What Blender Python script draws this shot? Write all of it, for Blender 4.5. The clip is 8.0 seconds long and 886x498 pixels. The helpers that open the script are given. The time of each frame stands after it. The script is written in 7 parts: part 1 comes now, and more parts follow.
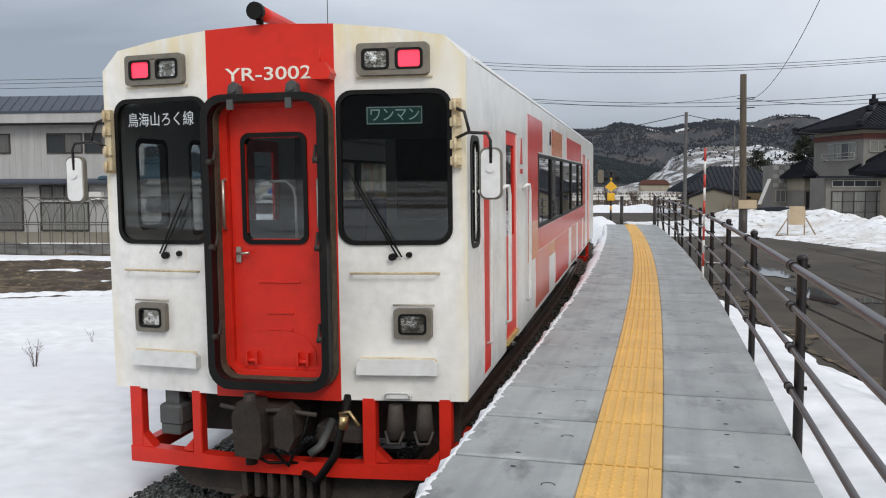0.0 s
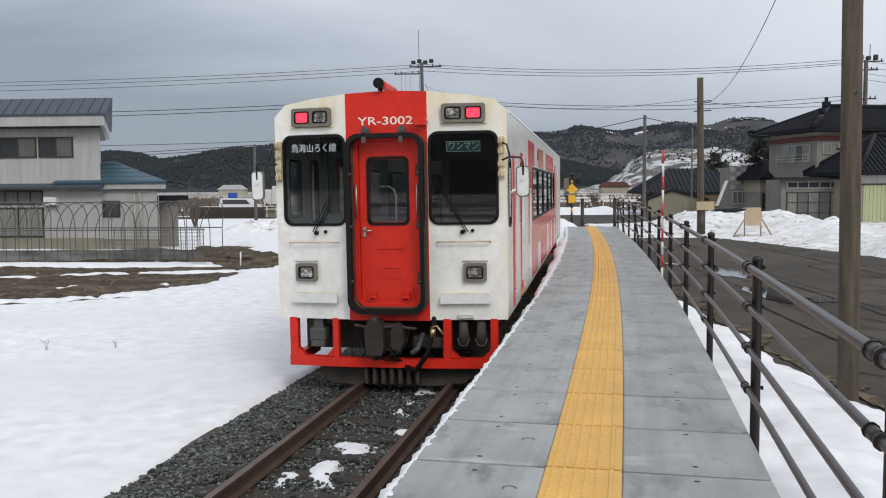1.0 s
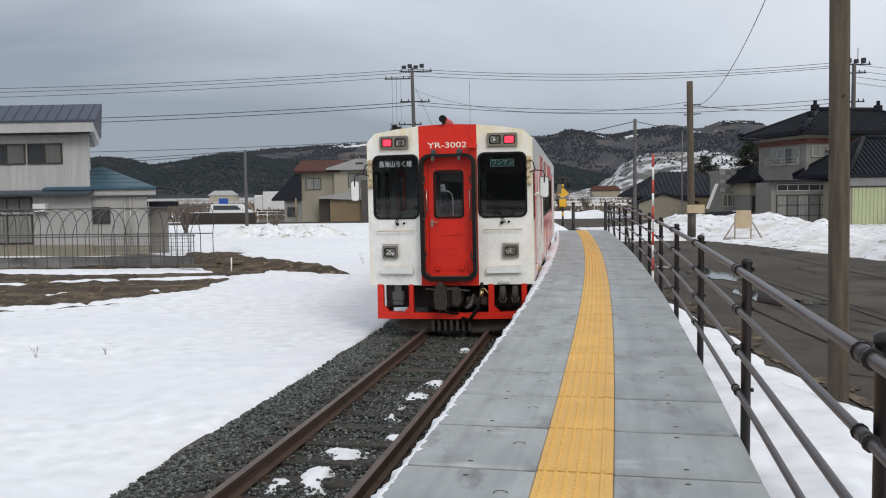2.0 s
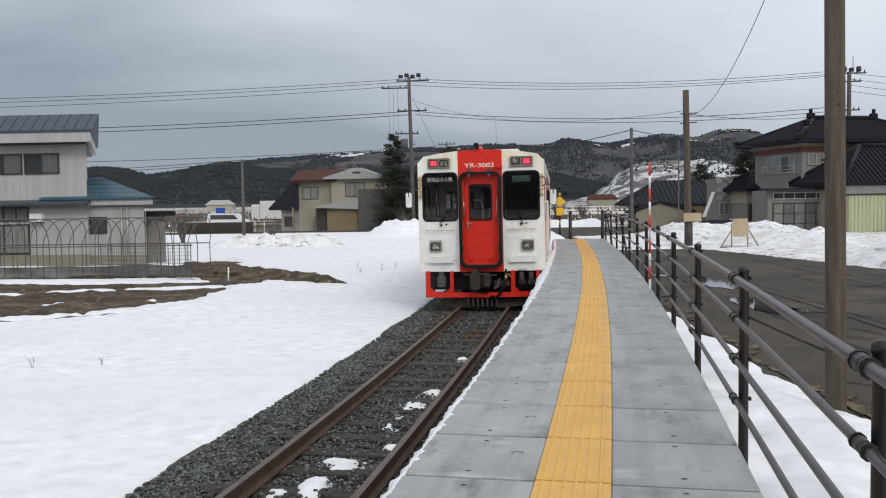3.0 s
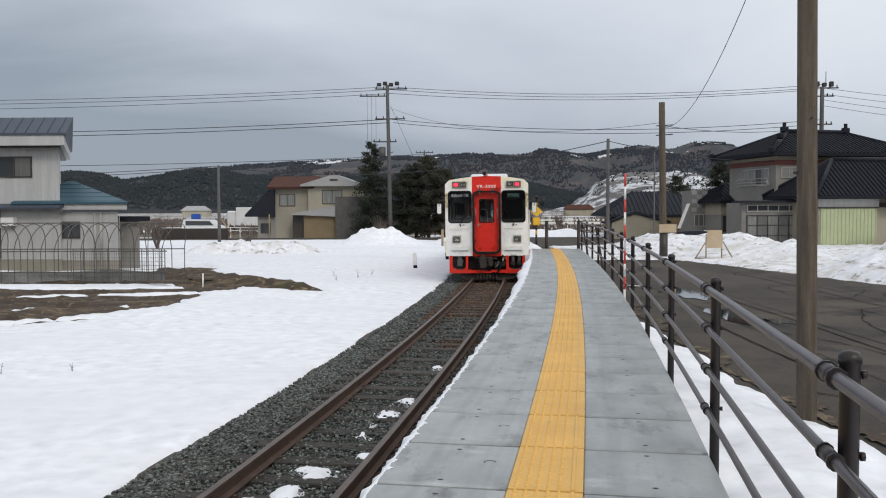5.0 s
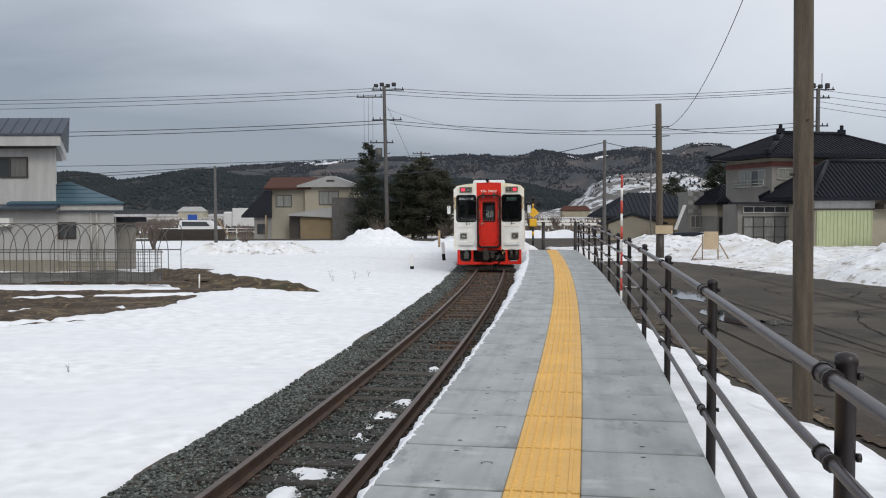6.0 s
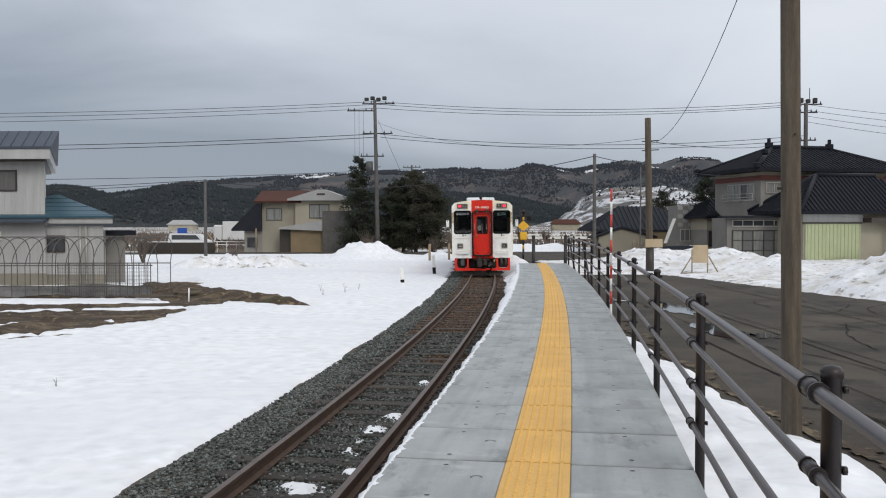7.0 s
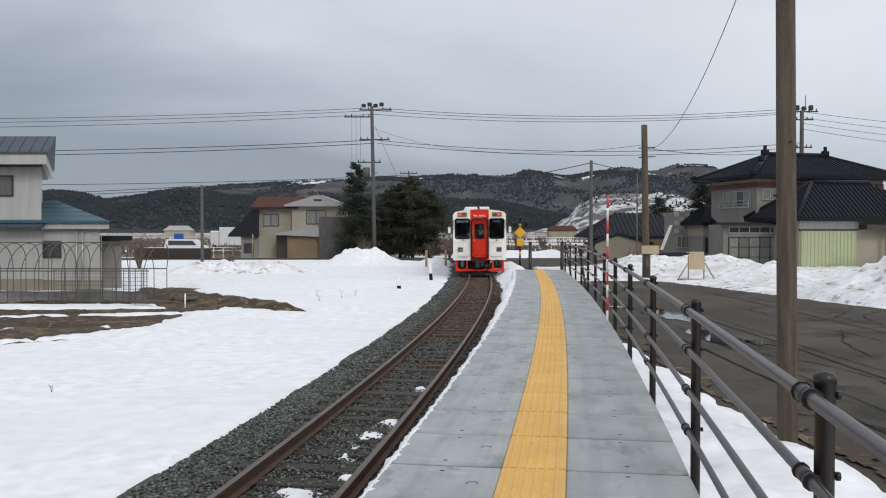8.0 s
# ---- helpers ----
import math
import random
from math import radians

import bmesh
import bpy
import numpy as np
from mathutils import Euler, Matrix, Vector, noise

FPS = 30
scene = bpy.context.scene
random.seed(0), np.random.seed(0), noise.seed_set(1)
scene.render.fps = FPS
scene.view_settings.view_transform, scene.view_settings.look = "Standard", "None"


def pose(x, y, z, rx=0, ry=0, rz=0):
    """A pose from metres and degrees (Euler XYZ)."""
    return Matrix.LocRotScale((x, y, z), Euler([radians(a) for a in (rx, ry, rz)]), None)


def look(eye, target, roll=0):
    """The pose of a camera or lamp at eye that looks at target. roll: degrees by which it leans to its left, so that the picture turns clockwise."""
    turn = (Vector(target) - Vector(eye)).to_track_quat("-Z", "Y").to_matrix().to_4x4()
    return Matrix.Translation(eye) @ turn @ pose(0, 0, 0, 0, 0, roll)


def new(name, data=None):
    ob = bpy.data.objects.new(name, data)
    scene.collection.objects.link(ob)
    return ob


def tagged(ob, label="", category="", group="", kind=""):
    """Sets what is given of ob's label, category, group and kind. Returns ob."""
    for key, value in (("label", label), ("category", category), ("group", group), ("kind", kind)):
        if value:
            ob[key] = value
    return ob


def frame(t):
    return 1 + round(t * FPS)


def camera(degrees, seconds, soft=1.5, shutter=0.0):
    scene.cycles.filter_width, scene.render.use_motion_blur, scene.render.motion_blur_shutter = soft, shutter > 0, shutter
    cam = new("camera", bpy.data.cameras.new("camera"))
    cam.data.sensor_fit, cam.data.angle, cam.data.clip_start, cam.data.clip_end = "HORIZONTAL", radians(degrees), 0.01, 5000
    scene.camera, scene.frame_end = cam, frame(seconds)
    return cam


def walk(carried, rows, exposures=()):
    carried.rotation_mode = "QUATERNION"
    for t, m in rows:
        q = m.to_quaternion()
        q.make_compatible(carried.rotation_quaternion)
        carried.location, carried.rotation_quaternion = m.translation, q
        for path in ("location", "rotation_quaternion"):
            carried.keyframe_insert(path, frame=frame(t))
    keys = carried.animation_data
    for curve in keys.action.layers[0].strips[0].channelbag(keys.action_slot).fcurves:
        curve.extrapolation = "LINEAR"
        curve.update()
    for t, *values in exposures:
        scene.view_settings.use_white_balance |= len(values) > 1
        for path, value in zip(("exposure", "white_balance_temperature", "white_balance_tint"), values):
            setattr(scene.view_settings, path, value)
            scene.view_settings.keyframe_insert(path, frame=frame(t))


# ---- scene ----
cam = camera(54.5, 8.0, soft=1.1)
PATH = [
    (0.0, pose(-0.047, -0.002, 1.535, 85.782, 0.138, 5.863)),
    (0.5, pose(-0.041, 0.005, 1.536, 85.769, 0.157, 4.204)),
    (1.0, pose(-0.033, 0.012, 1.540, 85.974, 0.422, 3.342)),
    (1.5, pose(-0.022, 0.022, 1.536, 86.151, 0.626, 2.911)),
    (3.0, pose(-0.021, 0.023, 1.540, 86.863, 0.868, 2.568)),
    (3.5, pose(-0.016, 0.031, 1.537, 87.415, 0.686, 1.896)),
    (4.0, pose(-0.008, 0.028, 1.538, 87.605, 0.368, 1.232)),
    (4.5, pose(-0.006, 0.029, 1.536, 87.418, 0.249, 1.098)),
    (6.0, pose(-0.010, 0.025, 1.538, 87.488, 0.146, 0.839)),
    (6.5, pose(-0.009, 0.022, 1.538, 87.758, 0.144, 0.523)),
    (7.0, pose(-0.003, 0.014, 1.540, 88.379, 0.114, 0.213)),
    (7.5, pose(-0.000, 0.010, 1.539, 88.629, 0.098, 0.099)),
    (8.0, pose(-0.000, -0.000, 1.540, 88.790, -0.000, -0.000)),
]
walk(cam, PATH, [(0.0, 0.09), (0.5, 0.02), (1.0, 0.02), (1.7, 0.01), (3.0, 0.0), (8.0, -0.02)])

# world: heavy cloud over a weak sun from the right
world = bpy.data.worlds.new("winter_sky")
scene.world = world
world.use_nodes = True
wn, wl = world.node_tree.nodes, world.node_tree.links
wn.clear()


def wnode(kind, **values):
    n = wn.new(kind)
    for k, v in values.items():
        n.inputs[k].default_value = v
    return n


SUN_AZ, SUN_EL = radians(156), radians(38)   # azimuth clockwise from +y
sky = wn.new("ShaderNodeTexSky")
sky.sky_type, sky.sun_disc = "NISHITA", False
sky.sun_elevation, sky.sun_rotation = SUN_EL, SUN_AZ
sky_gain = wn.new("ShaderNodeVectorMath")
sky_gain.operation = "SCALE"
sky_gain.inputs["Scale"].default_value = 0.08
wl.new(sky.outputs[0], sky_gain.inputs[0])
tc = wn.new("ShaderNodeTexCoord")
sep = wn.new("ShaderNodeSeparateXYZ")
wl.new(tc.outputs["Generated"], sep.inputs[0])
stretch = wn.new("ShaderNodeMapping")
stretch.inputs["Scale"].default_value = (1.2, 1.2, 4.5)
wl.new(tc.outputs["Generated"], stretch.inputs[0])
cloud = wnode("ShaderNodeTexNoise", Scale=1.4, Detail=6.0, Roughness=0.5, Distortion=0.5)
wl.new(stretch.outputs[0], cloud.inputs["Vector"])


def wmath(op, a, b):
    n = wn.new("ShaderNodeMath")
    n.operation = op
    for i, v in ((0, a), (1, b)):
        if isinstance(v, (int, float)):
            n.inputs[i].default_value = v
        else:
            wl.new(v, n.inputs[i])
    return n.outputs[0]


# cloud cover thins upwards and towards the sun's side
lift = wn.new("ShaderNodeMapRange")
lift.interpolation_type = "SMOOTHSTEP"
for k, v in (("From Min", 0.02), ("From Max", 0.34), ("To Min", 0.0), ("To Max", 0.40)):
    lift.inputs[k].default_value = v
wl.new(sep.outputs["Z"], lift.inputs["Value"])
towards = wmath("SUBTRACT", wmath("MULTIPLY", sep.outputs["X"], 0.38), wmath("MULTIPLY", wmath("SUBTRACT", sep.outputs["Y"], 0.9), 0.30))
glow = wmath("ADD", lift.outputs[0], towards)
glow = wmath("ADD", glow, wmath("MULTIPLY", wmath("SUBTRACT", cloud.outputs["Fac"], 0.5), 0.55))
ramp = wn.new("ShaderNodeValToRGB")
ramp.color_ramp.elements[0].position, ramp.color_ramp.elements[0].color = 0.0, (0.31, 0.355, 0.425, 1)
ramp.color_ramp.elements[1].position, ramp.color_ramp.elements[1].color = 1.0, (1.2, 1.2, 1.2, 1)
mid = ramp.color_ramp.elements.new(0.28)
mid.color = (0.66, 0.71, 0.79, 1)
high = ramp.color_ramp.elements.new(0.58)
high.color = (0.87, 0.90, 0.95, 1)
wl.new(glow, ramp.inputs[0])
wmix = wn.new("ShaderNodeMixRGB")
wmix.inputs[0].default_value = 0.92
wl.new(sky_gain.outputs[0], wmix.inputs[1])
wl.new(ramp.outputs[0], wmix.inputs[2])
bg = wnode("ShaderNodeBackground", Strength=1.0)
wl.new(wmix.outputs[0], bg.inputs[0])
wout = wn.new("ShaderNodeOutputWorld")
wl.new(bg.outputs[0], wout.inputs[0])

sun = new("sun", bpy.data.lights.new("sun", "SUN"))
sun.data.energy, sun.data.angle, sun.data.color = 0.95, radians(16), (1.0, 0.96, 0.90)
sun_way = Vector((math.sin(SUN_AZ) * math.cos(SUN_EL), math.cos(SUN_AZ) * math.cos(SUN_EL), math.sin(SUN_EL)))
sun.matrix_world = look((0, 0, 60), Vector((0, 0, 60)) - sun_way)
scene.view_settings.exposure = 0.0


# ---- materials ----
def material(name, base, second=None, scale=4.0, fine=60.0, rough=0.6, metal=0.0, bump=0.15, depth=0.01, amount=1.0,
             stretch=(1, 1, 1), emit=0.0, per_piece=0.0, lo=0.35, hi=0.7, spec=0.5):
    """Two tones mixed by coarse and fine noise, with fine relief."""
    m = bpy.data.materials.new(name)
    m.use_nodes = True
    n, l = m.node_tree.nodes, m.node_tree.links
    b = n["Principled BSDF"]
    b.inputs["Roughness"].default_value, b.inputs["Metallic"].default_value = rough, metal
    b.inputs["Specular IOR Level"].default_value = spec
    second = second or tuple(c * 0.8 for c in base)
    tc = n.new("ShaderNodeTexCoord")
    mp = n.new("ShaderNodeMapping")
    mp.inputs["Scale"].default_value = stretch
    l.new(tc.outputs["Object"], mp.inputs[0])
    shift = n.new("ShaderNodeObjectInfo")
    gain = n.new("ShaderNodeMath")
    gain.operation = "MULTIPLY"
    gain.inputs[1].default_value = 40.0
    l.new(shift.outputs["Random"], gain.inputs[0])
    l.new(gain.outputs[0], mp.inputs["Location"])
    big, small = n.new("ShaderNodeTexNoise"), n.new("ShaderNodeTexNoise")
    for t, s, d in ((big, scale, 4.0), (small, fine, 3.0)):
        t.inputs["Scale"].default_value, t.inputs["Detail"].default_value = s, d
        l.new(mp.outputs[0], t.inputs["Vector"])
    both = n.new("ShaderNodeMixRGB")
    both.inputs[0].default_value = 0.38
    l.new(big.outputs["Fac"], both.inputs[1])
    l.new(small.outputs["Fac"], both.inputs[2])
    rng = n.new("ShaderNodeMapRange")
    for k, v in (("From Min", lo), ("From Max", hi), ("To Min", 0.0), ("To Max", amount)):
        rng.inputs[k].default_value = v
    l.new(both.outputs[0], rng.inputs["Value"])
    mix = n.new("ShaderNodeMixRGB")
    mix.inputs[1].default_value, mix.inputs[2].default_value = (*base, 1), (*second, 1)
    l.new(rng.outputs[0], mix.inputs[0])
    colour = mix.outputs[0]
    if per_piece:
        info = n.new("ShaderNodeObjectInfo")
        hsv = n.new("ShaderNodeHueSaturation")
        pr = n.new("ShaderNodeMapRange")
        for k, v in (("To Min", 1 - per_piece), ("To Max", 1 + per_piece)):
            pr.inputs[k].default_value = v
        l.new(info.outputs["Random"], pr.inputs["Value"])
        l.new(pr.outputs[0], hsv.inputs["Value"])
        l.new(colour, hsv.inputs["Color"])
        colour = hsv.outputs[0]
    l.new(colour, b.inputs["Base Color"])
    if bump:
        bp = n.new("ShaderNodeBump")
        bp.inputs["Strength"].default_value, bp.inputs["Distance"].default_value = bump, depth
        l.new(both.outputs[0], bp.inputs["Height"])
        l.new(bp.outputs[0], b.inputs["Normal"])
    if emit:
        b.inputs["Emission Color"].default_value, b.inputs["Emission Strength"].default_value = (*base, 1), emit
    return m


def layered(name, layers, rough=0.9, bump=0.3, depth=0.02, fine=30.0, spec=0.5):
    """Several tones, each laid over the last where its own noise passes a threshold: (colour, scale, stretch, lo, hi, seed)."""
    m = material(name, layers[0], tuple(c * 0.75 for c in layers[0]), 3.0, fine, rough, 0.0, bump, depth, spec=spec)
    n, l = m.node_tree.nodes, m.node_tree.links
    b = n["Principled BSDF"]
    last = b.inputs["Base Color"].links[0].from_socket
    tc = n.new("ShaderNodeTexCoord")
    for colour, scale, stretch, lo, hi, seed in layers[1:]:
        mp = n.new("ShaderNodeMapping")
        mp.inputs["Scale"].default_value = stretch
        gain = n.new("ShaderNodeMath")
        gain.operation = "MULTIPLY_ADD"
        gain.inputs[1].default_value, gain.inputs[2].default_value = 40.0, seed
        l.new(n["Object Info"].outputs["Random"], gain.inputs[0])
        l.new(gain.outputs[0], mp.inputs["Location"])
        l.new(tc.outputs["Object"], mp.inputs[0])
        t = n.new("ShaderNodeTexNoise")
        t.inputs["Scale"].default_value, t.inputs["Detail"].default_value, t.inputs["Roughness"].default_value = scale, 7.0, 0.6
        l.new(mp.outputs[0], t.inputs["Vector"])
        rng = n.new("ShaderNodeMapRange")
        rng.inputs["From Min"].default_value, rng.inputs["From Max"].default_value = lo, hi
        l.new(t.outputs["Fac"], rng.inputs["Value"])
        mix = n.new("ShaderNodeMixRGB")
        mix.inputs[2].default_value = (*colour, 1)
        l.new(rng.outputs[0], mix.inputs[0])
        l.new(last, mix.inputs[1])
        last = mix.outputs[0]
    l.new(last, b.inputs["Base Color"])
    return m


def glass(name, tint=(0.02, 0.025, 0.03), rough=0.04):
    m = bpy.data.materials.new(name)
    m.use_nodes = True
    b = m.node_tree.nodes["Principled BSDF"]
    b.inputs["Base Color"].default_value = (*tint, 1)
    b.inputs["Roughness"].default_value = rough
    b.inputs["IOR"].default_value = 1.5
    return m


def clear_glass(name, tint=(0.75, 0.8, 0.82)):
    m = glass(name, tint, 0.02)
    m.node_tree.nodes["Principled BSDF"].inputs["Transmission Weight"].default_value = 1.0
    return m


M = {}
M["snow"] = layered("snow", [(0.85, 0.87, 0.91), ((0.71, 0.73, 0.78), 0.22, (0.5, 1.5, 1), 0.46, 0.66, 2.0), ((0.79, 0.80, 0.83), 1.6, (0.6, 1.4, 1), 0.5, 0.72, 4.0), ((0.50, 0.47, 0.43), 5.0, (1, 1, 1), 0.70, 0.80, 7.0)], 0.75, 0.11, 0.05, 4.0, 0.3)
M["old_snow"] = layered("old_snow", [(0.82, 0.84, 0.88), ((0.58, 0.57, 0.55), 0.9, (1, 1, 1.6), 0.44, 0.64, 3.0), ((0.20, 0.18, 0.155), 2.2, (1, 1, 2), 0.55, 0.68, 9.0)], 0.8, 0.5, 0.06, 9.0)
M["ballast"] = layered("ballast", [(0.07, 0.074, 0.068), ((0.03, 0.032, 0.03), 30.0, (1, 1, 1), 0.45, 0.6, 1.0), ((0.095, 0.062, 0.042), 0.12, (1, 1, 1), 0.50, 0.64, 4.0)], 0.9, 1.0, 0.03, 45.0)
M["rusty_stone"] = material("rust_stained_stone", (0.15, 0.088, 0.052), (0.07, 0.045, 0.032), 8, 60, 0.85, 0, 0.3, 0.004)
M["stone"] = material("ballast_stone", (0.155, 0.166, 0.155), (0.026, 0.035, 0.033), 22, 90, 0.85, 0, 0.3, 0.004, lo=0.40, hi=0.60)


def per_stone(m, low, high):
    """Each loose piece of a joined mesh gets a tone of its own."""
    n, l = m.node_tree.nodes, m.node_tree.links
    b = n["Principled BSDF"]
    last = b.inputs["Base Color"].links[0].from_socket
    geo, r, hsv = n.new("ShaderNodeNewGeometry"), n.new("ShaderNodeMapRange"), n.new("ShaderNodeHueSaturation")
    r.inputs["To Min"].default_value, r.inputs["To Max"].default_value = low, high
    l.new(geo.outputs["Random Per Island"], r.inputs["Value"]), l.new(r.outputs[0], hsv.inputs["Value"])
    l.new(last, hsv.inputs["Color"]), l.new(hsv.outputs[0], b.inputs["Base Color"])


per_stone(M["stone"], 0.25, 1.45)
per_stone(M["rusty_stone"], 0.4, 1.4)
M["sleeper"] = material("sleeper_wood", (0.055, 0.046, 0.038), (0.025, 0.022, 0.02), 3, 40, 0.85, 0, 0.5, 0.01, stretch=(1, 8, 8), per_piece=0.3)
M["rail"] = material("rail_rust", (0.092, 0.055, 0.038), (0.048, 0.030, 0.023), 5, 60, 0.75, 0.2, 0.3, 0.003)
M["rail_top"] = material("rail_top", (0.15, 0.115, 0.10), (0.09, 0.066, 0.056), 5, 60, 0.5, 0.4, 0.1, 0.001)
M["concrete"] = layered("platform_concrete", [(0.375, 0.398, 0.404), ((0.245, 0.262, 0.268), 1.3, (1.6, 0.7, 1), 0.42, 0.66, 1.0), ((0.145, 0.155, 0.16), 5.0, (1, 0.40, 1), 0.55, 0.74, 5.0), ((0.42, 0.44, 0.445), 3.0, (0.6, 1, 1), 0.58, 0.74, 7.0)], 0.55, 0.12, 0.004, 80.0)


def long_streaks(m, colour, strength):
    """Faint darker bands worn along the walking direction, the same from slab to slab."""
    n, l = m.node_tree.nodes, m.node_tree.links
    b = n["Principled BSDF"]
    last = b.inputs["Base Color"].links[0].from_socket
    tc, mp, t, r, mix = (n.new("ShaderNode" + k) for k in ("TexCoord", "Mapping", "TexNoise", "MapRange", "MixRGB"))
    mp.inputs["Scale"].default_value = (6.5, 0.25, 0.0)
    l.new(tc.outputs["Object"], mp.inputs[0]), l.new(mp.outputs[0], t.inputs["Vector"])
    t.inputs["Scale"].default_value, t.inputs["Detail"].default_value = 1.0, 3.0
    for k, v in (("From Min", 0.48), ("From Max", 0.68), ("To Max", strength)):
        r.inputs[k].default_value = v
    l.new(t.outputs["Fac"], r.inputs["Value"]), l.new(r.outputs[0], mix.inputs[0])
    mix.inputs[2].default_value = (*colour, 1)
    l.new(last, mix.inputs[1]), l.new(mix.outputs[0], b.inputs["Base Color"])


long_streaks(M["concrete"], (0.18, 0.195, 0.203), 0.36)
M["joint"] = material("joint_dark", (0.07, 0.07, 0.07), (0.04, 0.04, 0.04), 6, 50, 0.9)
M["tactile"] = layered("tactile_yellow", [(0.74, 0.44, 0.115), ((0.62, 0.36, 0.095), 2.0, (1, 1, 1), 0.45, 0.7, 2.0), ((0.42, 0.27, 0.10), 9.0, (1, 1, 1), 0.62, 0.8, 4.0)], 0.6, 0.1, 0.003, 70.0)
M["black_steel"] = material("black_steel", (0.028, 0.022, 0.022), (0.017, 0.014, 0.014), 9, 90, 0.4, 0.3, 0.1, 0.001)
M["pipe"] = material("pipe_brown", (0.085, 0.075, 0.078), (0.06, 0.052, 0.054), 9, 90, 0.33, 0.55, 0.08, 0.001)
M["asphalt"] = layered("asphalt", [(0.050, 0.043, 0.035), ((0.076, 0.065, 0.052), 0.35, (1, 1, 1), 0.42, 0.66, 1.0), ((0.024, 0.022, 0.020), 0.45, (1, 1, 1), 0.55, 0.66, 5.0), ((0.085, 0.076, 0.066), 14.0, (1, 1, 1), 0.58, 0.72, 2.0)], 0.85, 0.6, 0.015, 40.0, 0.25)
M["soil"] = layered("bare_soil", [(0.055, 0.037, 0.024), ((0.135, 0.100, 0.060), 1.1, (0.5, 2.5, 1), 0.50, 0.64, 2.0), ((0.030, 0.023, 0.017), 2.5, (1, 1, 1), 0.52, 0.66, 6.0), ((0.050, 0.052, 0.025), 1.4, (1, 1, 1), 0.58, 0.7, 8.0), ((0.20, 0.155, 0.09), 5.0, (1, 1, 1), 0.57, 0.68, 11.0)], 0.95, 0.9, 0.05, 12.0)
M["field"] = layered("winter_field", [(0.17, 0.125, 0.085), ((0.10, 0.085, 0.055), 0.02, (1, 5, 1), 0.45, 0.6, 1.0), ((0.70, 0.72, 0.76), 0.028, (0.35, 3.2, 1), 0.50, 0.55, 4.0), ((0.075, 0.07, 0.045), 0.10, (0.6, 3, 1), 0.60, 0.66, 7.0)], 0.95, 0.2, 0.1, 2.0)
M["wood_pole"] = material("weathered_pole", (0.125, 0.100, 0.072), (0.040, 0.031, 0.023), 3.0, 26, 0.85, 0, 0.7, 0.01, stretch=(6, 6, 0.5))
M["concrete_pole"] = material("grey_pole", (0.105, 0.10, 0.097), (0.065, 0.062, 0.06), 3.0, 30, 0.8, 0, 0.2, 0.01)
M["dark_metal"] = material("dark_metal", (0.035, 0.035, 0.038), (0.02, 0.02, 0.022), 6, 50, 0.55, 0.3)
M["cable"] = material("cable", (0.03, 0.03, 0.032), (0.02, 0.02, 0.02), 6, 50, 0.7)
M["red_enamel"] = material("snow_pole_red", (0.62, 0.07, 0.05), (0.5, 0.05, 0.04), 6, 50, 0.5)
M["white_enamel"] = material("snow_pole_white", (0.8, 0.8, 0.78), (0.68, 0.68, 0.66), 6, 50, 0.5)


# ---- mesh tools ----
def part(name, bm, mat, parent=None, label="", smooth=False):
    """Links a bmesh as one mesh object, under a thing or a part if one is given."""
    me = bpy.data.meshes.new(name)
    bm.to_mesh(me)
    bm.free()
    for m in (mat if isinstance(mat, (list, tuple)) else [mat]):
        me.materials.append(m)
    if smooth:
        for p in me.polygons:
            p.use_smooth = True
    ob = new(name, me)
    if parent is not None:
        ob.parent = parent
    if label:
        ob["label"] = label
    return ob


def thing(name, m=Matrix(), label="", category="", group="", kind=""):
    ob = new(name)
    ob.empty_display_size = 0.2
    ob.matrix_basis = m
    return tagged(ob, label, category, group, kind)


def structure(name, bm, mat, label, category="", smooth=False):
    return tagged(part(name, bm, mat, None, "", smooth), label, category or name.split("_")[0], "", "structure")


def box(bm, x0, x1, y0, y1, z0, z1, mi=0, bevel=0.0, seg=1):
    c = [(x0, y0, z0), (x1, y0, z0), (x1, y1, z0), (x0, y1, z0), (x0, y0, z1), (x1, y0, z1), (x1, y1, z1), (x0, y1, z1)]
    v = [bm.verts.new(p) for p in c]
    fs = [bm.faces.new([v[i] for i in q]) for q in ((3, 2, 1, 0), (4, 5, 6, 7), (0, 1, 5, 4), (1, 2, 6, 5), (2, 3, 7, 6), (3, 0, 4, 7))]
    for q in fs:
        q.material_index = mi
    if bevel:
        es = list({e for q in fs for e in q.edges})
        bmesh.ops.bevel(bm, geom=es, offset=bevel, segments=seg, profile=0.6, affect="EDGES")
    return bm


def tube(bm, points, r, seg=8, r1=None, cap=True, mi=0):
    """A round bar along points, tapering from r to r1."""
    pts = [Vector(p) for p in points]
    r1 = r if r1 is None else r1
    rings = []
    side = None
    for i, p in enumerate(pts):
        d = (pts[min(i + 1, len(pts) - 1)] - pts[max(i - 1, 0)]).normalized()
        if side is None:
            side = d.cross(Vector((0, 0, 1)) if abs(d.z) < 0.9 else Vector((1, 0, 0))).normalized()
        side = (side - d * side.dot(d)).normalized()
        up = d.cross(side)
        rad = r + (r1 - r) * i / max(1, len(pts) - 1)
        rings.append([bm.verts.new(p + (side * math.cos(2 * math.pi * k / seg) + up * math.sin(2 * math.pi * k / seg)) * rad) for k in range(seg)])
    for a, b in zip(rings, rings[1:]):
        for k in range(seg):
            q = bm.faces.new((a[k], a[(k + 1) % seg], b[(k + 1) % seg], b[k]))
            q.smooth, q.material_index = True, mi
    if cap:
        for ring in (rings[0][::-1], rings[-1]):
            bm.faces.new(ring).material_index = mi
    return bm


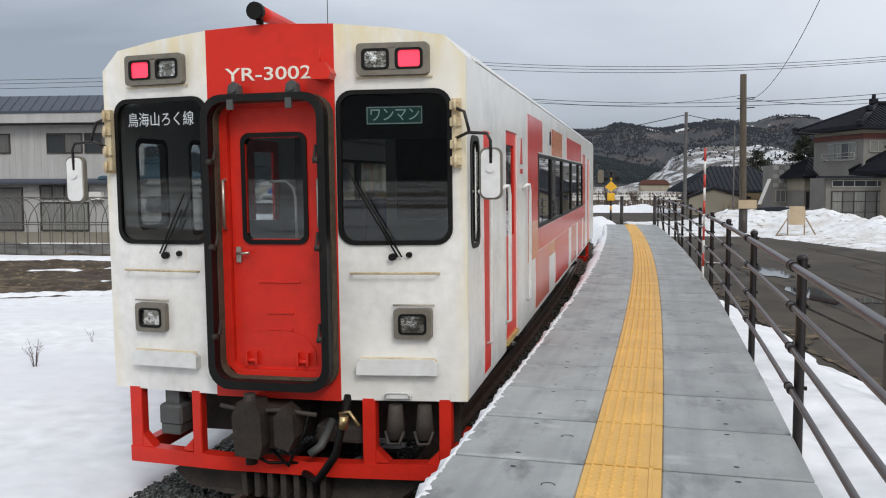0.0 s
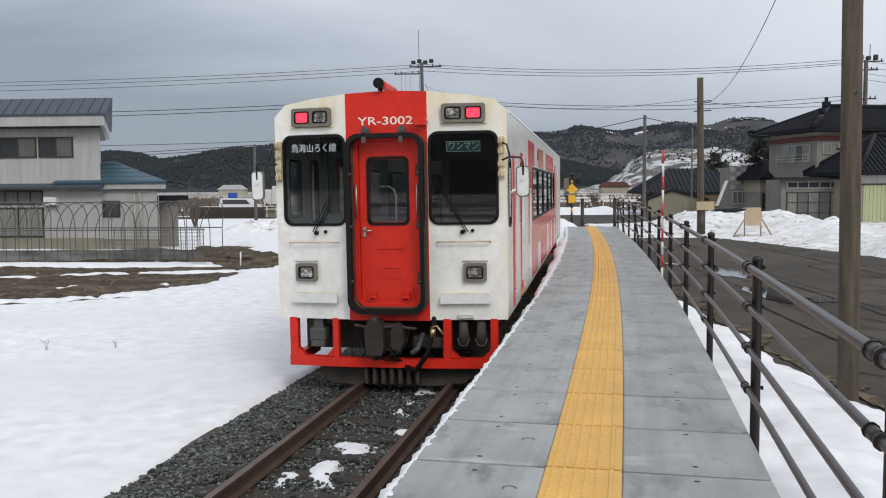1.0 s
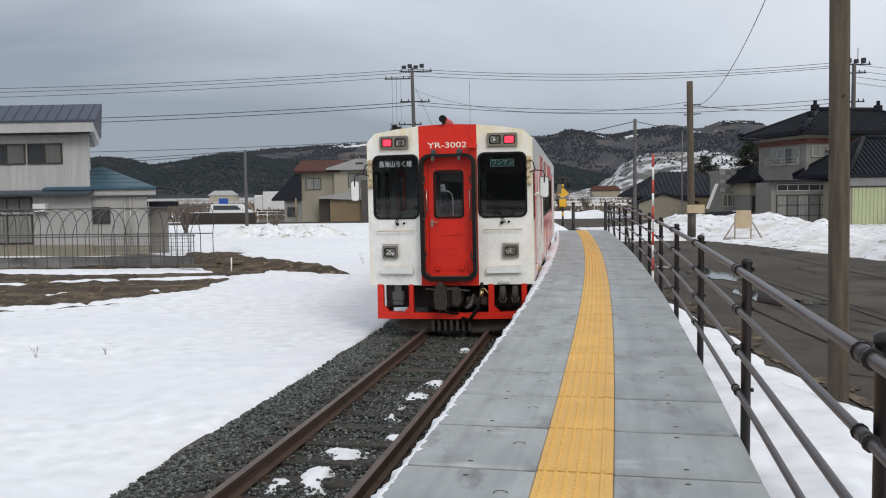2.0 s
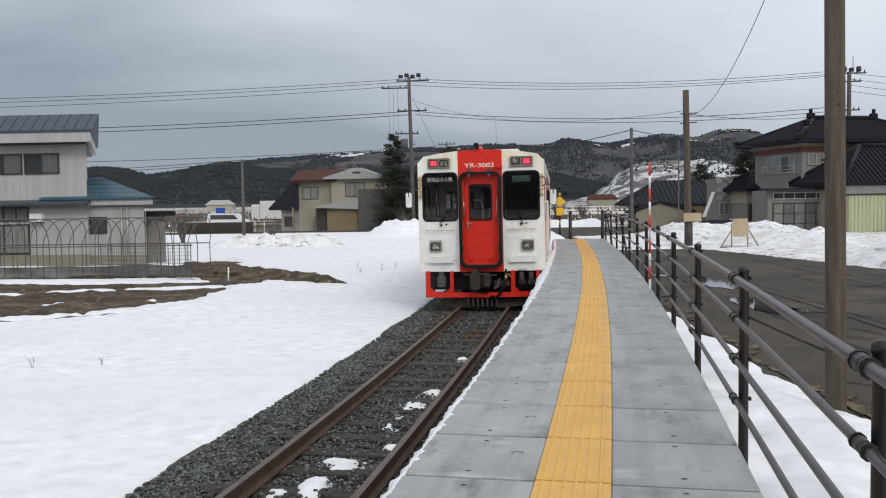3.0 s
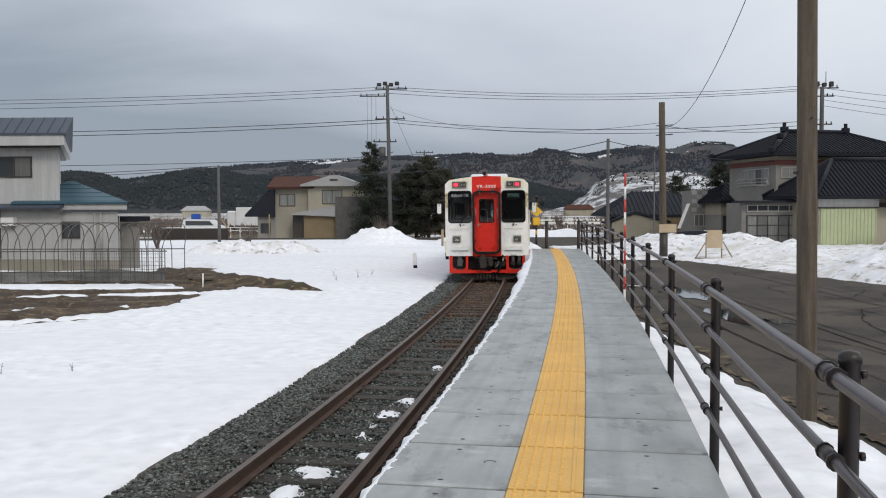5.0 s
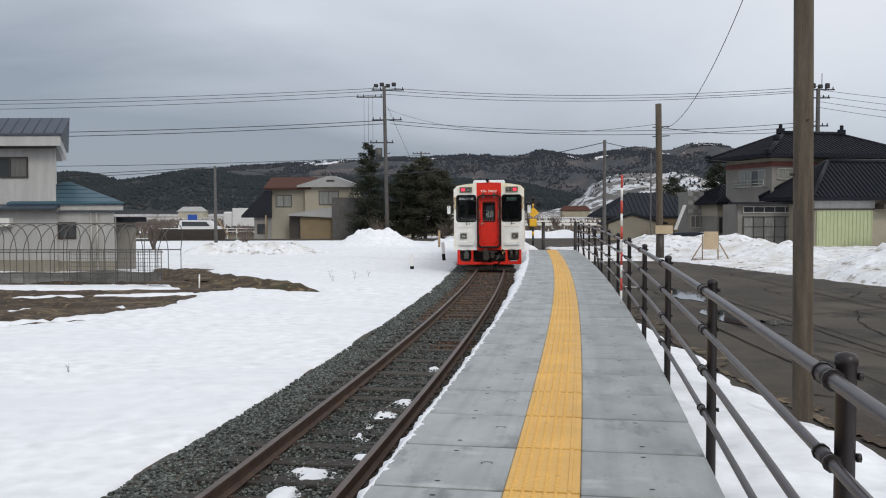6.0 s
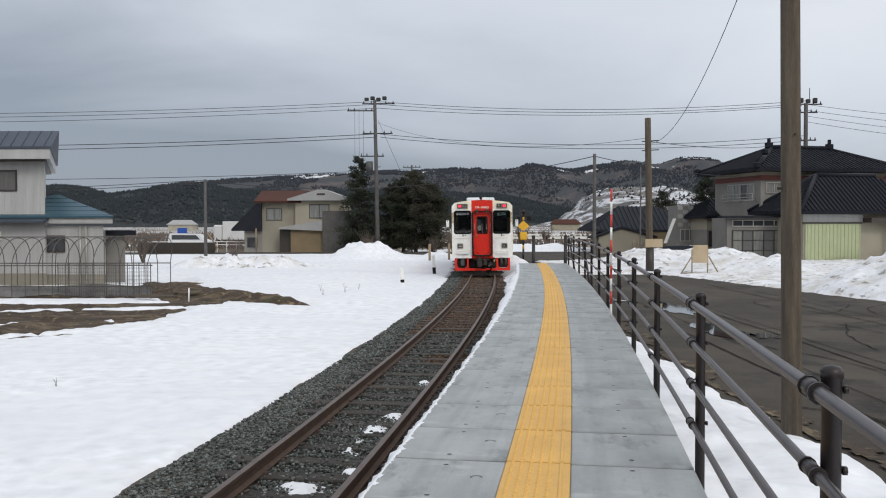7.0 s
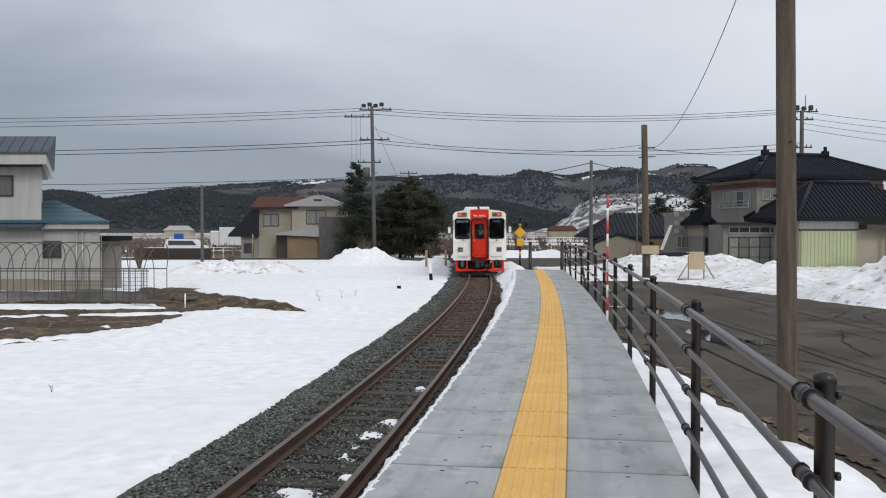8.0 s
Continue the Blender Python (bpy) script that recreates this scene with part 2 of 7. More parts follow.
def prism(bm, outline, axis, a, b, mi=0):
    """An outline of (u, v) pairs drawn out from a to b along axis x, y or z; u, v are the two other axes in order."""
    def place(u, v, w):
        return {"x": (w, u, v), "y": (u, w, v), "z": (u, v, w)}[axis]
    lo = [bm.verts.new(place(u, v, a)) for u, v in outline]
    hi = [bm.verts.new(place(u, v, b)) for u, v in outline]
    k = len(outline)
    fs = [bm.faces.new(lo[::-1]), bm.faces.new(hi)]
    fs += [bm.faces.new((lo[i], lo[(i + 1) % k], hi[(i + 1) % k], hi[i])) for i in range(k)]
    for q in fs:
        q.material_index = mi
    bmesh.ops.recalc_face_normals(bm, faces=fs)
    return bm


def rounded(x0, x1, z0, z1, r, seg=5):
    """A rectangle's outline with round corners."""
    out = []
    for cx, cz, a in ((x1 - r, z1 - r, 0), (x0 + r, z1 - r, 90), (x0 + r, z0 + r, 180), (x1 - r, z0 + r, 270)):
        for k in range(seg + 1):
            t = radians(a + 90 * k / seg)
            out.append((cx + r * math.cos(t), cz + r * math.sin(t)))
    return out


def ring(bm, outer, inner, axis, a, b, mi=0):
    """A frame between two outlines with as many points, drawn out from a to b."""
    def place(u, v, w):
        return {"x": (w, u, v), "y": (u, w, v), "z": (u, v, w)}[axis]
    vs = [[bm.verts.new(place(u, v, w)) for u, v in o] for o, w in ((outer, a), (inner, a), (inner, b), (outer, b))]
    k = len(outer)
    fs = []
    for i in range(k):
        j = (i + 1) % k
        for p, q in ((0, 1), (1, 2), (2, 3), (3, 0)):
            fs.append(bm.faces.new((vs[p][i], vs[p][j], vs[q][j], vs[q][i])))
    for q in fs:
        q.material_index = mi
    bmesh.ops.recalc_face_normals(bm, faces=fs)
    return bm


def heights(bm, xs, ys, height, mi=0, keep=None):
    """A sheet over a grid, lifted by height(x, y); cells for which keep(x, y) is false are left out."""
    v = {}
    for i, x in enumerate(xs):
        for j, y in enumerate(ys):
            v[i, j] = (x, y)
    made = {}

    def vert(i, j):
        if (i, j) not in made:
            x, y = v[i, j]
            made[i, j] = bm.verts.new((x, y, height(x, y)))
        return made[i, j]
    for i in range(len(xs) - 1):
        for j in range(len(ys) - 1):
            if keep is None or keep((xs[i] + xs[i + 1]) / 2, (ys[j] + ys[j + 1]) / 2):
                q = bm.faces.new((vert(i, j), vert(i + 1, j), vert(i + 1, j + 1), vert(i, j + 1)))
                q.smooth, q.material_index = True, mi
    return bm


def span(a, b, n):
    return [a + (b - a) * i / n for i in range(n + 1)]


def rough(x, y, s, seed=0.0):
    """Smooth noise between -1 and 1 over the ground."""
    return noise.noise(Vector((x * s + seed, y * s - seed * 0.7, seed)))


def near(x, y, ax, ay, bx, by):
    """Distance from a point to a stretch of line on the ground."""
    dx, dy = bx - ax, by - ay
    t = max(0, min(1, ((x - ax) * dx + (y - ay) * dy) / (dx * dx + dy * dy)))
    return math.hypot(x - ax - t * dx, y - ay - t * dy)


def ease(a, b, v):
    t = max(0.0, min(1.0, (v - a) / (b - a)))
    return t * t * (3 - 2 * t)


# the line bends gently to the left; stations run along it
GROUND, RAIL = -1.12, -0.90
BEND = 60.0


def line_x(s):
    if s > BEND:
        return line_x(BEND)
    return -2.7847 + 0.16788 * s - 0.0014 * s * s


def line_turn(s):
    return math.atan(0.16788 - 0.0028 * min(s, BEND))


def at(s, off, z=0.0):
    """A place beside the line: off metres to the right of its centre at station s."""
    a = line_turn(s)
    return Vector((line_x(s) + off * math.cos(a), s - off * math.sin(a), z))


def off_line(x, y):
    return (x - line_x(y)) * math.cos(line_turn(y))


def on_line(s, off, z=0.0):
    return Matrix.Translation(at(s, off, z)) @ Matrix.Rotation(-line_turn(s), 4, "Z")


# ---- ground, fields, hills ----
def build_ground():
    bm = bmesh.new()
    xs = [-4500, -2000, -900, -400, -200, -100, -50, 0, 50, 100, 200, 400, 900, 2000, 4500]
    ys = [-400, -100, 0, 50, 100, 200, 300, 450, 700, 1000, 1600, 2600, 4600]
    heights(bm, xs, ys, lambda x, y: -1.35)
    structure("ground", bm, M["field"], "brown winter fields with strips of old snow", "ground")


def soil_mask(x, y):
    """Below zero on bare soil: a ploughed plot, a low bank and the ground under the hoops."""
    low = 19.8 + 1.1 * max(0.0, x + 10.5) + 0.3 * min(0.0, x + 10.5)
    plot = max(low - y, y - 28.1, x + 7.9)
    seam = 25.9 + 0.23 * (x + 11)
    plot = max(plot, 0.2 + 0.25 * rough(x, 0, 0.5, 4) - abs(y - seam))
    seam = 22.3 + 0.5 * (x + 11)
    plot = max(plot, 0.02 + 0.3 * rough(x, 5, 0.4, 4) - abs(y - seam))
    strip = max(abs(y - 19.5 - 0.6 * (x + 10)) - 0.33 * ease(-8.6, -11.5, x), x + 8.7)
    d = min(plot, strip, near(x, y, -13.8, 42, -9.6, 31.5) - 1.2, near(x, y, -9.5, 31, -8.2, 28.0) - 0.9, near(x, y, -12.5, 33.4, -4.5, 27.8) - 0.95 * ease(-3.2, -7.0, x), near(x, y, -30, 33.0, -11.5, 32.6) - 2.9)
    return d + 0.22 * rough(x * 0.6, y * 1.5, 1.0, 3) + 0.25 * rough(x * 0.5, y * 2.2, 0.5, 8) + 0.2 * rough(x, y * 2, 3.0, 5)


def snow_height(x, y):
    h = -1.06 + 0.06 * rough(x, y, 0.25, 1) + 0.028 * rough(x * 0.6, y, 0.8, 5) + 0.005 * rough(x, y, 3.3, 9)
    h += 0.10 * ease(-3.0, -9.0, off_line(x, y))
    # ploughed heaps beside the road
    for cx, cy, rx, ry, top in ((-5.75, 65, 3.0, 2.8, 1.2), (-8.0, 66, 2.2, 2.2, 0.12), (-11.5, 53, 4.6, 1.7, 0.12), (-0.6, 66, 1.8, 2.4, 0.5)):
        d = math.hypot((x - cx) / rx, (y - cy) / ry)
        if d < 1.5:
            h += top * ease(1.25, 0.0, d) * (1 + 0.3 * rough(x, y, 0.9, 4)) + (0.16 * rough(x, y, 1.7, 6) + 0.09 * abs(rough(x, y, 3.5, 2))) * ease(1.4, 0.6, d)
    # old wheel ruts
    h -= 0.035 * ease(0.35, 0.0, abs(near(x, y, -9, 8, -1, 52) + 0.3 * rough(x, y, 0.3, 2)))
    return h


def build_snow_left():
    bm = bmesh.new()
    ss = span(-8, 8, 20) + span(8.3, 40, 150) + span(40.6, 74, 84)
    offs = [-1.35 - 0.12 * i for i in range(24)] + span(-4.4, -14, 50) + span(-14.6, -42, 46)

    def edge_drop(o, x, y):
        e = -1.62 + 0.16 * rough(x, y, 0.8, 11) + 0.08 * rough(x, y, 2.8, 12) + 0.25 * ease(22, 34, y) * rough(x, y, 0.5, 3)
        return ease(e + 0.03, e - 0.13, o) * 0.22 - 0.22
    grid = {}
    for i, s in enumerate(ss):
        for j, o in enumerate(offs):
            p = at(s, o)
            h = snow_height(p.x, p.y)
            h = min(h, h + edge_drop(o, p.x, p.y))
            h -= 0.16 * ease(0.12, -0.10, soil_mask(p.x, p.y))
            grid[i, j] = bm.verts.new((p.x, p.y, h))
    for i in range(len(ss) - 1):
        for j in range(len(offs) - 1):
            bm.faces.new((grid[i, j], grid[i, j + 1], grid[i + 1, j + 1], grid[i + 1, j])).smooth = True
    bmesh.ops.recalc_face_normals(bm, faces=bm.faces[:])
    structure("snow_field", bm, M["snow"], "wide field of wet white snow beside the track", "snow")
    bm = bmesh.new()

    def soil_h(x, y):
        m = soil_mask(x, y)
        bank = (0.24 + 0.16 * rough(x, y, 0.8, 2)) * ease(1.0, 0.0, near(x, y, -11.5, 33.0, -5.4, 28.2))
        return snow_height(x, y) - 0.05 + (0.13 * rough(x * 0.6, y * 1.8, 1.5, 7) + 0.06 * rough(x, y, 4.5, 3)) * ease(0.1, -0.4, m) + bank * ease(0.3, -0.5, m) - 0.25 * ease(-0.05, 0.35, m)
    heights(bm, span(-40, -3.4, 150), span(18.5, 38, 110), soil_h)
    structure("bare_soil", bm, M["soil"], "bare brown soil and dead grass where the snow has melted", "soil")


def lot_edge(x, y):
    """Above zero on the asphalt, below on the snow round it."""
    a = x - 4.45 - 0.3 * ease(12, 8, y) + 0.35 * ease(24, 34, y)
    return min(a, bank_edge(x, y), 14.8 - x - 0.22 * (y - 30)) + 0.28 * rough(x, y, 0.7, 2) + 0.12 * rough(x, y, 2.3, 6)


def bank_edge(x, y):
    return min(45.4 - y, -0.83 * (x - 15.2) - 0.56 * (y - 39))


def right_snow(x, y):
    e = lot_edge(x, y)
    h = GROUND - 0.10 + 0.17 * ease(0.05, -0.35, e)
    if y > 24 and x > 6.0:
        b = bank_edge(x, y)
        lumps = 1 + 0.35 * rough(x, y, 0.5, 4) + 0.28 * rough(x, y, 1.5, 8) + 0.14 * rough(x, y, 3.6, 3)
        h += 0.86 * ease(-1.3, -5.2, b) * ease(-13, -8, b) * ease(19.0, 16.4, x) * ease(8.0, 12.5, x) * lumps
        h += (0.06 + 0.10 * ease(-2, -8, b)) * ease(0.0, -1.5, e) * lumps
        d = math.hypot((x - 21.0) / 6.6, (y - 33.0) / 6.2)
        h += (1.75 * ease(1.02, 0.15, d) + 0.35 * ease(1.15, 0.8, d)) * ease(0.1, -0.6, e) * lumps
        if e < 0:
            h += 0.09 * abs(rough(x, y, 2.2, 7)) + 0.05 * rough(x, y, 5.0, 1)
    elif off_line(x, y) < 6:
        h += 0.12 * ease(-0.1, -1.2, e) + 0.09 * rough(x, y, 0.9, 3) + 0.05 * rough(x, y, 2.6, 5) + 0.02 * rough(x, y, 6, 2)
        h -= 0.22 * ease(3.75, 3.45, off_line(x, y) + 0.12 * rough(x, y, 1.5, 4))
    return h


def build_right():
    bm = bmesh.new()
    heights(bm, span(3.0, 60, 90), span(-10, 49, 90), lambda x, y: GROUND + 0.012 * rough(x, y, 0.3, 2))
    structure("car_park", bm, M["asphalt"], "worn damp grey asphalt yard with cracks", "asphalt")
    bm = bmesh.new()

    def ok(x, y):
        return off_line(x, y) > 3.36
    heights(bm, span(0.0, 8.0, 100), span(-8, 36, 300), right_snow, keep=lambda x, y: ok(x, y) and lot_edge(x, y) < 0.6)
    structure("snow_verge", bm, M["snow"], "strip of snow between platform and asphalt yard", "snow")
    bm = bmesh.new()
    heights(bm, span(6.0, 52, 130), span(22, 58, 130), right_snow, keep=lambda x, y: lot_edge(x, y) < 0.6 and y > 23)
    structure("snow_bank", bm, M["old_snow"], "ploughed bank of dirty old snow along the yard", "snow")
    bm = bmesh.new()

    def ploughed(x, y):
        c = 51.2 + 0.18 * (x + 12) + 0.5 * rough(x, 0, 0.4, 6)
        top = 0.72 * ease(-16.6, -14.6, x) * ease(-7.8, -10.0, x) * (0.85 + 0.35 * rough(x, 0, 0.8, 3))
        return -1.16 + (top * (1 + 0.4 * rough(x, y, 1.6, 5) + 0.25 * rough(x, y, 3.4, 8)) + 0.2) * ease(1.5, 0.2, abs(y - c))
    heights(bm, span(-17, -7.5, 90), span(48.5, 53.6, 50), ploughed)
    structure("ploughed_heap", bm, M["old_snow"], "lumpy ridge of dirty ploughed snow", "snow")
    # puddles
    for cx, cy, rx, ry in ((6.85, 21.4, 0.5, 1.5), (7.15, 27.2, 0.45, 1.9), (7.6, 20.4, 0.35, 0.5)):
        bm = bmesh.new()
        vs = []
        for k in range(40):
            a = 2 * math.pi * k / 40
            r = 1 + 0.45 * noise.noise(Vector((math.cos(a) * 1.4 + cx, math.sin(a) * 1.4, cy))) + 0.3 * noise.noise(Vector((math.cos(a) * 4 + cx, math.sin(a) * 4, cy)))
            vs.append(bm.verts.new((cx + rx * r * math.cos(a), cy + ry * r * math.sin(a), GROUND + 0.018)))
        bm.faces.new(vs)
        structure("puddle", bm, M["water"], "shallow meltwater puddle on the asphalt", "puddle")
    # cracks of the yard
    bm = bmesh.new()
    rnd = random.Random(5)
    for k in range(46):
        x, y, a = rnd.uniform(5.5, 18), rnd.uniform(9, 36), rnd.choice((0.15, 1.7)) + rnd.uniform(-0.25, 0.25)
        pts = []
        for i in range(rnd.randint(8, 20)):
            pts.append((x, y))
            a += rnd.uniform(-0.28, 0.28)
            x, y = x + 0.4 * math.cos(a), y + 0.4 * math.sin(a)
        for (ax, ay), (bx, by) in zip(pts, pts[1:]):
            if min(lot_edge(ax, ay), lot_edge(bx, by)) < 0.5:
                continue
            w = rnd.uniform(0.006, 0.022)
            n = Vector((by - ay, ax - bx, 0)).normalized() * w
            q = [bm.verts.new((px + sg * n.x, py + sg * n.y, GROUND + 0.017)) for px, py, sg in ((ax, ay, 1), (bx, by, 1), (bx, by, -1), (ax, ay, -1))]
            bm.faces.new(q)
    # long seams of the paving
    for sx, y0, y1, w in ((5.85, 9, 21, 0.022), (6.5, 12, 30, 0.012), (7.95, 12, 27, 0.024), (8.3, 13, 40, 0.014), (11.5, 18, 38, 0.022), (12.2, 16, 34, 0.014)):
        last = None
        for y in span(y0, y1, int((y1 - y0) / 0.35)):
            x = sx + 0.06 * rough(0, y, 0.3, sx) + 0.025 * rough(0, y, 1.7, sx)
            v = w * (0.7 + 0.9 * abs(rough(sx, y, 1.1, 3)))
            pair = [bm.verts.new((x - v, y, GROUND + 0.0165)), bm.verts.new((x + v, y, GROUND + 0.0165))]
            if last:
                bm.faces.new((last[0], last[1], pair[1], pair[0]))
            last = pair
    structure("cracks", bm, M["crack"], "dark cracks in the asphalt", "crack")
    bm = bmesh.new()
    heights(bm, span(3.4, 7.0, 70), span(2, 34, 320), lambda x, y: GROUND + 0.016 + 0.02 * abs(rough(x, y, 4, 3)), keep=lambda x, y: 0.0 < lot_edge(x, y) < 0.30 + 0.35 * rough(x, y, 0.8, 9) + 0.2 * rough(x, y, 3, 2))
    structure("dirt_edge", bm, M["soil"], "brown grit and dirt along the edge of the asphalt", "dirt")
    # road over the level crossing
    bm = bmesh.new()
    heights(bm, span(-40, 40, 40), span(74, 81, 4), lambda x, y: -1.02)
    structure("road", bm, M["asphalt"], "grey asphalt road behind the snow", "road")
    bm = bmesh.new()
    heights(bm, span(2.6, 14, 12), span(46.5, 74.2, 14), lambda x, y: -1.10 + 0.08 * ease(47, 62, y))
    structure("crossing_road", bm, M["asphalt"], "grey asphalt approach of the level crossing", "road")
    bm = bmesh.new()

    def beyond(x, y):
        d = math.hypot((x - 8) / 11, (y - 86) / 4.0)
        return -1.2 + 0.75 * ease(1.2, 0.0, d) * (1 + 0.5 * rough(x, y, 0.5, 3)) + 0.1 * rough(x, y, 0.9, 2)
    heights(bm, span(-4, 22, 60), span(81, 93, 30), beyond)
    structure("snow_bank_far", bm, M["snow"], "bank of snow beyond the crossing road", "snow")
    bm = bmesh.new()
    heights(bm, span(2.6, 5.2, 14), span(36.6, 60, 60), lambda x, y: -1.15 + (0.45 + 0.3 * rough(x, y, 0.6, 2)) * ease(1.5, 0.4, abs(x - 3.9 - 0.02 * (y - 40))))
    structure("snow_heap", bm, M["snow"], "low heap of snow past the platform end", "snow")


M["crack"] = material("crack_dark", (0.012, 0.011, 0.010), (0.03, 0.026, 0.022), 3, 30, 0.95, spec=0.1)
M["water"] = glass("water", (0.03, 0.032, 0.034), 0.03)


def build_hills():
    """Wooded hills behind the plain, range after range."""
    def ridge(name, mat, y0, depth, x0, x1, crest, n, seed, label):
        bm = bmesh.new()

        def h(x, y):
            t = (y - y0) / depth
            top = crest(x)
            body = top * math.sin(min(1.0, t * 1.15) * math.pi / 2) ** 1.1
            body *= 1 + 0.16 * rough(x, y, 5.0 / depth, seed) * (1 - t * 0.92)
            return -4 + body + top * 0.025 * abs(rough(x, y, 14.0 / depth, seed + 2)) + 2.2 * rough(x, y, 0.045, seed + 5)
        heights(bm, span(x0, x1, n), span(y0, y0 + depth, 26), h)
        structure(name, bm, mat, label, "hill")
        return h

    def bumps(table):
        def crest(x):
            v = table[0][1]
            for (a, p), (b, q) in zip(table, table[1:]):
                if a <= x <= b:
                    v = p + (q - p) * ease(a, b, x)
            if x > table[-1][0]:
                v = table[-1][1]
            return v
        return crest
    low = ridge("hill_left", M["forest"], 1150, 500, -1500, 330, bumps([(-1500, 66), (-725, 74), (-690, 76), (-606, 58), (-560, 67), (-455, 80), (-380, 68), (-274, 62), (-100, 66), (60, 60), (250, 30), (330, 0)]), 240, 3,
          "dark wooded ridge beyond the fields")
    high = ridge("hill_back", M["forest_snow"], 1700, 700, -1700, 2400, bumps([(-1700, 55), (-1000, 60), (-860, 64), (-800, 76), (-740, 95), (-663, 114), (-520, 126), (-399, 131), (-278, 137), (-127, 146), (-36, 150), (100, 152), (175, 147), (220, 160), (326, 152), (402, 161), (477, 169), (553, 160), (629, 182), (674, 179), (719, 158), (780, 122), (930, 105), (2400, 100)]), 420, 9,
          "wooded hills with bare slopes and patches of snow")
    slope = ridge("hill_right", M["snow_slope"], 800, 330, 90, 700, bumps([(90, 0), (140, 9), (160, 22), (182, 42), (200, 50), (228, 52), (250, 45), (268, 53), (292, 49), (320, 38), (480, 25), (700, 8)]), 130, 6,
          "snow-covered slope with rows of dark scrub")
    # unseen hill, added so the railcar's end windows mirror something dark
    ridge("hill_behind", M["forest"], -260, -420, -900, 900, bumps([(-900, 60), (-400, 92), (-120, 78), (90, 96), (420, 82), (900, 60)]), 80, 5, "unseen dark wooded hill added for the window reflections")
    rng = np.random.default_rng(17)
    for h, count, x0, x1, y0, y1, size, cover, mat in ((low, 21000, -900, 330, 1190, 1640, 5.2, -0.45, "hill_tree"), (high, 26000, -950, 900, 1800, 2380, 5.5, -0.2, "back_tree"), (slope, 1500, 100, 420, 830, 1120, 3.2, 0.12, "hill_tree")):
        vs, fs = [], []
        for x, y, u, w in zip(rng.uniform(x0, x1, count), rng.uniform(y0, y1, count), rng.uniform(0.5, 1.25, count), rng.uniform(0.36, 0.6, count)):
            if rough(x, y, 0.006, 4) + 0.5 * rough(x, y, 0.02, 6) < cover:
                continue
            z, t = h(x, y) - 1, size * u
            b = len(vs)
            vs += [(x + t * w * math.cos(a), y + t * w * math.sin(a), z + t * (0.10 if k % 2 else 0.25)) for k, a in enumerate((0, 1.26, 2.51, 3.77, 5.03))] + [(x, y, z + t)]
            fs += [(b + k, b + (k + 1) % 5, b + 5) for k in range(5)]
        me = bpy.data.meshes.new("hill_trees")
        me.from_pydata(vs, [], fs)
        me.materials.append(M[mat])
        tagged(new("hill_trees", me), "dark woods on the far hills", "trees", "", "stuff")
    # old snow lying in clearings
    for h, cx, cy, rx, ry, part_of in ((high, -330, 2180, 95, 70, 0.05), (high, 632, 2180, 46, 60, -0.05), (high, 290, 2120, 22, 40, 0.0), (high, 355, 2100, 40, 30, 0.15), (high, -60, 2150, 60, 40, 0.2), (high, 540, 2150, 60, 30, 0.2), (low, -470, 1560, 40, 20, 0.15)):
        bm = bmesh.new()
        heights(bm, span(cx - rx, cx + rx, 70), span(cy - ry, cy + ry, 50), lambda x, y: h(x, y) + 1.8,
                keep=lambda x, y: rough(x, y, 0.03, 3) + 0.6 * rough(x, y * 0.5, 0.09, 5) > part_of + 0.9 * max(0.0, math.hypot((x - cx) / rx, (y - cy) / ry) - 0.55) * 2)
        if bm.verts:
            structure("snow_clearing", bm, M["hill_snow"], "old snow in a clearing of the hill", "snow")


M["hill_tree"] = material("far_conifers", (0.030, 0.038, 0.043), (0.046, 0.053, 0.058), 0.02, 0.2, 1.0, 0, 0.0, spec=0.0)
# bluer, paler tone puts distance haze into the back woods' colour
M["back_tree"] = material("hazed_woods", (0.038, 0.044, 0.054), (0.054, 0.059, 0.068), 0.02, 0.2, 1.0, 0, 0.0, spec=0.0)
M["hill_snow"] = material("hill_snow", (0.66, 0.68, 0.72), (0.40, 0.41, 0.44), 0.06, 0.3, 0.9, 0, 0.2, 0.5)
M["forest"] = layered("dark_forest", [(0.034, 0.041, 0.047), ((0.020, 0.026, 0.031), 0.03, (1, 1, 0.5), 0.44, 0.62, 1.0), ((0.072, 0.064, 0.060), 0.010, (1, 1, 1), 0.56, 0.68, 5.0), ((0.025, 0.031, 0.036), 0.25, (1, 1, 0.4), 0.5, 0.62, 3.0)], 1.0, 0.6, 6.0, 0.12)
# blue-grey base tones carry painted haze; the brownish layer is bare slope
M["forest_snow"] = layered("hazed_winter_hill", [(0.062, 0.066, 0.077), ((0.125, 0.103, 0.102), 0.006, (1, 1, 1), 0.50, 0.60, 5.0), ((0.055, 0.063, 0.073), 0.010, (1, 1, 1.5), 0.47, 0.55, 1.0), ((0.048, 0.055, 0.064), 0.07, (1, 1, 0.5), 0.52, 0.64, 3.0), ((0.072, 0.077, 0.088), 0.2, (1, 1, 0.4), 0.55, 0.66, 2.0)], 1.0, 0.6, 8.0, 0.08)
M["snow_slope"] = layered("snowy_slope", [(0.68, 0.70, 0.74), ((0.15, 0.14, 0.135), 0.035, (1, 1, 5), 0.45, 0.52, 3.0), ((0.07, 0.074, 0.078), 0.016, (1, 1, 2), 0.56, 0.61, 7.0), ((0.17, 0.16, 0.155), 0.2, (1, 1, 2), 0.58, 0.67, 5.0)], 1.0, 0.4, 4.0, 0.15)

build_ground()
build_snow_left()
build_right()
build_hills()


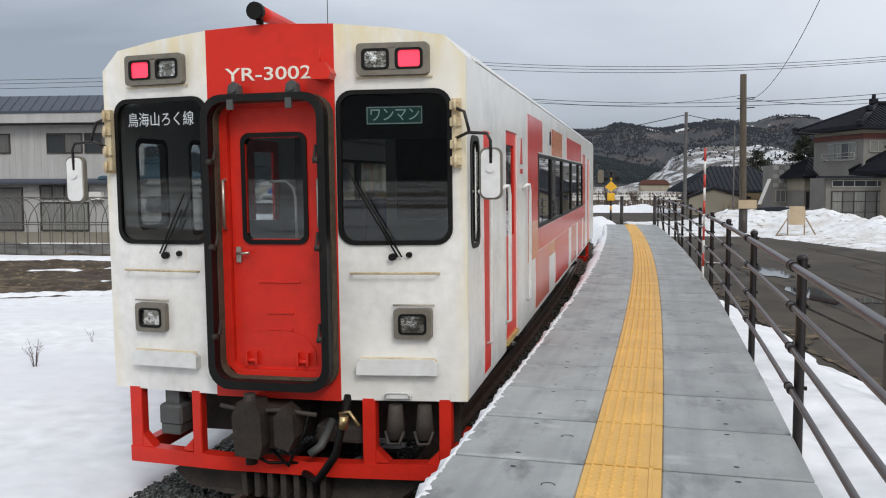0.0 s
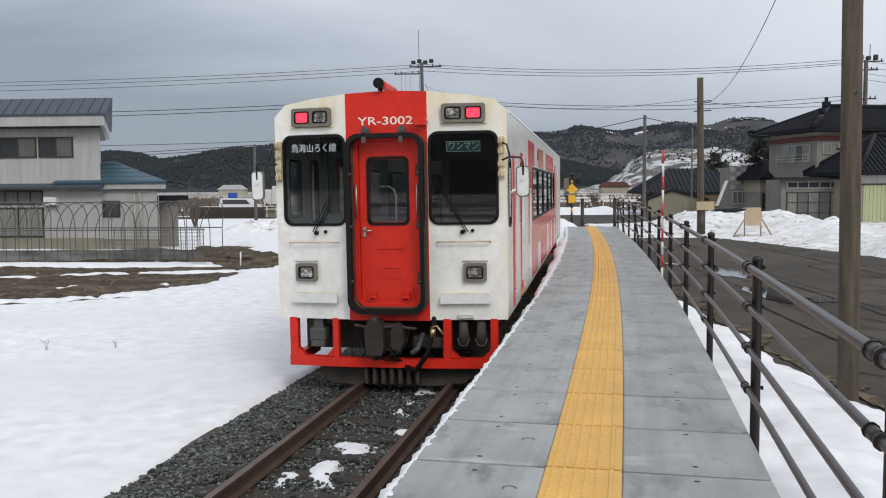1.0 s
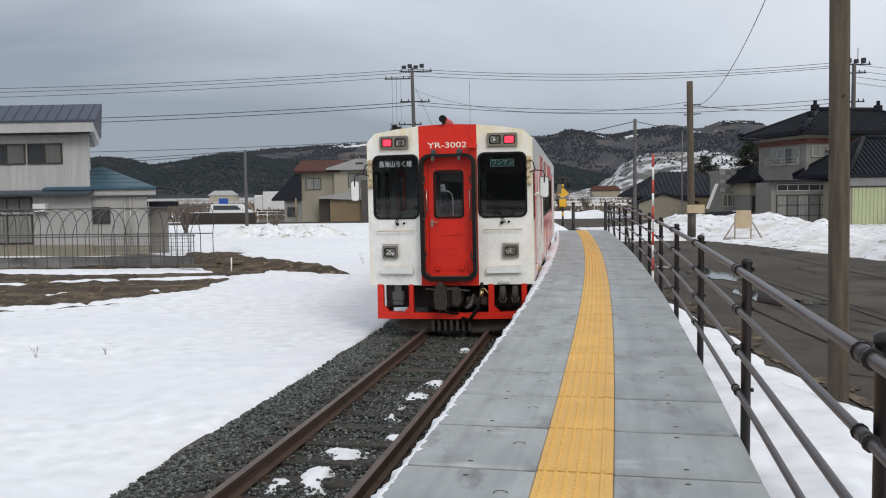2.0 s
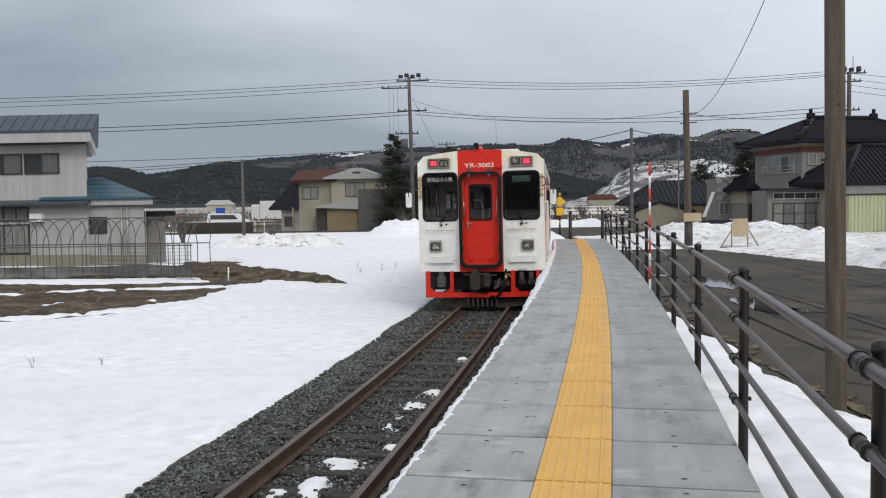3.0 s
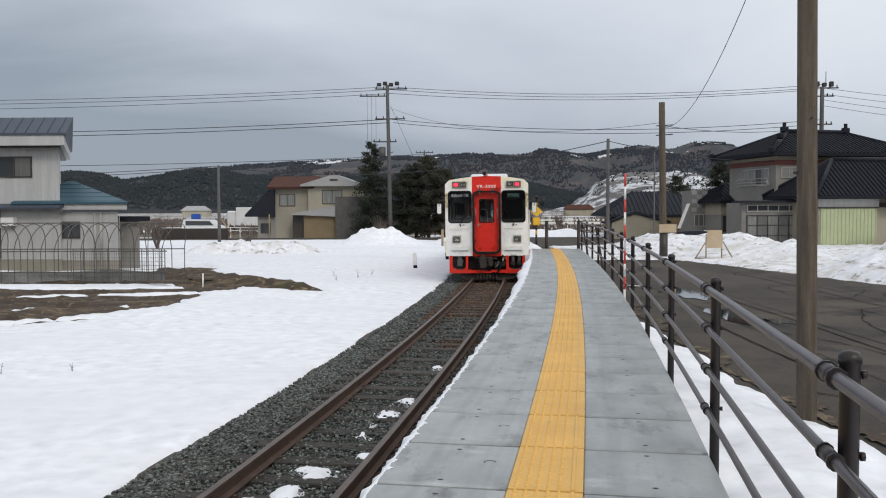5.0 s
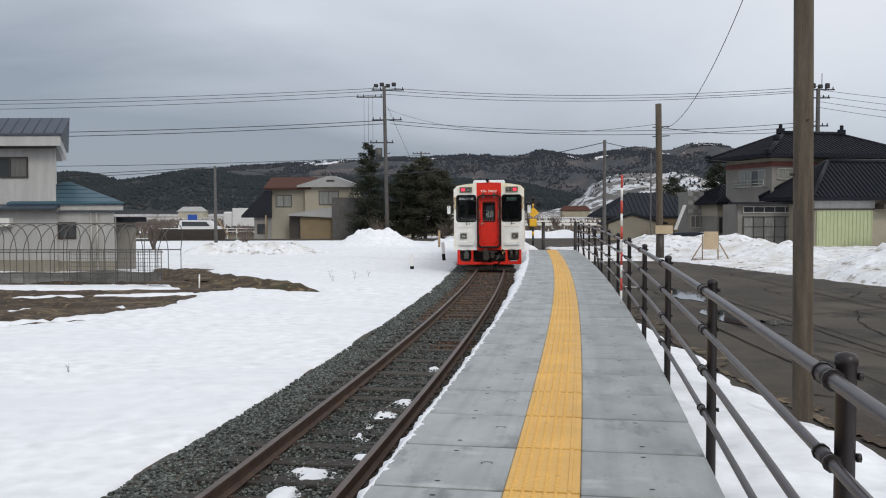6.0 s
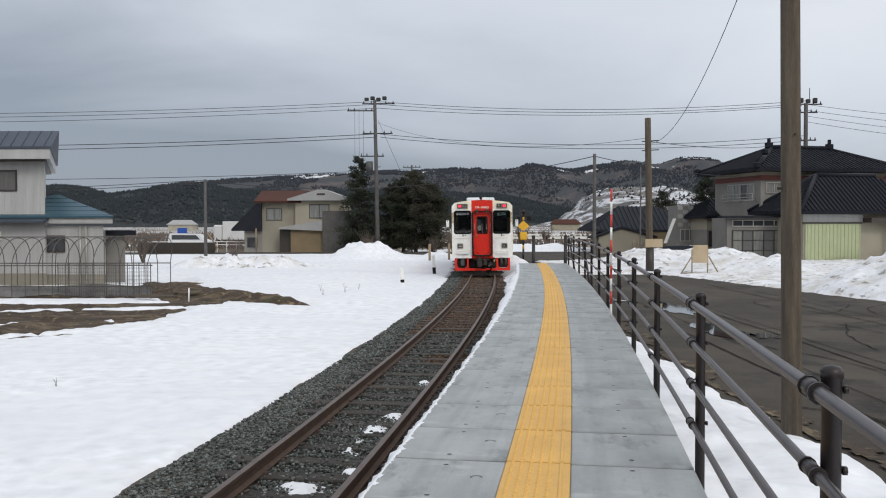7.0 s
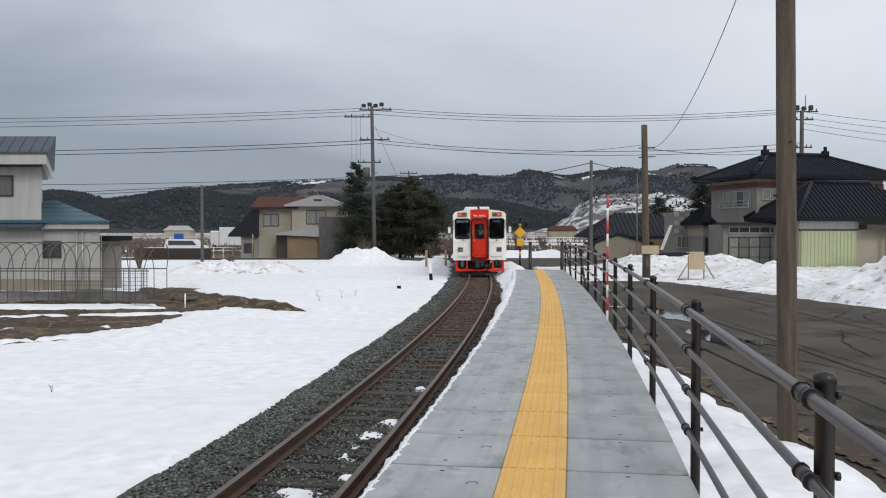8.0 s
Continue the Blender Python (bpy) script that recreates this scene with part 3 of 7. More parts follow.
# ---- track ----
def sweep(bm, outline, stations, mi=lambda k: 0):
    """An outline of (off, z) pairs drawn along the line."""
    rows = [[bm.verts.new(at(s, o, z)) for o, z in outline] for s in stations]
    k = len(outline)
    for a, b in zip(rows, rows[1:]):
        for i in range(k):
            bm.faces.new((a[i], a[(i + 1) % k], b[(i + 1) % k], b[i])).material_index = mi(i)
    for r in (rows[0], rows[-1]):
        bm.faces.new(r)
    bmesh.ops.recalc_face_normals(bm, faces=bm.faces[:])
    return bm


def build_track():
    bm = bmesh.new()
    sweep(bm, [(-2.1, -1.35), (-2.0, -1.13), (-1.25, -1.085), (-1.0, -1.115), (1.0, -1.115), (1.3, -1.09), (1.62, -1.1), (1.62, -1.35)], span(-8, 72, 100))
    structure("ballast_bed", bm, M["ballast"], "grey crushed stone ballast under the track", "ballast")
    track = thing("railway_track", label="single narrow-gauge railway track with rusty rails and dark wooden sleepers", category="track", kind="structure")
    for sg in (-1, 1):
        c = sg * 0.566
        bm = bmesh.new()
        prof = [(c - 0.033, RAIL), (c + 0.033, RAIL), (c + 0.033, RAIL - 0.035), (c + 0.009, RAIL - 0.05), (c + 0.009, RAIL - 0.125),
                (c + 0.06, RAIL - 0.145), (c + 0.06, RAIL - 0.155), (c - 0.06, RAIL - 0.155), (c - 0.06, RAIL - 0.145), (c - 0.009, RAIL - 0.125),
                (c - 0.009, RAIL - 0.05), (c - 0.033, RAIL - 0.035)]
        sweep(bm, prof, span(-8, 100, 150), lambda k: 1 if k == 0 else 0)
        part("rail", bm, [M["rail"], M["rail_top"]], track, "rusty steel rail with a worn brown head")
    bm = bmesh.new()
    box(bm, -1.05, 1.05, -0.11, 0.11, RAIL - 0.28, RAIL - 0.15, 0, 0.012)
    for sg in (-1, 1):
        for side in (-1, 1):
            x = sg * 0.566 + side * 0.085
            box(bm, x - 0.02, x + 0.02, -0.025, 0.025, RAIL - 0.152, RAIL - 0.125, 1)
    mesh = bpy.data.meshes.new("sleeper")
    bm.to_mesh(mesh)
    bm.free()
    mesh.materials.append(M["sleeper"]), mesh.materials.append(M["rail"])
    rnd = random.Random(2)
    s = -2.0
    while s < 66:
        ob = new("sleeper", mesh)
        ob.parent = track
        ob.matrix_basis = on_line(s, rnd.uniform(-0.03, 0.03), rnd.uniform(-0.02, 0.004)) @ Matrix.Rotation(rnd.uniform(-0.025, 0.025), 4, "Z")
        s += 0.60 + rnd.uniform(-0.03, 0.03)
    # loose stones
    rng = np.random.default_rng(4)
    shapes = []
    for k in range(6):
        b2 = bmesh.new()
        bmesh.ops.create_icosphere(b2, subdivisions=1, radius=1.0)
        v = np.array([q.co[:] for q in b2.verts])
        v *= rng.uniform(0.6, 1.15, (len(v), 1)) * np.array([1.0, rng.uniform(0.6, 1.0), rng.uniform(0.5, 0.8)])
        shapes.append((v, np.array([[w.index for w in q.verts] for q in b2.faces])))
        b2.free()
    vs, fs, rust, base = [], [], [], 0
    for s0, s1, count, r0, r1 in ((5.5, 16, 30000, 0.012, 0.029), (16, 30, 13000, 0.019, 0.038), (30, 48, 4500, 0.03, 0.055)):
        for s, o, r, a, k in zip(rng.uniform(s0, s1, count), rng.uniform(-1.70, 1.3, count), rng.uniform(r0, r1, count), rng.uniform(0, 6.3, count), rng.integers(0, 6, count)):
            if min(abs(o - 0.566), abs(o + 0.566)) < 0.07:
                continue
            p = at(s, o)
            v, q = shapes[k]
            c, sn = math.cos(a), math.sin(a)
            z = (-1.115 + 0.055 * ((a * 7.3) % 1.0) ** 2 if abs(o) < 1.08 else -1.088) + 0.4 * r + (-0.045 * max(0, abs(o + 0.2) - 1.15))
            rust.append(np.full(len(q), 1 if (abs(o) < 1.0 and s + 6 * rough(p.x, p.y, 0.3, 2) > 19) else 0))
            vs.append(np.c_[p.x + r * (v[:, 0] * c - v[:, 1] * sn), p.y + r * (v[:, 0] * sn + v[:, 1] * c), z + r * v[:, 2]])
            fs.append(q + base)
            base += len(v)
    me = bpy.data.meshes.new("ballast_stones")
    vs, fs = np.concatenate(vs), np.concatenate(fs)
    me.from_pydata(vs.tolist(), [], fs.tolist())
    me.materials.append(M["stone"]), me.materials.append(M["rusty_stone"])
    me.polygons.foreach_set("material_index", np.concatenate(rust).astype(np.int32))
    tagged(new("ballast_stones", me), "loose grey crushed stones of the track bed", "gravel", "", "stuff")
    # remnants of snow between the rails
    for s, o, rx, ry, h in ((8.45, 0.03, 0.26, 0.40, 0.035), (7.75, -0.05, 0.22, 0.34, 0.03), (10.9, 0.18, 0.22, 0.42, 0.02), (11.7, 0.28, 0.18, 0.3, 0.02),
                            (10.0, 0.1, 0.12, 0.2, 0.015), (9.5, 0.3, 0.08, 0.16, 0.015), (14.2, 0.33, 0.14, 0.26, 0.02), (7.6, -0.30, 0.18, 0.2, 0.02), (9.1, 0.38, 0.1, 0.18, 0.02)):
        bm = bmesh.new()
        c = at(s, o)

        def patch(x, y, c=c, rx=rx, ry=ry, h=h):
            d = math.hypot((x - c.x) / rx, (y - c.y) / ry) + 0.55 * rough(x, y, 4, 2) + 0.3 * rough(x, y, 12, 4)
            return -1.12 + (h + 0.055) * ease(1.05, 0.2, d) + 0.012 * rough(x, y, 9, 1)
        heights(bm, span(c.x - rx * 1.5, c.x + rx * 1.5, 30), span(c.y - ry * 1.5, c.y + ry * 1.5, 30), patch)
        structure("snow_patch", bm, M["snow"], "patch of melting snow left between the rails", "snow")


# ---- platform ----
EDGE_L, TACTILE_L, TACTILE_R, EDGE_R = 1.50, 2.252, 2.665, 3.44
ROW, ROW0, ROWS_FROM, ROWS_TO = 0.863, 5.92, -10, 33


def build_platform():
    end = ROW0 + ROW * ROWS_TO
    start = ROW0 + ROW * ROWS_FROM
    platform = thing("platform", label="low curved station platform of grey concrete slabs", category="platform", kind="structure")
    bm = bmesh.new()
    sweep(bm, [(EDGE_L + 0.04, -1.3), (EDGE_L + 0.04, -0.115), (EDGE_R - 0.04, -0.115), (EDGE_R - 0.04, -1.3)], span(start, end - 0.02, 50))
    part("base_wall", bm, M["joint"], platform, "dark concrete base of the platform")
    g = 0.015
    bm = bmesh.new()
    box(bm, EDGE_L, TACTILE_L - 0.0005, -ROW / 2 + g, ROW / 2 - g, -0.11, 0.0, 0, 0.009)
    for k in range(14):   # half-sunk lifting eye
        a0, a1 = math.pi * k / 14 * 1.15, math.pi * (k + 1) / 14 * 1.15
        q = [(2.10 + r * math.cos(a), 0.05 + r * math.sin(a), 0.0022) for r, a in ((0.038, a0), (0.038, a1), (0.031, a1), (0.031, a0))]
        bm.faces.new([bm.verts.new(p) for p in q]).material_index = 1
    for x, y in ((1.86, -0.33), (1.875, 0.30)):
        q = [(x + 0.018 * math.cos(radians(a)), y + 0.012 * math.sin(radians(a)), 0.0022) for a in range(0, 360, 45)]
        bm.faces.new([bm.verts.new(p) for p in q]).material_index = 1
    inner = bpy.data.meshes.new("slab_inner")
    bm.to_mesh(inner)
    bm.free()
    bm = bmesh.new()
    box(bm, TACTILE_R + 0.0005, EDGE_R, -ROW / 2 + g, ROW / 2 - g, -0.11, 0.0, 0, 0.009)
    for x, y in ((3.05, 0.33), (3.06, -0.30)):
        q = [(x + 0.018 * math.cos(radians(a)), y + 0.012 * math.sin(radians(a)), 0.0022) for a in range(0, 360, 45)]
        bm.faces.new([bm.verts.new(p) for p in q]).material_index = 1
    outer = bpy.data.meshes.new("slab_outer")
    bm.to_mesh(outer)
    bm.free()
    for me in (inner, outer):
        me.materials.append(M["concrete"]), me.materials.append(M["joint"])
    bm = bmesh.new()
    box(bm, TACTILE_L, TACTILE_R, -ROW / 2 + g * 0.7, ROW / 2 - g * 0.7, -0.11, 0.003, 0, 0.004)
    for i in range(5):
        for j in range(14):
            x, y = TACTILE_L + 0.045 + i * 0.060, -ROW / 2 + 0.031 + j * (ROW - 0.002) / 14
            lo = [bm.verts.new((x + 0.017 * math.cos(2 * math.pi * k / 6), y + 0.017 * math.sin(2 * math.pi * k / 6), 0.003)) for k in range(6)]
            hi = [bm.verts.new((x + 0.008 * math.cos(2 * math.pi * k / 6), y + 0.008 * math.sin(2 * math.pi * k / 6), 0.0125)) for k in range(6)]
            for k in range(6):
                bm.faces.new((lo[k], lo[(k + 1) % 6], hi[(k + 1) % 6], hi[k]))
            bm.faces.new(hi)
    box(bm, TACTILE_L + 0.345, TACTILE_L + 0.368, -ROW / 2 + 0.012, ROW / 2 - 0.012, 0.002, 0.009, 0, 0.003)
    tile = bpy.data.meshes.new("tactile_tile")
    bm.to_mesh(tile)
    bm.free()
    tile.materials.append(M["tactile"])
    rnd = random.Random(8)
    for k in range(ROWS_FROM, ROWS_TO):
        s = ROW0 + ROW * (k + 0.5)
        for name, me in (("concrete_slab", inner), ("tactile_tile", tile), ("concrete_slab", outer)):
            ob = new(name, me)
            ob.parent = platform
            ob.matrix_basis = on_line(s, 0, rnd.uniform(-0.003, 0.0)) @ Matrix.Rotation(rnd.uniform(-0.0006, 0.0006), 4, "Z")
    # ragged snow along the edge
    bm = bmesh.new()
    ss = span(3.5, end, 1500)
    rows = []
    for s in ss:
        p = at(s, EDGE_L)
        w = 0.03 + (0.03 + 0.08 * ease(6, 13, s)) * abs(rough(p.x, p.y, 2.2, 2)) + 0.045 * rough(p.x, p.y, 8, 5) + 0.016 * rough(p.x, p.y, 45, 7) + 0.04 * rough(p.x, p.y, 20, 3) + 0.16 * ease(12, 21, s) * ease(28, 25, s) * (0.8 + 0.6 * rough(p.x, p.y, 0.9, 8))
        w = max(0.004, w)
        z = 0.010 + 0.006 * rough(p.x, p.y, 6, 1)
        inner = max(0.0, 0.05 * rough(p.x, p.y, 5, 21) + 0.05 * rough(p.x, p.y, 23, 4) + 0.03 * ease(10, 18, s))
        rows.append([bm.verts.new(at(s, o, h)) for o, h in ((EDGE_L + 0.012 + inner, 0.0005 if inner else -0.012), (EDGE_L + inner * 0.4, 0.006), (EDGE_L - w * 0.3, z - 0.016), (EDGE_L - w * 0.7, z - 0.028), (EDGE_L - w, -0.09), (EDGE_L - w * 0.7, -0.18), (EDGE_L + 0.03, -0.22))])
    for a, b in zip(rows, rows[1:]):
        for i in range(6):
            bm.faces.new((a[i], b[i], b[i + 1], a[i + 1])).smooth = True
    part("edge_snow", bm, M["snow"], platform, "ragged crust of snow along the platform edge")


POST0, POST_STEP, POST_H = 3.13, 2.765, 1.12


def build_railing():
    railing = thing("platform_railing", label="black steel platform railing with four horizontal pipes", category="railing")
    stations = [POST0 + POST_STEP * k for k in range(-2, 12)]
    bm = bmesh.new()
    prof = [(0.030, -0.75), (0.030, 1.075), (0.034, 1.08), (0.034, 1.10), (0.026, 1.112), (0.0, 1.12)]
    rings = [[bm.verts.new((r * math.cos(2 * math.pi * k / 14), r * math.sin(2 * math.pi * k / 14), z)) for k in range(14)] for r, z in prof[:-1]]
    tip = bm.verts.new((0, 0, prof[-1][1]))
    for a, b in zip(rings, rings[1:]):
        for k in range(14):
            bm.faces.new((a[k], a[(k + 1) % 14], b[(k + 1) % 14], b[k])).smooth = True
    for k in range(14):
        bm.faces.new((rings[-1][k], rings[-1][(k + 1) % 14], tip)).smooth = True
    post = bpy.data.meshes.new("post")
    bm.to_mesh(post)
    bm.free()
    post.materials.append(M["black_steel"])
    levels = ((1.045, 0.0235), (0.80, 0.0175), (0.545, 0.0175), (0.295, 0.0175))
    clamps = []
    for z, r in levels:
        bm = bmesh.new()
        tube(bm, [(-0.055, -0.085, z), (-0.055, 0.055, z)], r + 0.006, 10)
        for y in (-0.075, 0.045):
            tube(bm, [(-0.055, y - 0.008, z), (-0.055, y + 0.008, z)], r + 0.010, 10)
        tube(bm, [(-0.05, 0, z), (0.046, 0, z)], 0.008, 6)
        tube(bm, [(0.032, 0, z), (0.046, 0, z)], 0.014, 6)
        clamp = bpy.data.meshes.new("clamp")
        bm.to_mesh(clamp)
        bm.free()
        clamp.materials.append(M["black_steel"])
        clamps.append(("clamp", clamp))
    for s in stations:
        for name, me in (("post", post), *clamps):
            ob = new(name, me)
            ob.parent = railing
            ob.matrix_basis = on_line(s, EDGE_R + 0.028)
    end = ROW0 + ROW * ROWS_TO
    for z, r in levels:
        bm = bmesh.new()
        tube(bm, [at(s, EDGE_R - 0.027, z) for s in span(stations[0] - 0.4, stations[-1] + 0.3, 60)], r, 10)
        part("pipe", bm, M["pipe"], railing)
    # raking braces near the far end
    for s in (stations[-4] + 1.2, stations[-1] - 0.2):
        bm = bmesh.new()
        tube(bm, [at(s, EDGE_R + 0.03, 1.05), at(s - 0.6, EDGE_R + 0.35, -1.05)], 0.035, 8)
        part("brace", bm, M["black_steel"], railing)
    # bollard posts on the end of the platform
    for off in (2.15, 3.42):
        ob = thing("bollard", on_line(end + 0.25, off), "black steel post at the end of the platform", "post", "end posts")
        bm = bmesh.new()
        tube(bm, [(0, 0, -1.1), (0, 0, 1.08)], 0.07, 10)
        part("shaft", bm, M["black_steel"], ob)
        bm = bmesh.new()
        tube(bm, [(0, 0, 1.08), (0, 0, 1.105)], 0.078, 10, 0.06)
        part("cap", bm, M["black_steel"], ob)
    pole = thing("snow_pole", on_line(14.75, EDGE_R - 0.06), "slim red and white snow marker pole tied to the railing", "marker pole")
    z, h = 0.0, 0.213
    for k in range(10):
        bm = bmesh.new()
        tube(bm, [(0, 0, z), (0, 0, z + h)], 0.019, 10)
        part("red_band" if k % 2 else "white_band", bm, M["red_enamel"] if k % 2 else M["white_enamel"], pole)
        z += h
    bm = bmesh.new()
    tube(bm, [(-0.03, 0, 0.27), (0.06, 0.02, 0.28), (0.30, 0.1, 0.26)], 0.006, 6)
    part("tie_wire", bm, M["white_enamel"], pole)


build_track()
build_platform()
build_railing()


# ---- railcar ----
M["cream"] = layered("cream_white_paint", [(0.82, 0.83, 0.82), ((0.74, 0.745, 0.725), 0.9, (1, 1, 1), 0.45, 0.72, 2.0), ((0.60, 0.50, 0.32), 4.0, (2.5, 2.5, 0.5), 0.68, 0.86, 6.0)], 0.22, 0.006, 0.001, 14.0, 0.45)
M["cream_end"] = layered("stained_cream_paint", [(0.90, 0.895, 0.87), ((0.82, 0.80, 0.73), 0.9, (1, 1, 1), 0.45, 0.72, 2.0), ((0.62, 0.50, 0.30), 5.0, (3.0, 3.0, 0.35), 0.66, 0.86, 6.0)], 0.35, 0.008, 0.001, 14.0, 0.35)


def old_varnish(m, colour, z0, z1, x0, x1):
    """Yellowed paint on the upper part and along the corners of the end walls, broken up by streaks."""
    n, l = m.node_tree.nodes, m.node_tree.links
    b = n["Principled BSDF"]
    last = b.inputs["Base Color"].links[0].from_socket
    tc, sp = n.new("ShaderNodeTexCoord"), n.new("ShaderNodeSeparateXYZ")
    l.new(tc.outputs["Object"], sp.inputs[0])

    def mathn(op, a, c):
        k = n.new("ShaderNodeMath")
        k.operation = op
        for i, v in ((0, a), (1, c)):
            if isinstance(v, (int, float)):
                k.inputs[i].default_value = v
            else:
                l.new(v, k.inputs[i])
        return k.outputs[0]

    def ramp_of(v, lo, hi):
        r = n.new("ShaderNodeMapRange")
        r.interpolation_type = "SMOOTHSTEP"
        r.inputs["From Min"].default_value, r.inputs["From Max"].default_value = lo, hi
        l.new(v, r.inputs["Value"])
        return r.outputs[0]
    mp = n.new("ShaderNodeMapping")
    mp.inputs["Scale"].default_value = (3.5, 3.5, 0.7)
    l.new(tc.outputs["Object"], mp.inputs[0])
    t = n.new("ShaderNodeTexNoise")
    t.inputs["Scale"].default_value, t.inputs["Detail"].default_value = 2.2, 6.0
    l.new(mp.outputs[0], t.inputs["Vector"])
    side = mathn("ABSOLUTE", sp.outputs["X"], 0.0)
    reach = mathn("MAXIMUM", ramp_of(sp.outputs["Z"], z0, z1), ramp_of(side, x0, x1))
    fac = mathn("MULTIPLY", reach, ramp_of(t.outputs["Fac"], 0.25, 0.75))
    mix = n.new("ShaderNodeMixRGB")
    mix.inputs[2].default_value = (*colour, 1)
    l.new(fac, mix.inputs[0]), l.new(last, mix.inputs[1])
    l.new(mix.outputs[0], b.inputs["Base Color"])


old_varnish(M["cream_end"], (0.78, 0.68, 0.43), 3.05, 3.55, 1.36, 1.52)
M["car_red"] = layered("red_paint", [(0.72, 0.030, 0.016), ((0.64, 0.024, 0.012), 1.2, (1, 1, 1), 0.45, 0.7, 2.0), ((0.50, 0.04, 0.025), 6.0, (2, 2, 0.6), 0.64, 0.82, 6.0)], 0.36, 0.008, 0.001, 14.0, 0.3)
M["faded_red"] = material("faded_red_paint", (0.60, 0.032, 0.026), (0.60, 0.085, 0.06), 1.0, 12, 0.2, 0, 0.03, 0.002)
M["pink"] = material("salmon_paint", (0.60, 0.15, 0.11), (0.60, 0.24, 0.18), 1.0, 12, 0.2, 0, 0.03, 0.002)
M["orange"] = material("faded_orange_paint", (0.58, 0.17, 0.06), (0.58, 0.25, 0.12), 1.0, 12, 0.2, 0, 0.03, 0.002)
M["rubber"] = material("black_rubber", (0.005, 0.005, 0.005), (0.009, 0.0085, 0.008), 6, 60, 0.5, 0, 0.1, 0.004, spec=0.2)
M["hood"] = material("worn_black_paint", (0.005, 0.005, 0.005), (0.025, 0.019, 0.015), 5, 45, 0.5, 0.0, 0.3, 0.004, lo=0.5, hi=0.85, spec=0.25)
M["bellows"] = material("brown_bellows", (0.10, 0.075, 0.05), (0.045, 0.033, 0.022), 12, 60, 0.8, 0, 0.4, 0.006)
M["pane"] = clear_glass("window_pane", (0.60, 0.63, 0.63))
M["clear_pane"] = clear_glass("door_pane", (0.70, 0.73, 0.75))
M["interior"] = material("cab_interior", (0.20, 0.215, 0.20), (0.14, 0.15, 0.145), 3, 30, 0.7)
M["interior_floor"] = material("cab_floor", (0.06, 0.06, 0.065), (0.04, 0.04, 0.045), 3, 30, 0.8)
M["seat_cloth"] = material("seat_cloth", (0.05, 0.07, 0.16), (0.035, 0.05, 0.12), 6, 80, 0.9)
M["olive_metal"] = material("lamp_case", (0.21, 0.19, 0.155), (0.15, 0.135, 0.11), 8, 60, 0.5, 0.2, 0.1, 0.002)
M["lamp_red"] = material("red_lamp", (1.0, 0.05, 0.10), (1.0, 0.05, 0.10), 60, 200, 0.3, emit=0.75)
# the pale second tone paints highlights onto the dark lamp glass
M["lens"] = material("highlighted_lens", (0.22, 0.21, 0.18), (0.85, 0.85, 0.82), 14, 30, 0.10, 0.85, 0.4, 0.02, lo=0.48, hi=0.66)
M["under"] = material("grimy_underframe", (0.035, 0.031, 0.028), (0.075, 0.06, 0.05), 5, 40, 0.8, 0.1, 0.5, 0.01)
M["rusty"] = material("rusty_steel", (0.055, 0.042, 0.034), (0.02, 0.017, 0.015), 7, 40, 0.7, 0.3, 0.4, 0.006)
M["grey_box"] = material("grey_box", (0.085, 0.088, 0.086), (0.05, 0.05, 0.05), 5, 40, 0.6)
M["brass"] = material("brass_tap", (0.55, 0.42, 0.22), (0.40, 0.28, 0.14), 12, 60, 0.35, 0.8)
M["white_text"] = material("white_lettering", (0.88, 0.84, 0.74), (0.80, 0.75, 0.64), 4, 40, 0.5)
M["sign_green"] = material("green_sign", (0.025, 0.14, 0.12), (0.02, 0.11, 0.10), 4, 40, 0.3)
M["sign_text"] = material("pale_green_lettering", (0.55, 0.75, 0.70), (0.5, 0.7, 0.65), 4, 40, 0.4)
M["grey_text"] = material("grey_lettering", (0.52, 0.55, 0.58), (0.45, 0.48, 0.5), 4, 40, 0.5)
M["mirror"] = material("mirror_glass", (0.8, 0.82, 0.83), (0.8, 0.82, 0.83), 4, 40, 0.02, 1.0, 0.0)
M["blank"] = glass("black_window_band", (0.008, 0.009, 0.010), 0.06)
M["chrome"] = material("steel_handle", (0.5, 0.46, 0.40), (0.4, 0.36, 0.3), 12, 60, 0.3, 0.8)
M["step_yellow"] = material("step_edge", (0.5, 0.36, 0.10), (0.3, 0.22, 0.10), 8, 50, 0.6)

M["brass_cream"] = material("rust_stained_cream", (0.70, 0.60, 0.40), (0.36, 0.23, 0.10), 6, 50, 0.55, 0.0, lo=0.4, hi=0.75)

CAR_L, CAR_W = 18.5, 1.475
BOW = 0.105   # how far the corners of an end wall stand back behind its middle


def bowed(x):
    return BOW * max(0.0, min(1.0, (abs(x) - 0.53) / 0.945))


def words(text, size, m, mat, parent, name, width=None, bold=0.0):
    """Lettering from the built-in font, as a thin mesh."""
    cu = bpy.data.curves.new(name, "FONT")
    cu.body, cu.size, cu.extrude, cu.resolution_u, cu.offset = text, size, 0.002, 3, bold
    cu.align_x, cu.align_y = "CENTER", "CENTER"
    tmp = new(name, cu)
    dg = bpy.context.evaluated_depsgraph_get()
    me = bpy.data.meshes.new_from_object(tmp.evaluated_get(dg))
    bpy.data.objects.remove(tmp)
    bpy.data.curves.remove(cu)
    if width and len(me.vertices):
        xs = [v.co.x for v in me.vertices]
        k = width / max(0.01, max(xs) - min(xs))
        for v in me.vertices:
            v.co.x *= k
    me.materials.clear()
    me.materials.append(mat)
    ob = new(name, me)
    ob.parent = parent
    ob.matrix_basis = m
    return ob


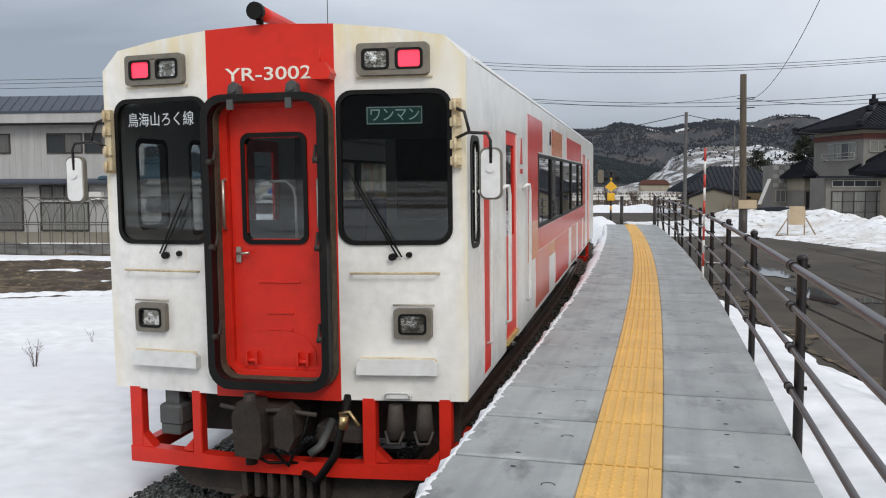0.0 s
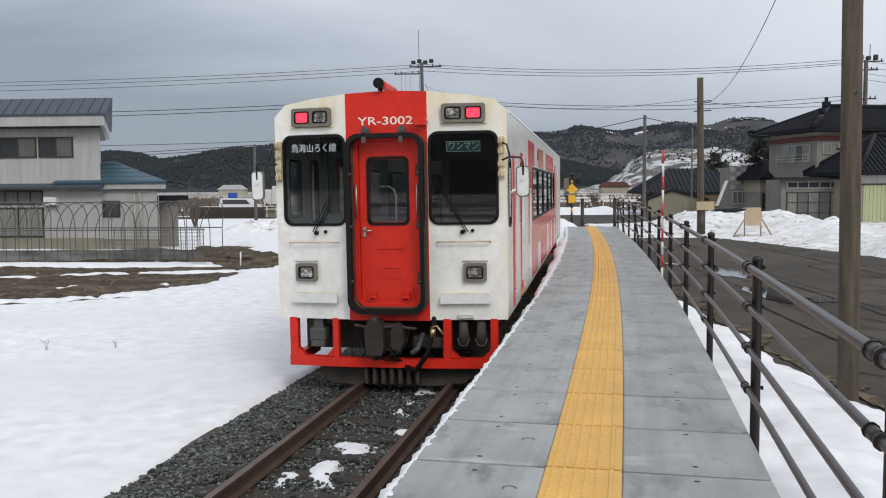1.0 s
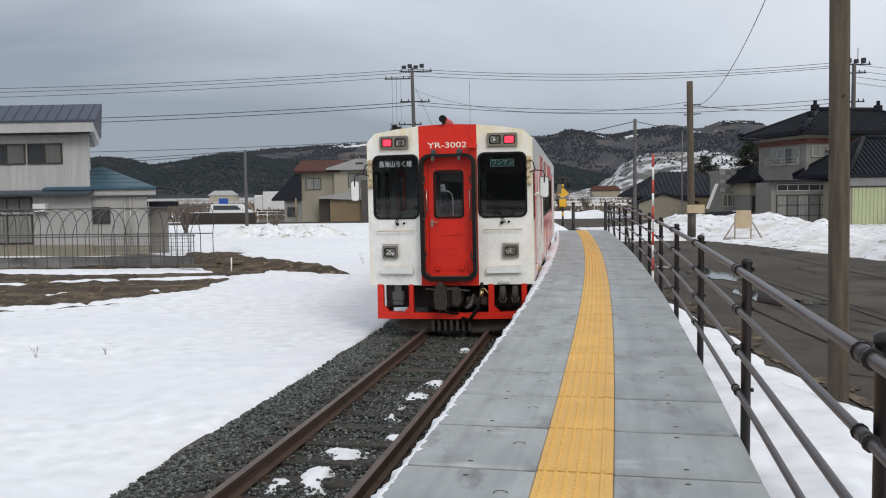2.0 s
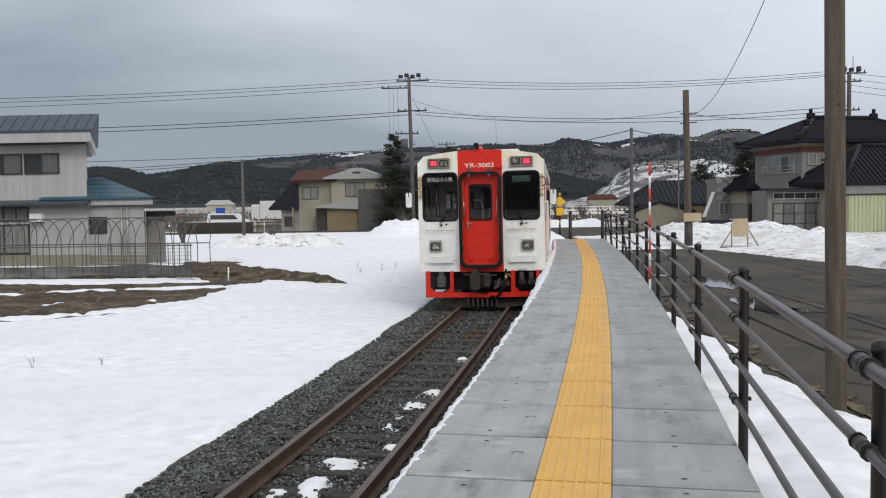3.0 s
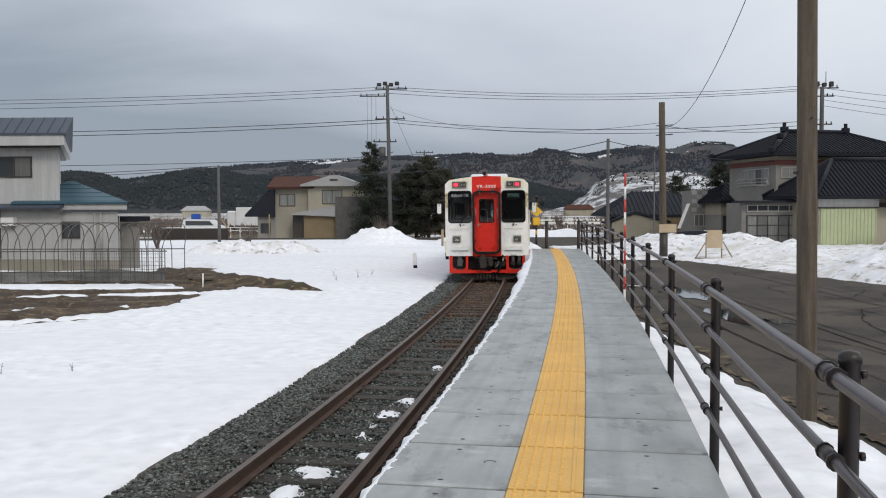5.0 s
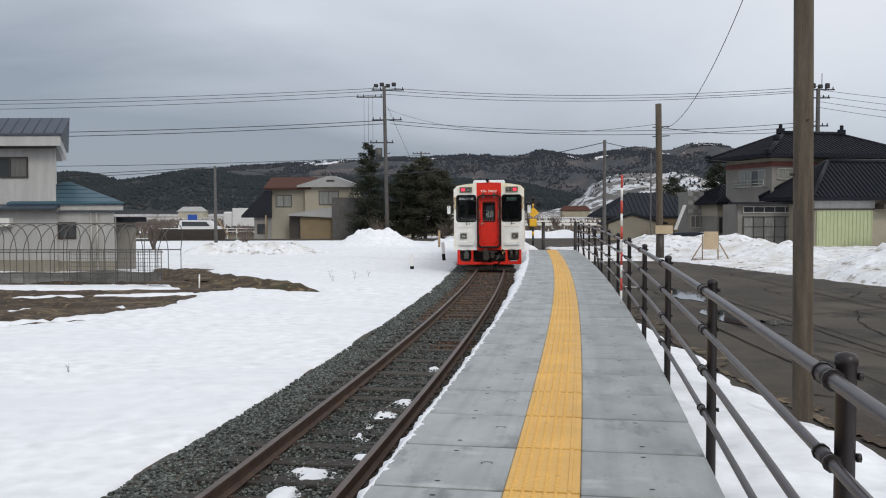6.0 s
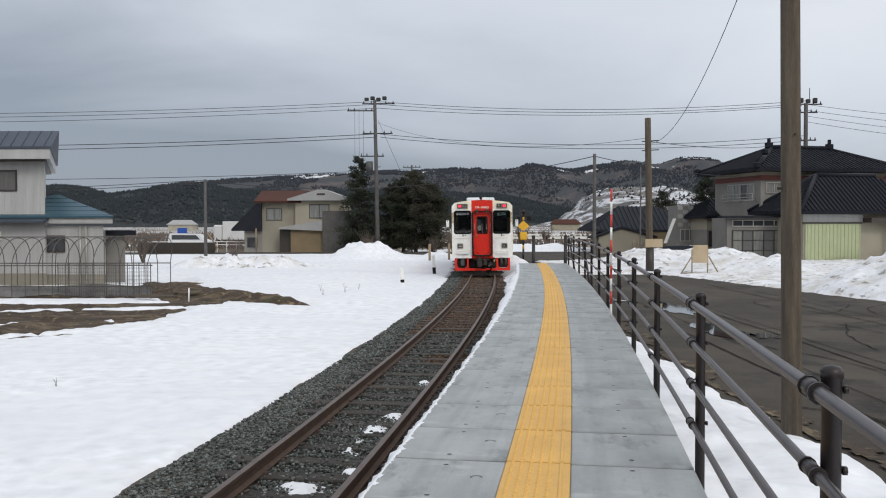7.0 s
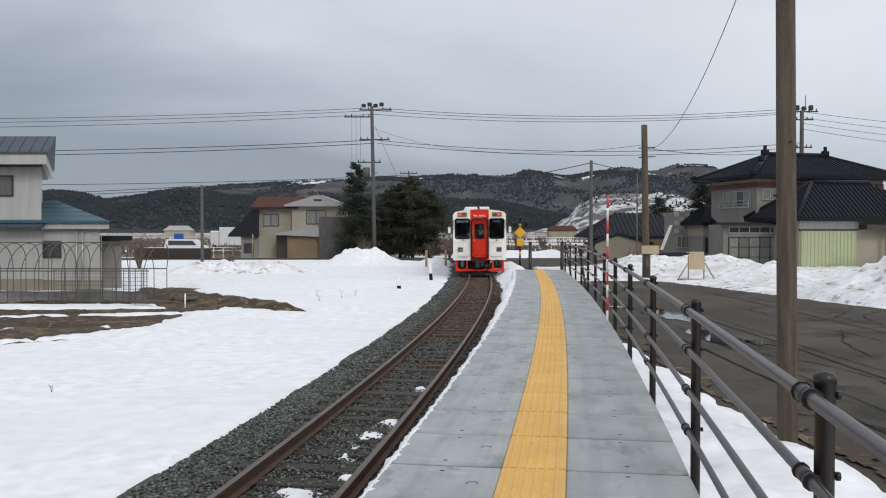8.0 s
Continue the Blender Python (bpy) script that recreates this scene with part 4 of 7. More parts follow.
def face_up(z=0.0):
    """Turns lettering drawn in the xy plane to stand upright and face -y."""
    return Matrix.Rotation(math.pi / 2, 4, "X")


def car_end(train, y, sg):
    """One end wall of the car; y is its plane, sg = -1 for the end that looks along -y, +1 for the other."""
    m = Matrix.Translation((0, y, 0)) @ (Matrix.Identity(4) if sg < 0 else Matrix.Rotation(math.pi, 4, "Z"))

    def put(name, bm, mat, parent=train, label=""):
        for v in bm.verts:
            v.co.y += bowed(v.co.x)
        ob = part(name, bm, mat, parent, label)
        if parent is train:
            ob.matrix_basis = m
        return ob
    WX0, WX1, WZ0, WZ1 = 0.522, 1.374, 1.987, 3.131
    for side in (-1, 1):
        bm = bmesh.new()
        a, b = 0.513, CAR_W
        h0, h1, z0, z1 = WX0 + 0.02, WX1 - 0.02, WZ0 + 0.02, WZ1 - 0.02

        def slab(x0, x1, za, zb):
            box(bm, min(side * x0, side * x1), max(side * x0, side * x1), 0, 0.05, za, zb)
        prism(bm, [(side * x, z) for x, z in ((a, 0.81), (1.468, 0.81), (1.475, 1.10), (b, z0), (a, z0))], "y", 0, 0.05)
        slab(a, h0, z0, z1)
        slab(h1, b, z0, z1)
        prism(bm, [(side * x, z) for x, z in ((a, z1), (b, z1), (1.475, 3.36), (1.325, 3.512), (0.95, 3.573), (a, 3.618))], "y", 0, 0.05)
        hx0, hx1 = sorted((side * h0, side * h1))
        arc = rounded(hx0, hx1, z0, z1, 0.11)
        for k, (cx, cz) in enumerate(((hx1, z1), (hx0, z1), (hx0, z0), (hx1, z0))):
            prism(bm, [(cx, cz)] + arc[6 * k:6 * k + 6], "y", 0.0, 0.05)
        put("end_panel", bm, M["cream_end"], label="cream white end panel with brown grime streaks")
        xa, xb = sorted((side * WX0, side * WX1))
        bm = bmesh.new()
        ring(bm, rounded(xa, xb, WZ0, WZ1, 0.12), rounded(xa + 0.032, xb - 0.032, WZ0 + 0.032, WZ1 - 0.032, 0.10), "y", -0.014, 0.03)
        win = put("end_window", bm, M["rubber"], label="dark end window in a black rubber frame")
        bm = bmesh.new()
        prism(bm, rounded(xa + 0.028, xb - 0.028, WZ0 + 0.028, WZ1 - 0.028, 0.10), "y", 0.012, 0.020)
        put("pane", bm, M["pane"], win)
        # dark band behind the upper part of the pane carries the sign
        if side > 0:
            bm = bmesh.new()
            box(bm, xa + 0.03, xb - 0.03, 0.034, 0.046, WZ1 - 0.36, WZ1 - 0.03)
            put("sign_band", bm, M["blank"], win)
        # wiper
        wx = side * 0.93
        wip = bmesh.new()
        if side < 0:
            pts = [[(-0.98, -0.03, 1.915), (-0.78, -0.05, 2.28)], [(-0.95, -0.03, 1.915), (-0.75, -0.05, 2.26)]]
        else:
            pts = [[(0.97, -0.03, 1.90), (0.66, -0.05, 2.45)], [(1.00, -0.03, 1.90), (0.70, -0.05, 2.42)]]
        for q in pts:
            tube(wip, q, 0.007, 6)
        tip = Vector(pts[0][1])
        tube(wip, [tip + Vector((side * 0.12, 0.01, -0.22)), tip + Vector((-side * 0.05, 0.01, 0.10))], 0.006, 6)
        tube(wip, [(wx, 0, 1.90), (wx, -0.05, 1.90)], 0.028, 8)
        tube(wip, [(wx + 0.12, 0, 1.915), (wx + 0.12, -0.03, 1.915)], 0.022, 8)
        put("wiper", wip, M["rubber"], label="black windscreen wiper")
        # upper lamps
        la, lb = sorted((side * 0.697, side * 1.222))
        bm = bmesh.new()
        ring(bm, rounded(la, lb, 3.229, 3.459, 0.03, 3), rounded(la + 0.04, lb - 0.04, 3.272, 3.416, 0.025, 3), "y", -0.06, 0.0)
        box(bm, la + 0.03, lb - 0.03, -0.012, 0.0, 3.26, 3.43)
        box(bm, (la + lb) / 2 - 0.028, (la + lb) / 2 + 0.028, -0.06, 0, 3.26, 3.43)
        for sx in (la + 0.14, lb - 0.14):
            for sz in (3.25, 3.438):
                tube(bm, [(sx, -0.064, sz), (sx, -0.058, sz)], 0.008, 6)
        lamp = put("lamp_case", bm, M["olive_metal"], label="khaki lamp case with two square lamps")
        for inner in (True, False):
            u0, u1 = (0.752, 0.922) if inner else (0.997, 1.167)
            p, q = sorted((side * u0, side * u1))
            bm = bmesh.new()
            ring(bm, rounded(p - 0.016, q + 0.016, 3.268, 3.42, 0.03, 3), rounded(p + 0.004, q - 0.004, 3.284, 3.404, 0.02, 3), "y", -0.066, -0.02)
            put("lamp_seal", bm, M["rubber"], lamp, "black rubber seal")
            bm = bmesh.new()
            prism(bm, rounded(p, q, 3.28, 3.408, 0.02, 3), "y", -0.05, -0.015)
            put("head_lamp" if inner else "tail_lamp", bm, M["lens"] if inner else M["lamp_red"], lamp, "clear lamp glass with painted highlights" if inner else "lit red tail lamp")
        bm = bmesh.new()
        p, q = sorted((side * 0.68, side * 1.24))
        box(bm, p, q, -0.02, 0.0, 3.212, 3.222)
        put("drip_ledge", bm, M["brass_cream"])
        # lower headlamp
        p, q = sorted((side * 0.937, side * 1.218))
        bm = bmesh.new()
        ring(bm, rounded(p, q, 1.289, 1.516, 0.025, 3), rounded(p + 0.045, q - 0.045, 1.334, 1.471, 0.025, 3), "y", -0.06, 0.0)
        box(bm, p + 0.03, q - 0.03, -0.015, 0, 1.31, 1.495)
        low = put("headlamp_case", bm, M["olive_metal"], label="square headlamp in a khaki case")
        bm = bmesh.new()
        ring(bm, rounded(p + 0.036, q - 0.036, 1.325, 1.48, 0.03, 3), rounded(p + 0.052, q - 0.052, 1.341, 1.464, 0.025, 3), "y", -0.066, -0.02)
        put("lamp_seal", bm, M["rubber"], low, "black rubber seal")
        bm = bmesh.new()
        prism(bm, rounded(p + 0.05, q - 0.05, 1.339, 1.466, 0.025, 3), "y", -0.045, -0.02)
        put("head_lamp", bm, M["lens"], low)
        bm = bmesh.new()
        tube(bm, [(p - 0.01, -0.03, 1.540), (q + 0.02, -0.03, 1.540)], 0.008, 6)
        put("rain_gutter", bm, M["chrome"], low)
        # step plate and grab bar
        p, q = sorted((side * 0.655, side * 1.257))
        bm = bmesh.new()
        prism(bm, [(p, 1.02), (q, 1.02), (q, 1.11), (q - 0.03, 1.14), (p + 0.03, 1.14), (p, 1.11)], "y", -0.075, 0.0)
        for k in range(4):
            tube(bm, [(p + 0.08 + k * 0.155, -0.078, 1.13 - 0.09 * (k % 2)), (p + 0.08 + k * 0.155, -0.072, 1.13 - 0.09 * (k % 2))], 0.007, 6)
        sp = put("step_plate", bm, M["cream"], label="cream step box with rust along its top")
        bm = bmesh.new()
        tube(bm, [(p + 0.005, -0.04, 1.115), (p + 0.03, -0.04, 1.142), (q - 0.03, -0.04, 1.142), (q - 0.005, -0.04, 1.115)], 0.008, 6)
        put("rust_edge", bm, M["brass_cream"], sp)
        bm = bmesh.new()
        tube(bm, [(p - 0.035, 0, 1.775), (p - 0.035, -0.065, 1.783), (q + 0.012, -0.065, 1.783), (q + 0.012, 0, 1.775)], 0.009, 8)
        put("grab_bar", bm, M["brass_cream"], label="thin cream grab bar with rust spots")
        # mirror on its arm
        bx = side * 1.415
        bm = bmesh.new()
        box(bm, bx - 0.03, bx + 0.03, -0.05, 0.02, 2.55, 3.05)
        for z in (2.60, 2.72, 2.88, 3.0):
            box(bm, bx - 0.042, bx + 0.042, -0.075, -0.045, z - 0.032, z + 0.032, 0, 0.006)
            tube(bm, [(bx, -0.09, z - 0.045), (bx, -0.09, z + 0.045)], 0.013, 6)
        br = put("mirror_bracket", bm, M["brass_cream"], label="cream hinge bracket stained with rust")
        bm = bmesh.new()
        tube(bm, [(bx, -0.08, 2.76), (bx + side * 0.10, -0.12, 2.80), (bx + side * 0.24, -0.14, 2.79), (bx + side * 0.265, -0.14, 2.74), (bx + side * 0.265, -0.13, 2.58)], 0.012, 8)
        tube(bm, [(bx, -0.08, 2.98), (bx + side * 0.07, -0.1, 2.95), (bx + side * 0.11, -0.12, 2.80)], 0.012, 8)
        put("mirror_arm", bm, M["black_steel"], br)
        bm = bmesh.new()
        mx = bx + side * 0.262
        prism(bm, rounded(mx - 0.082, mx + 0.082, 2.32, 2.69, 0.05), "y", -0.12, -0.085)
        put("mirror_housing", bm, M["olive_metal"], br)
        bm = bmesh.new()
        prism(bm, rounded(mx - 0.068, mx + 0.068, 2.334, 2.676, 0.045), "y", -0.135, -0.12)
        tube(bm, [(mx, -0.15, 2.54), (mx, -0.13, 2.54)], 0.028, 10)
        put("mirror_back", bm, M["cream"], br, "cream back of the mirror")
    # red middle with the doorway
    DX, DZ0, DZ1 = 0.40, 0.99, 3.08
    bm = bmesh.new()
    for s2 in (-1, 1):
        p, q = sorted((s2 * DX, s2 * 0.513))
        box(bm, p, q, -0.003, 0.05, 0.80, DZ1)
    prism(bm, [(-0.513, DZ1), (0.513, DZ1), (0.513, 3.618), (0, 3.641), (-0.513, 3.618)], "y", -0.003, 0.05)
    box(bm, -DX, DX, -0.003, 0.05, 0.80, DZ0)
    put("red_panel", bm, M["car_red"], label="red middle panel of the car end")
    bm = bmesh.new()
    ring(bm, rounded(-0.405, 0.405, 0.985, 3.085, 0.10), rounded(-0.365, 0.365, 1.02, 3.03, 0.08), "y", 0.0, 0.10)
    put("door_jamb", bm, M["car_red"])
    bm = bmesh.new()
    ring(bm, rounded(-0.488, 0.488, 0.90, 3.115, 0.17), rounded(-0.43, 0.43, 0.965, 3.06, 0.13), "y", -0.18, -0.09)
    hood = put("gangway_frame", bm, M["hood"], label="worn black gangway frame round the end door")
    bm = bmesh.new()
    for k in range(6):
        w = 0.488 + 0.014 * (k % 2)
        ring(bm, rounded(-w, w, 0.905, 3.11, 0.16), rounded(-0.425, 0.425, 0.975, 3.06, 0.13), "y", -0.089 + 0.015 * k, -0.077 + 0.015 * k)
    part("bellows", bm, M["bellows"], hood, "folded brown bellows")
    for x in (-0.24, 0.22):
        bm = bmesh.new()
        prism(bm, [(x - 0.055, 3.09), (x + 0.055, 3.09), (x + 0.04, 3.185), (x, 3.21), (x - 0.04, 3.185)], "y", -0.12, -0.05)
        tube(bm, [(x, -0.14, 3.155), (x, -0.05, 3.155)], 0.027, 10)
        box(bm, x - 0.025 , x + 0.025, -0.185, -0.165, 3.0, 3.075)
        part("hanger", bm, M["grey_box"], hood, "grey steel hanger lug")
    for z in (1.30, 1.98, 2.62):
        for s2 in (-1, 1):
            bm = bmesh.new()
            tube(bm, [(s2 * 0.43, -0.17, z), (s2 * 0.40, -0.15, z + 0.02), (s2 * 0.40, -0.12, z + 0.11)], 0.014, 6)
            tube(bm, [(s2 * 0.44, -0.18, z), (s2 * 0.40, -0.18, z)], 0.024, 8)
            part("latch", bm, M["rusty"], hood)
    # door leaf with its window
    bm = bmesh.new()
    VX, VZ0, VZ1 = 0.235, 2.03, 2.80
    box(bm, -0.36, -VX, 0.04, 0.08, 1.02, 3.03)
    box(bm, VX, 0.36, 0.04, 0.08, 1.02, 3.03)
    box(bm, -VX, VX, 0.04, 0.08, 1.02, VZ0)
    box(bm, -VX, VX, 0.04, 0.08, VZ1, 3.03)
    for z, w in ((1.70, 0.17), (1.46, 0.11), (1.33, 0.10)):
        box(bm, -w + 0.02, w + 0.02, 0.028, 0.04, z - 0.009, z + 0.009, 0, 0.003)
    prism(bm, [(-0.31, 1.06), (0.31, 1.06), (0.30, 1.18), (0.22, 1.28), (0.10, 1.32), (-0.20, 1.32), (-0.28, 1.28)], "y", 0.032, 0.04)
    for x in (-0.21, 0.21):
        for d in (-0.04, 0.04):
            box(bm, x + d - 0.008, x + d + 0.008, -0.02, 0.04, 1.06, 1.16)
        tube(bm, [(x - 0.05, 0.01, 1.09), (x + 0.05, 0.01, 1.09)], 0.02, 8)
    door = put("end_door", bm, M["car_red"], label="red end door with a black-framed window")
    bm = bmesh.new()
    ring(bm, rounded(-0.268, 0.268, 1.99, 2.84, 0.07), rounded(-0.236, 0.236, 2.025, 2.805, 0.055), "y", 0.025, 0.09)
    fr = part("window_frame", bm, M["rubber"], door)
    bm = bmesh.new()
    prism(bm, rounded(-0.24, 0.24, 2.02, 2.81, 0.055), "y", 0.05, 0.058)
    part("pane", bm, M["clear_pane"], door)
    bm = bmesh.new()
    box(bm, -0.325, -0.285, 0.02, 0.04, 1.85, 1.97)
    tube(bm, [(-0.305, 0.04, 1.92), (-0.305, -0.01, 1.92), (-0.20, -0.01, 1.925)], 0.012, 6)
    part("door_handle", bm, M["chrome"], door, "worn steel door handle")
    for x in (-0.395, 0.395):
        bm = bmesh.new()
        tube(bm, [(x, 0.06, 2.10), (x * 0.97, -0.05, 2.12), (x * 0.97, -0.05, 2.48), (x, 0.06, 2.50)], 0.014, 8)
        put("hand_rail", bm, M["chrome"], label="steel hand rail in the doorway")
    bm = bmesh.new()
    tube(bm, [(-0.20, 0.40, 2.47), (-0.06, 0.40, 2.47), (0.0, 0.40, 2.42), (0.02, 0.40, 2.34), (0.02, 0.40, 1.95)], 0.012, 8)
    put("inner_rail", bm, M["white_enamel"], label="bent white rail inside the door")
    # marker lamp bracket
    bm = bmesh.new()
    prism(bm, [(0.36, 3.255), (0.385, 3.205), (0.51, 3.205), (0.53, 3.25), (0.49, 3.325), (0.38, 3.325)], "y", -0.13, 0)
    tube(bm, [(0.43, -0.07, 3.32), (0.43, -0.07, 3.43)], 0.006, 6)
    put("marker_bracket", bm, M["car_red"], label="small red lamp hood with a pin")
    words("YR-3002", 0.138, m @ Matrix.Translation((-0.005, -0.006, 3.27)) @ face_up(), M["white_text"], train, "fleet_lettering", 0.695, 0.001)
    if sg < 0:
        words("\u9ce5\u6d77\u5c71\u308d\u304f\u7dda", 0.118, m @ Matrix.Translation((-0.95, 0.056, 2.958)) @ Matrix.Rotation(-0.111, 4, "Z") @ face_up(), M["grey_text"], train, "route_lettering", 0.61)
    bm = bmesh.new()
    box(bm, 0.745, 1.15, 0.024, 0.030, 2.884, 3.003)
    put("destination_sign", bm, M["sign_green"], label="dark green destination sign with pale lettering")
    words("\u30ef\u30f3\u30de\u30f3", 0.112, m @ Matrix.Translation((0.95, 0.062, 2.943)) @ Matrix.Rotation(0.111, 4, "Z") @ face_up(), M["sign_text"], train, "sign_lettering", 0.36)
    bm = bmesh.new()
    ring(bm, [(0.742, 2.88), (1.153, 2.88), (1.153, 3.007), (0.742, 3.007)], [(0.75, 2.888), (1.145, 2.888), (1.145, 2.999), (0.75, 2.999)], "y", 0.021, 0.026)
    put("sign_border", bm, M["sign_text"])
    # skirt frame
    bm = bmesh.new()
    for a, b in ((-1.345, -1.23), (-0.755, -0.67), (0.668, 0.77), (1.25, 1.345)):
        box(bm, a, b, 0.0, 0.10, 0.29, 0.83, 0, 0.008)
    prism(bm, [(-1.345, 0.20), (-0.5, 0.205), (0.5, 0.205), (1.345, 0.20), (1.345, 0.33), (0.5, 0.315), (-0.5, 0.315), (-1.345, 0.33)], "y", -0.01, 0.11)
    for a, b in ((-1.23, 1), (-0.755, -1), (0.77, 1), (1.25, -1)):
        prism(bm, [(a, 0.33), (a + b * 0.10, 0.33), (a, 0.43)], "y", 0.0, 0.10)
    for s2 in (-1, 1):
        p, q = sorted((s2 * 1.26, s2 * 1.345))
        box(bm, p, q, 0.10, 1.0, 0.20, 0.33)
    put("skirt_frame", bm, M["car_red"], label="red steel frame under the car end")
    # gear behind the skirt
    bm = bmesh.new()
    box(bm, -1.3, 1.3, 0.55, 0.62, 0.33, 0.86)
    box(bm, -1.38, 1.38, 0.1, 2.0, 0.82, 0.86)
    put("buffer_beam", bm, M["under"], label="grimy black underframe")
    bm = bmesh.new()
    prism(bm, [(-0.13, 0.44), (0.13, 0.44), (0.15, 0.52), (0.15, 0.70), (0.11, 0.78), (-0.11, 0.78), (-0.15, 0.70), (-0.15, 0.52)], "y", -0.12, 0.5)
    prism(bm, [(-0.24, 0.42), (-0.05, 0.40), (-0.02, 0.50), (-0.03, 0.74), (-0.07, 0.83), (-0.21, 0.83), (-0.26, 0.72)], "y", -0.28, -0.06)
    tube(bm, [(-0.145, -0.20, 0.34), (-0.145, -0.20, 0.88)], 0.045, 10)
    coupler = put("coupler", bm, M["rusty"], label="rusty centre coupler")
    bm = bmesh.new()
    prism(bm, [(0.06, 0.50), (0.17, 0.46), (0.22, 0.56), (0.21, 0.74), (0.13, 0.80), (0.06, 0.72)], "y", -0.24, -0.06)
    part("knuckle", bm, M["rusty"], coupler)
    bm = bmesh.new()
    tube(bm, [(-0.42, -0.13, 0.76), (-0.2, -0.15, 0.73), (0.10, -0.15, 0.75), (0.36, -0.13, 0.72)], 0.018, 8)
    part("release_bar", bm, M["under"], coupler)
    bm = bmesh.new()
    box(bm, 0.26, 0.66, 0.10, 0.34, 0.44, 0.58, 0, 0.03, 2)
    part("draft_box", bm, M["under"], coupler)
    for pts, mat, r in (([(0.56, 0.02, 0.84), (0.55, -0.1, 0.66), (0.50, -0.12, 0.42), (0.34, -0.1, 0.20), (0.20, 0, 0.22)], "rubber", 0.032),
                        ([(0.24, 0.1, 0.80), (0.22, -0.05, 0.55), (0.10, -0.08, 0.30), (-0.10, 0, 0.42)], "rubber", 0.014),
                        ([(-0.42, 0.1, 0.62), (-0.3, -0.06, 0.40), (-0.05, -0.1, 0.32), (0.15, 0, 0.30)], "rubber", 0.012),
                        ([(0.40, 0.1, 0.62), (0.36, -0.06, 0.46), (0.28, -0.08, 0.40)], "grey_box", 0.035)):
        bm = bmesh.new()
        tube(bm, pts, r, 8)
        put("hose", bm, M[mat], label="hanging brake hose")
    bm = bmesh.new()
    tube(bm, [(0.56, -0.12, 0.62), (0.57, -0.12, 0.72)], 0.035, 8)
    tube(bm, [(0.54, -0.13, 0.74), (0.62, -0.15, 0.76), (0.70, -0.17, 0.66)], 0.012, 6)
    put("brake_cock", bm, M["brass"], label="brass brake cock")
    bm = bmesh.new()
    box(bm, -1.07, -0.855, -0.0, 0.30, 0.52, 0.69, 0, 0.02)
    box(bm, -1.055, -0.87, 0.005, 0.28, 0.445, 0.53, 0, 0.01)
    box(bm, -1.03, -0.90, 0.05, 0.2, 0.68, 0.84)
    put("electric_box", bm, M["grey_box"], label="grey jumper socket box")
    for x in (0.92, 1.14):
        bm = bmesh.new()
        tube(bm, [(x, 0.02, 0.52), (x, 0.02, 0.78)], 0.075, 10, 0.05)
        tube(bm, [(x - 0.07, -0.02, 0.58), (x - 0.03, -0.07, 0.50), (x + 0.05, -0.07, 0.50), (x + 0.07, -0.02, 0.58)], 0.012, 6)
        put("air_fitting", bm, M["under"], label="grimy dark air hose fitting")
    bm = bmesh.new()
    prism(bm, [(-0.95, 0.16), (0.95, 0.16), (1.05, 0.10), (0.9, -0.02), (0.55, -0.06), (-0.55, -0.06), (-0.9, -0.02), (-1.05, 0.10)], "y", 0.18, 0.24)
    plough = put("snow_plough", bm, M["under"], label="dark snow plough under the car end")
    for k in range(7):
        bm = bmesh.new()
        box(bm, -0.36 + k * 0.11, -0.31 + k * 0.11, 0.05, 0.20, -0.02, 0.18, 0, 0.006)
        put("plough_tooth", bm, M["under"], plough)
    bm = bmesh.new()
    box(bm, 0.85, 1.055, -0.045, 0.0, 0.83, 0.868, 0, 0.008)
    tube(bm, [(0.86, -0.05, 0.85), (0.87, -0.05, 0.882), (1.035, -0.05, 0.882), (1.045, -0.05, 0.85)], 0.009, 6)
    put("socket_cover", bm, M["cream"])


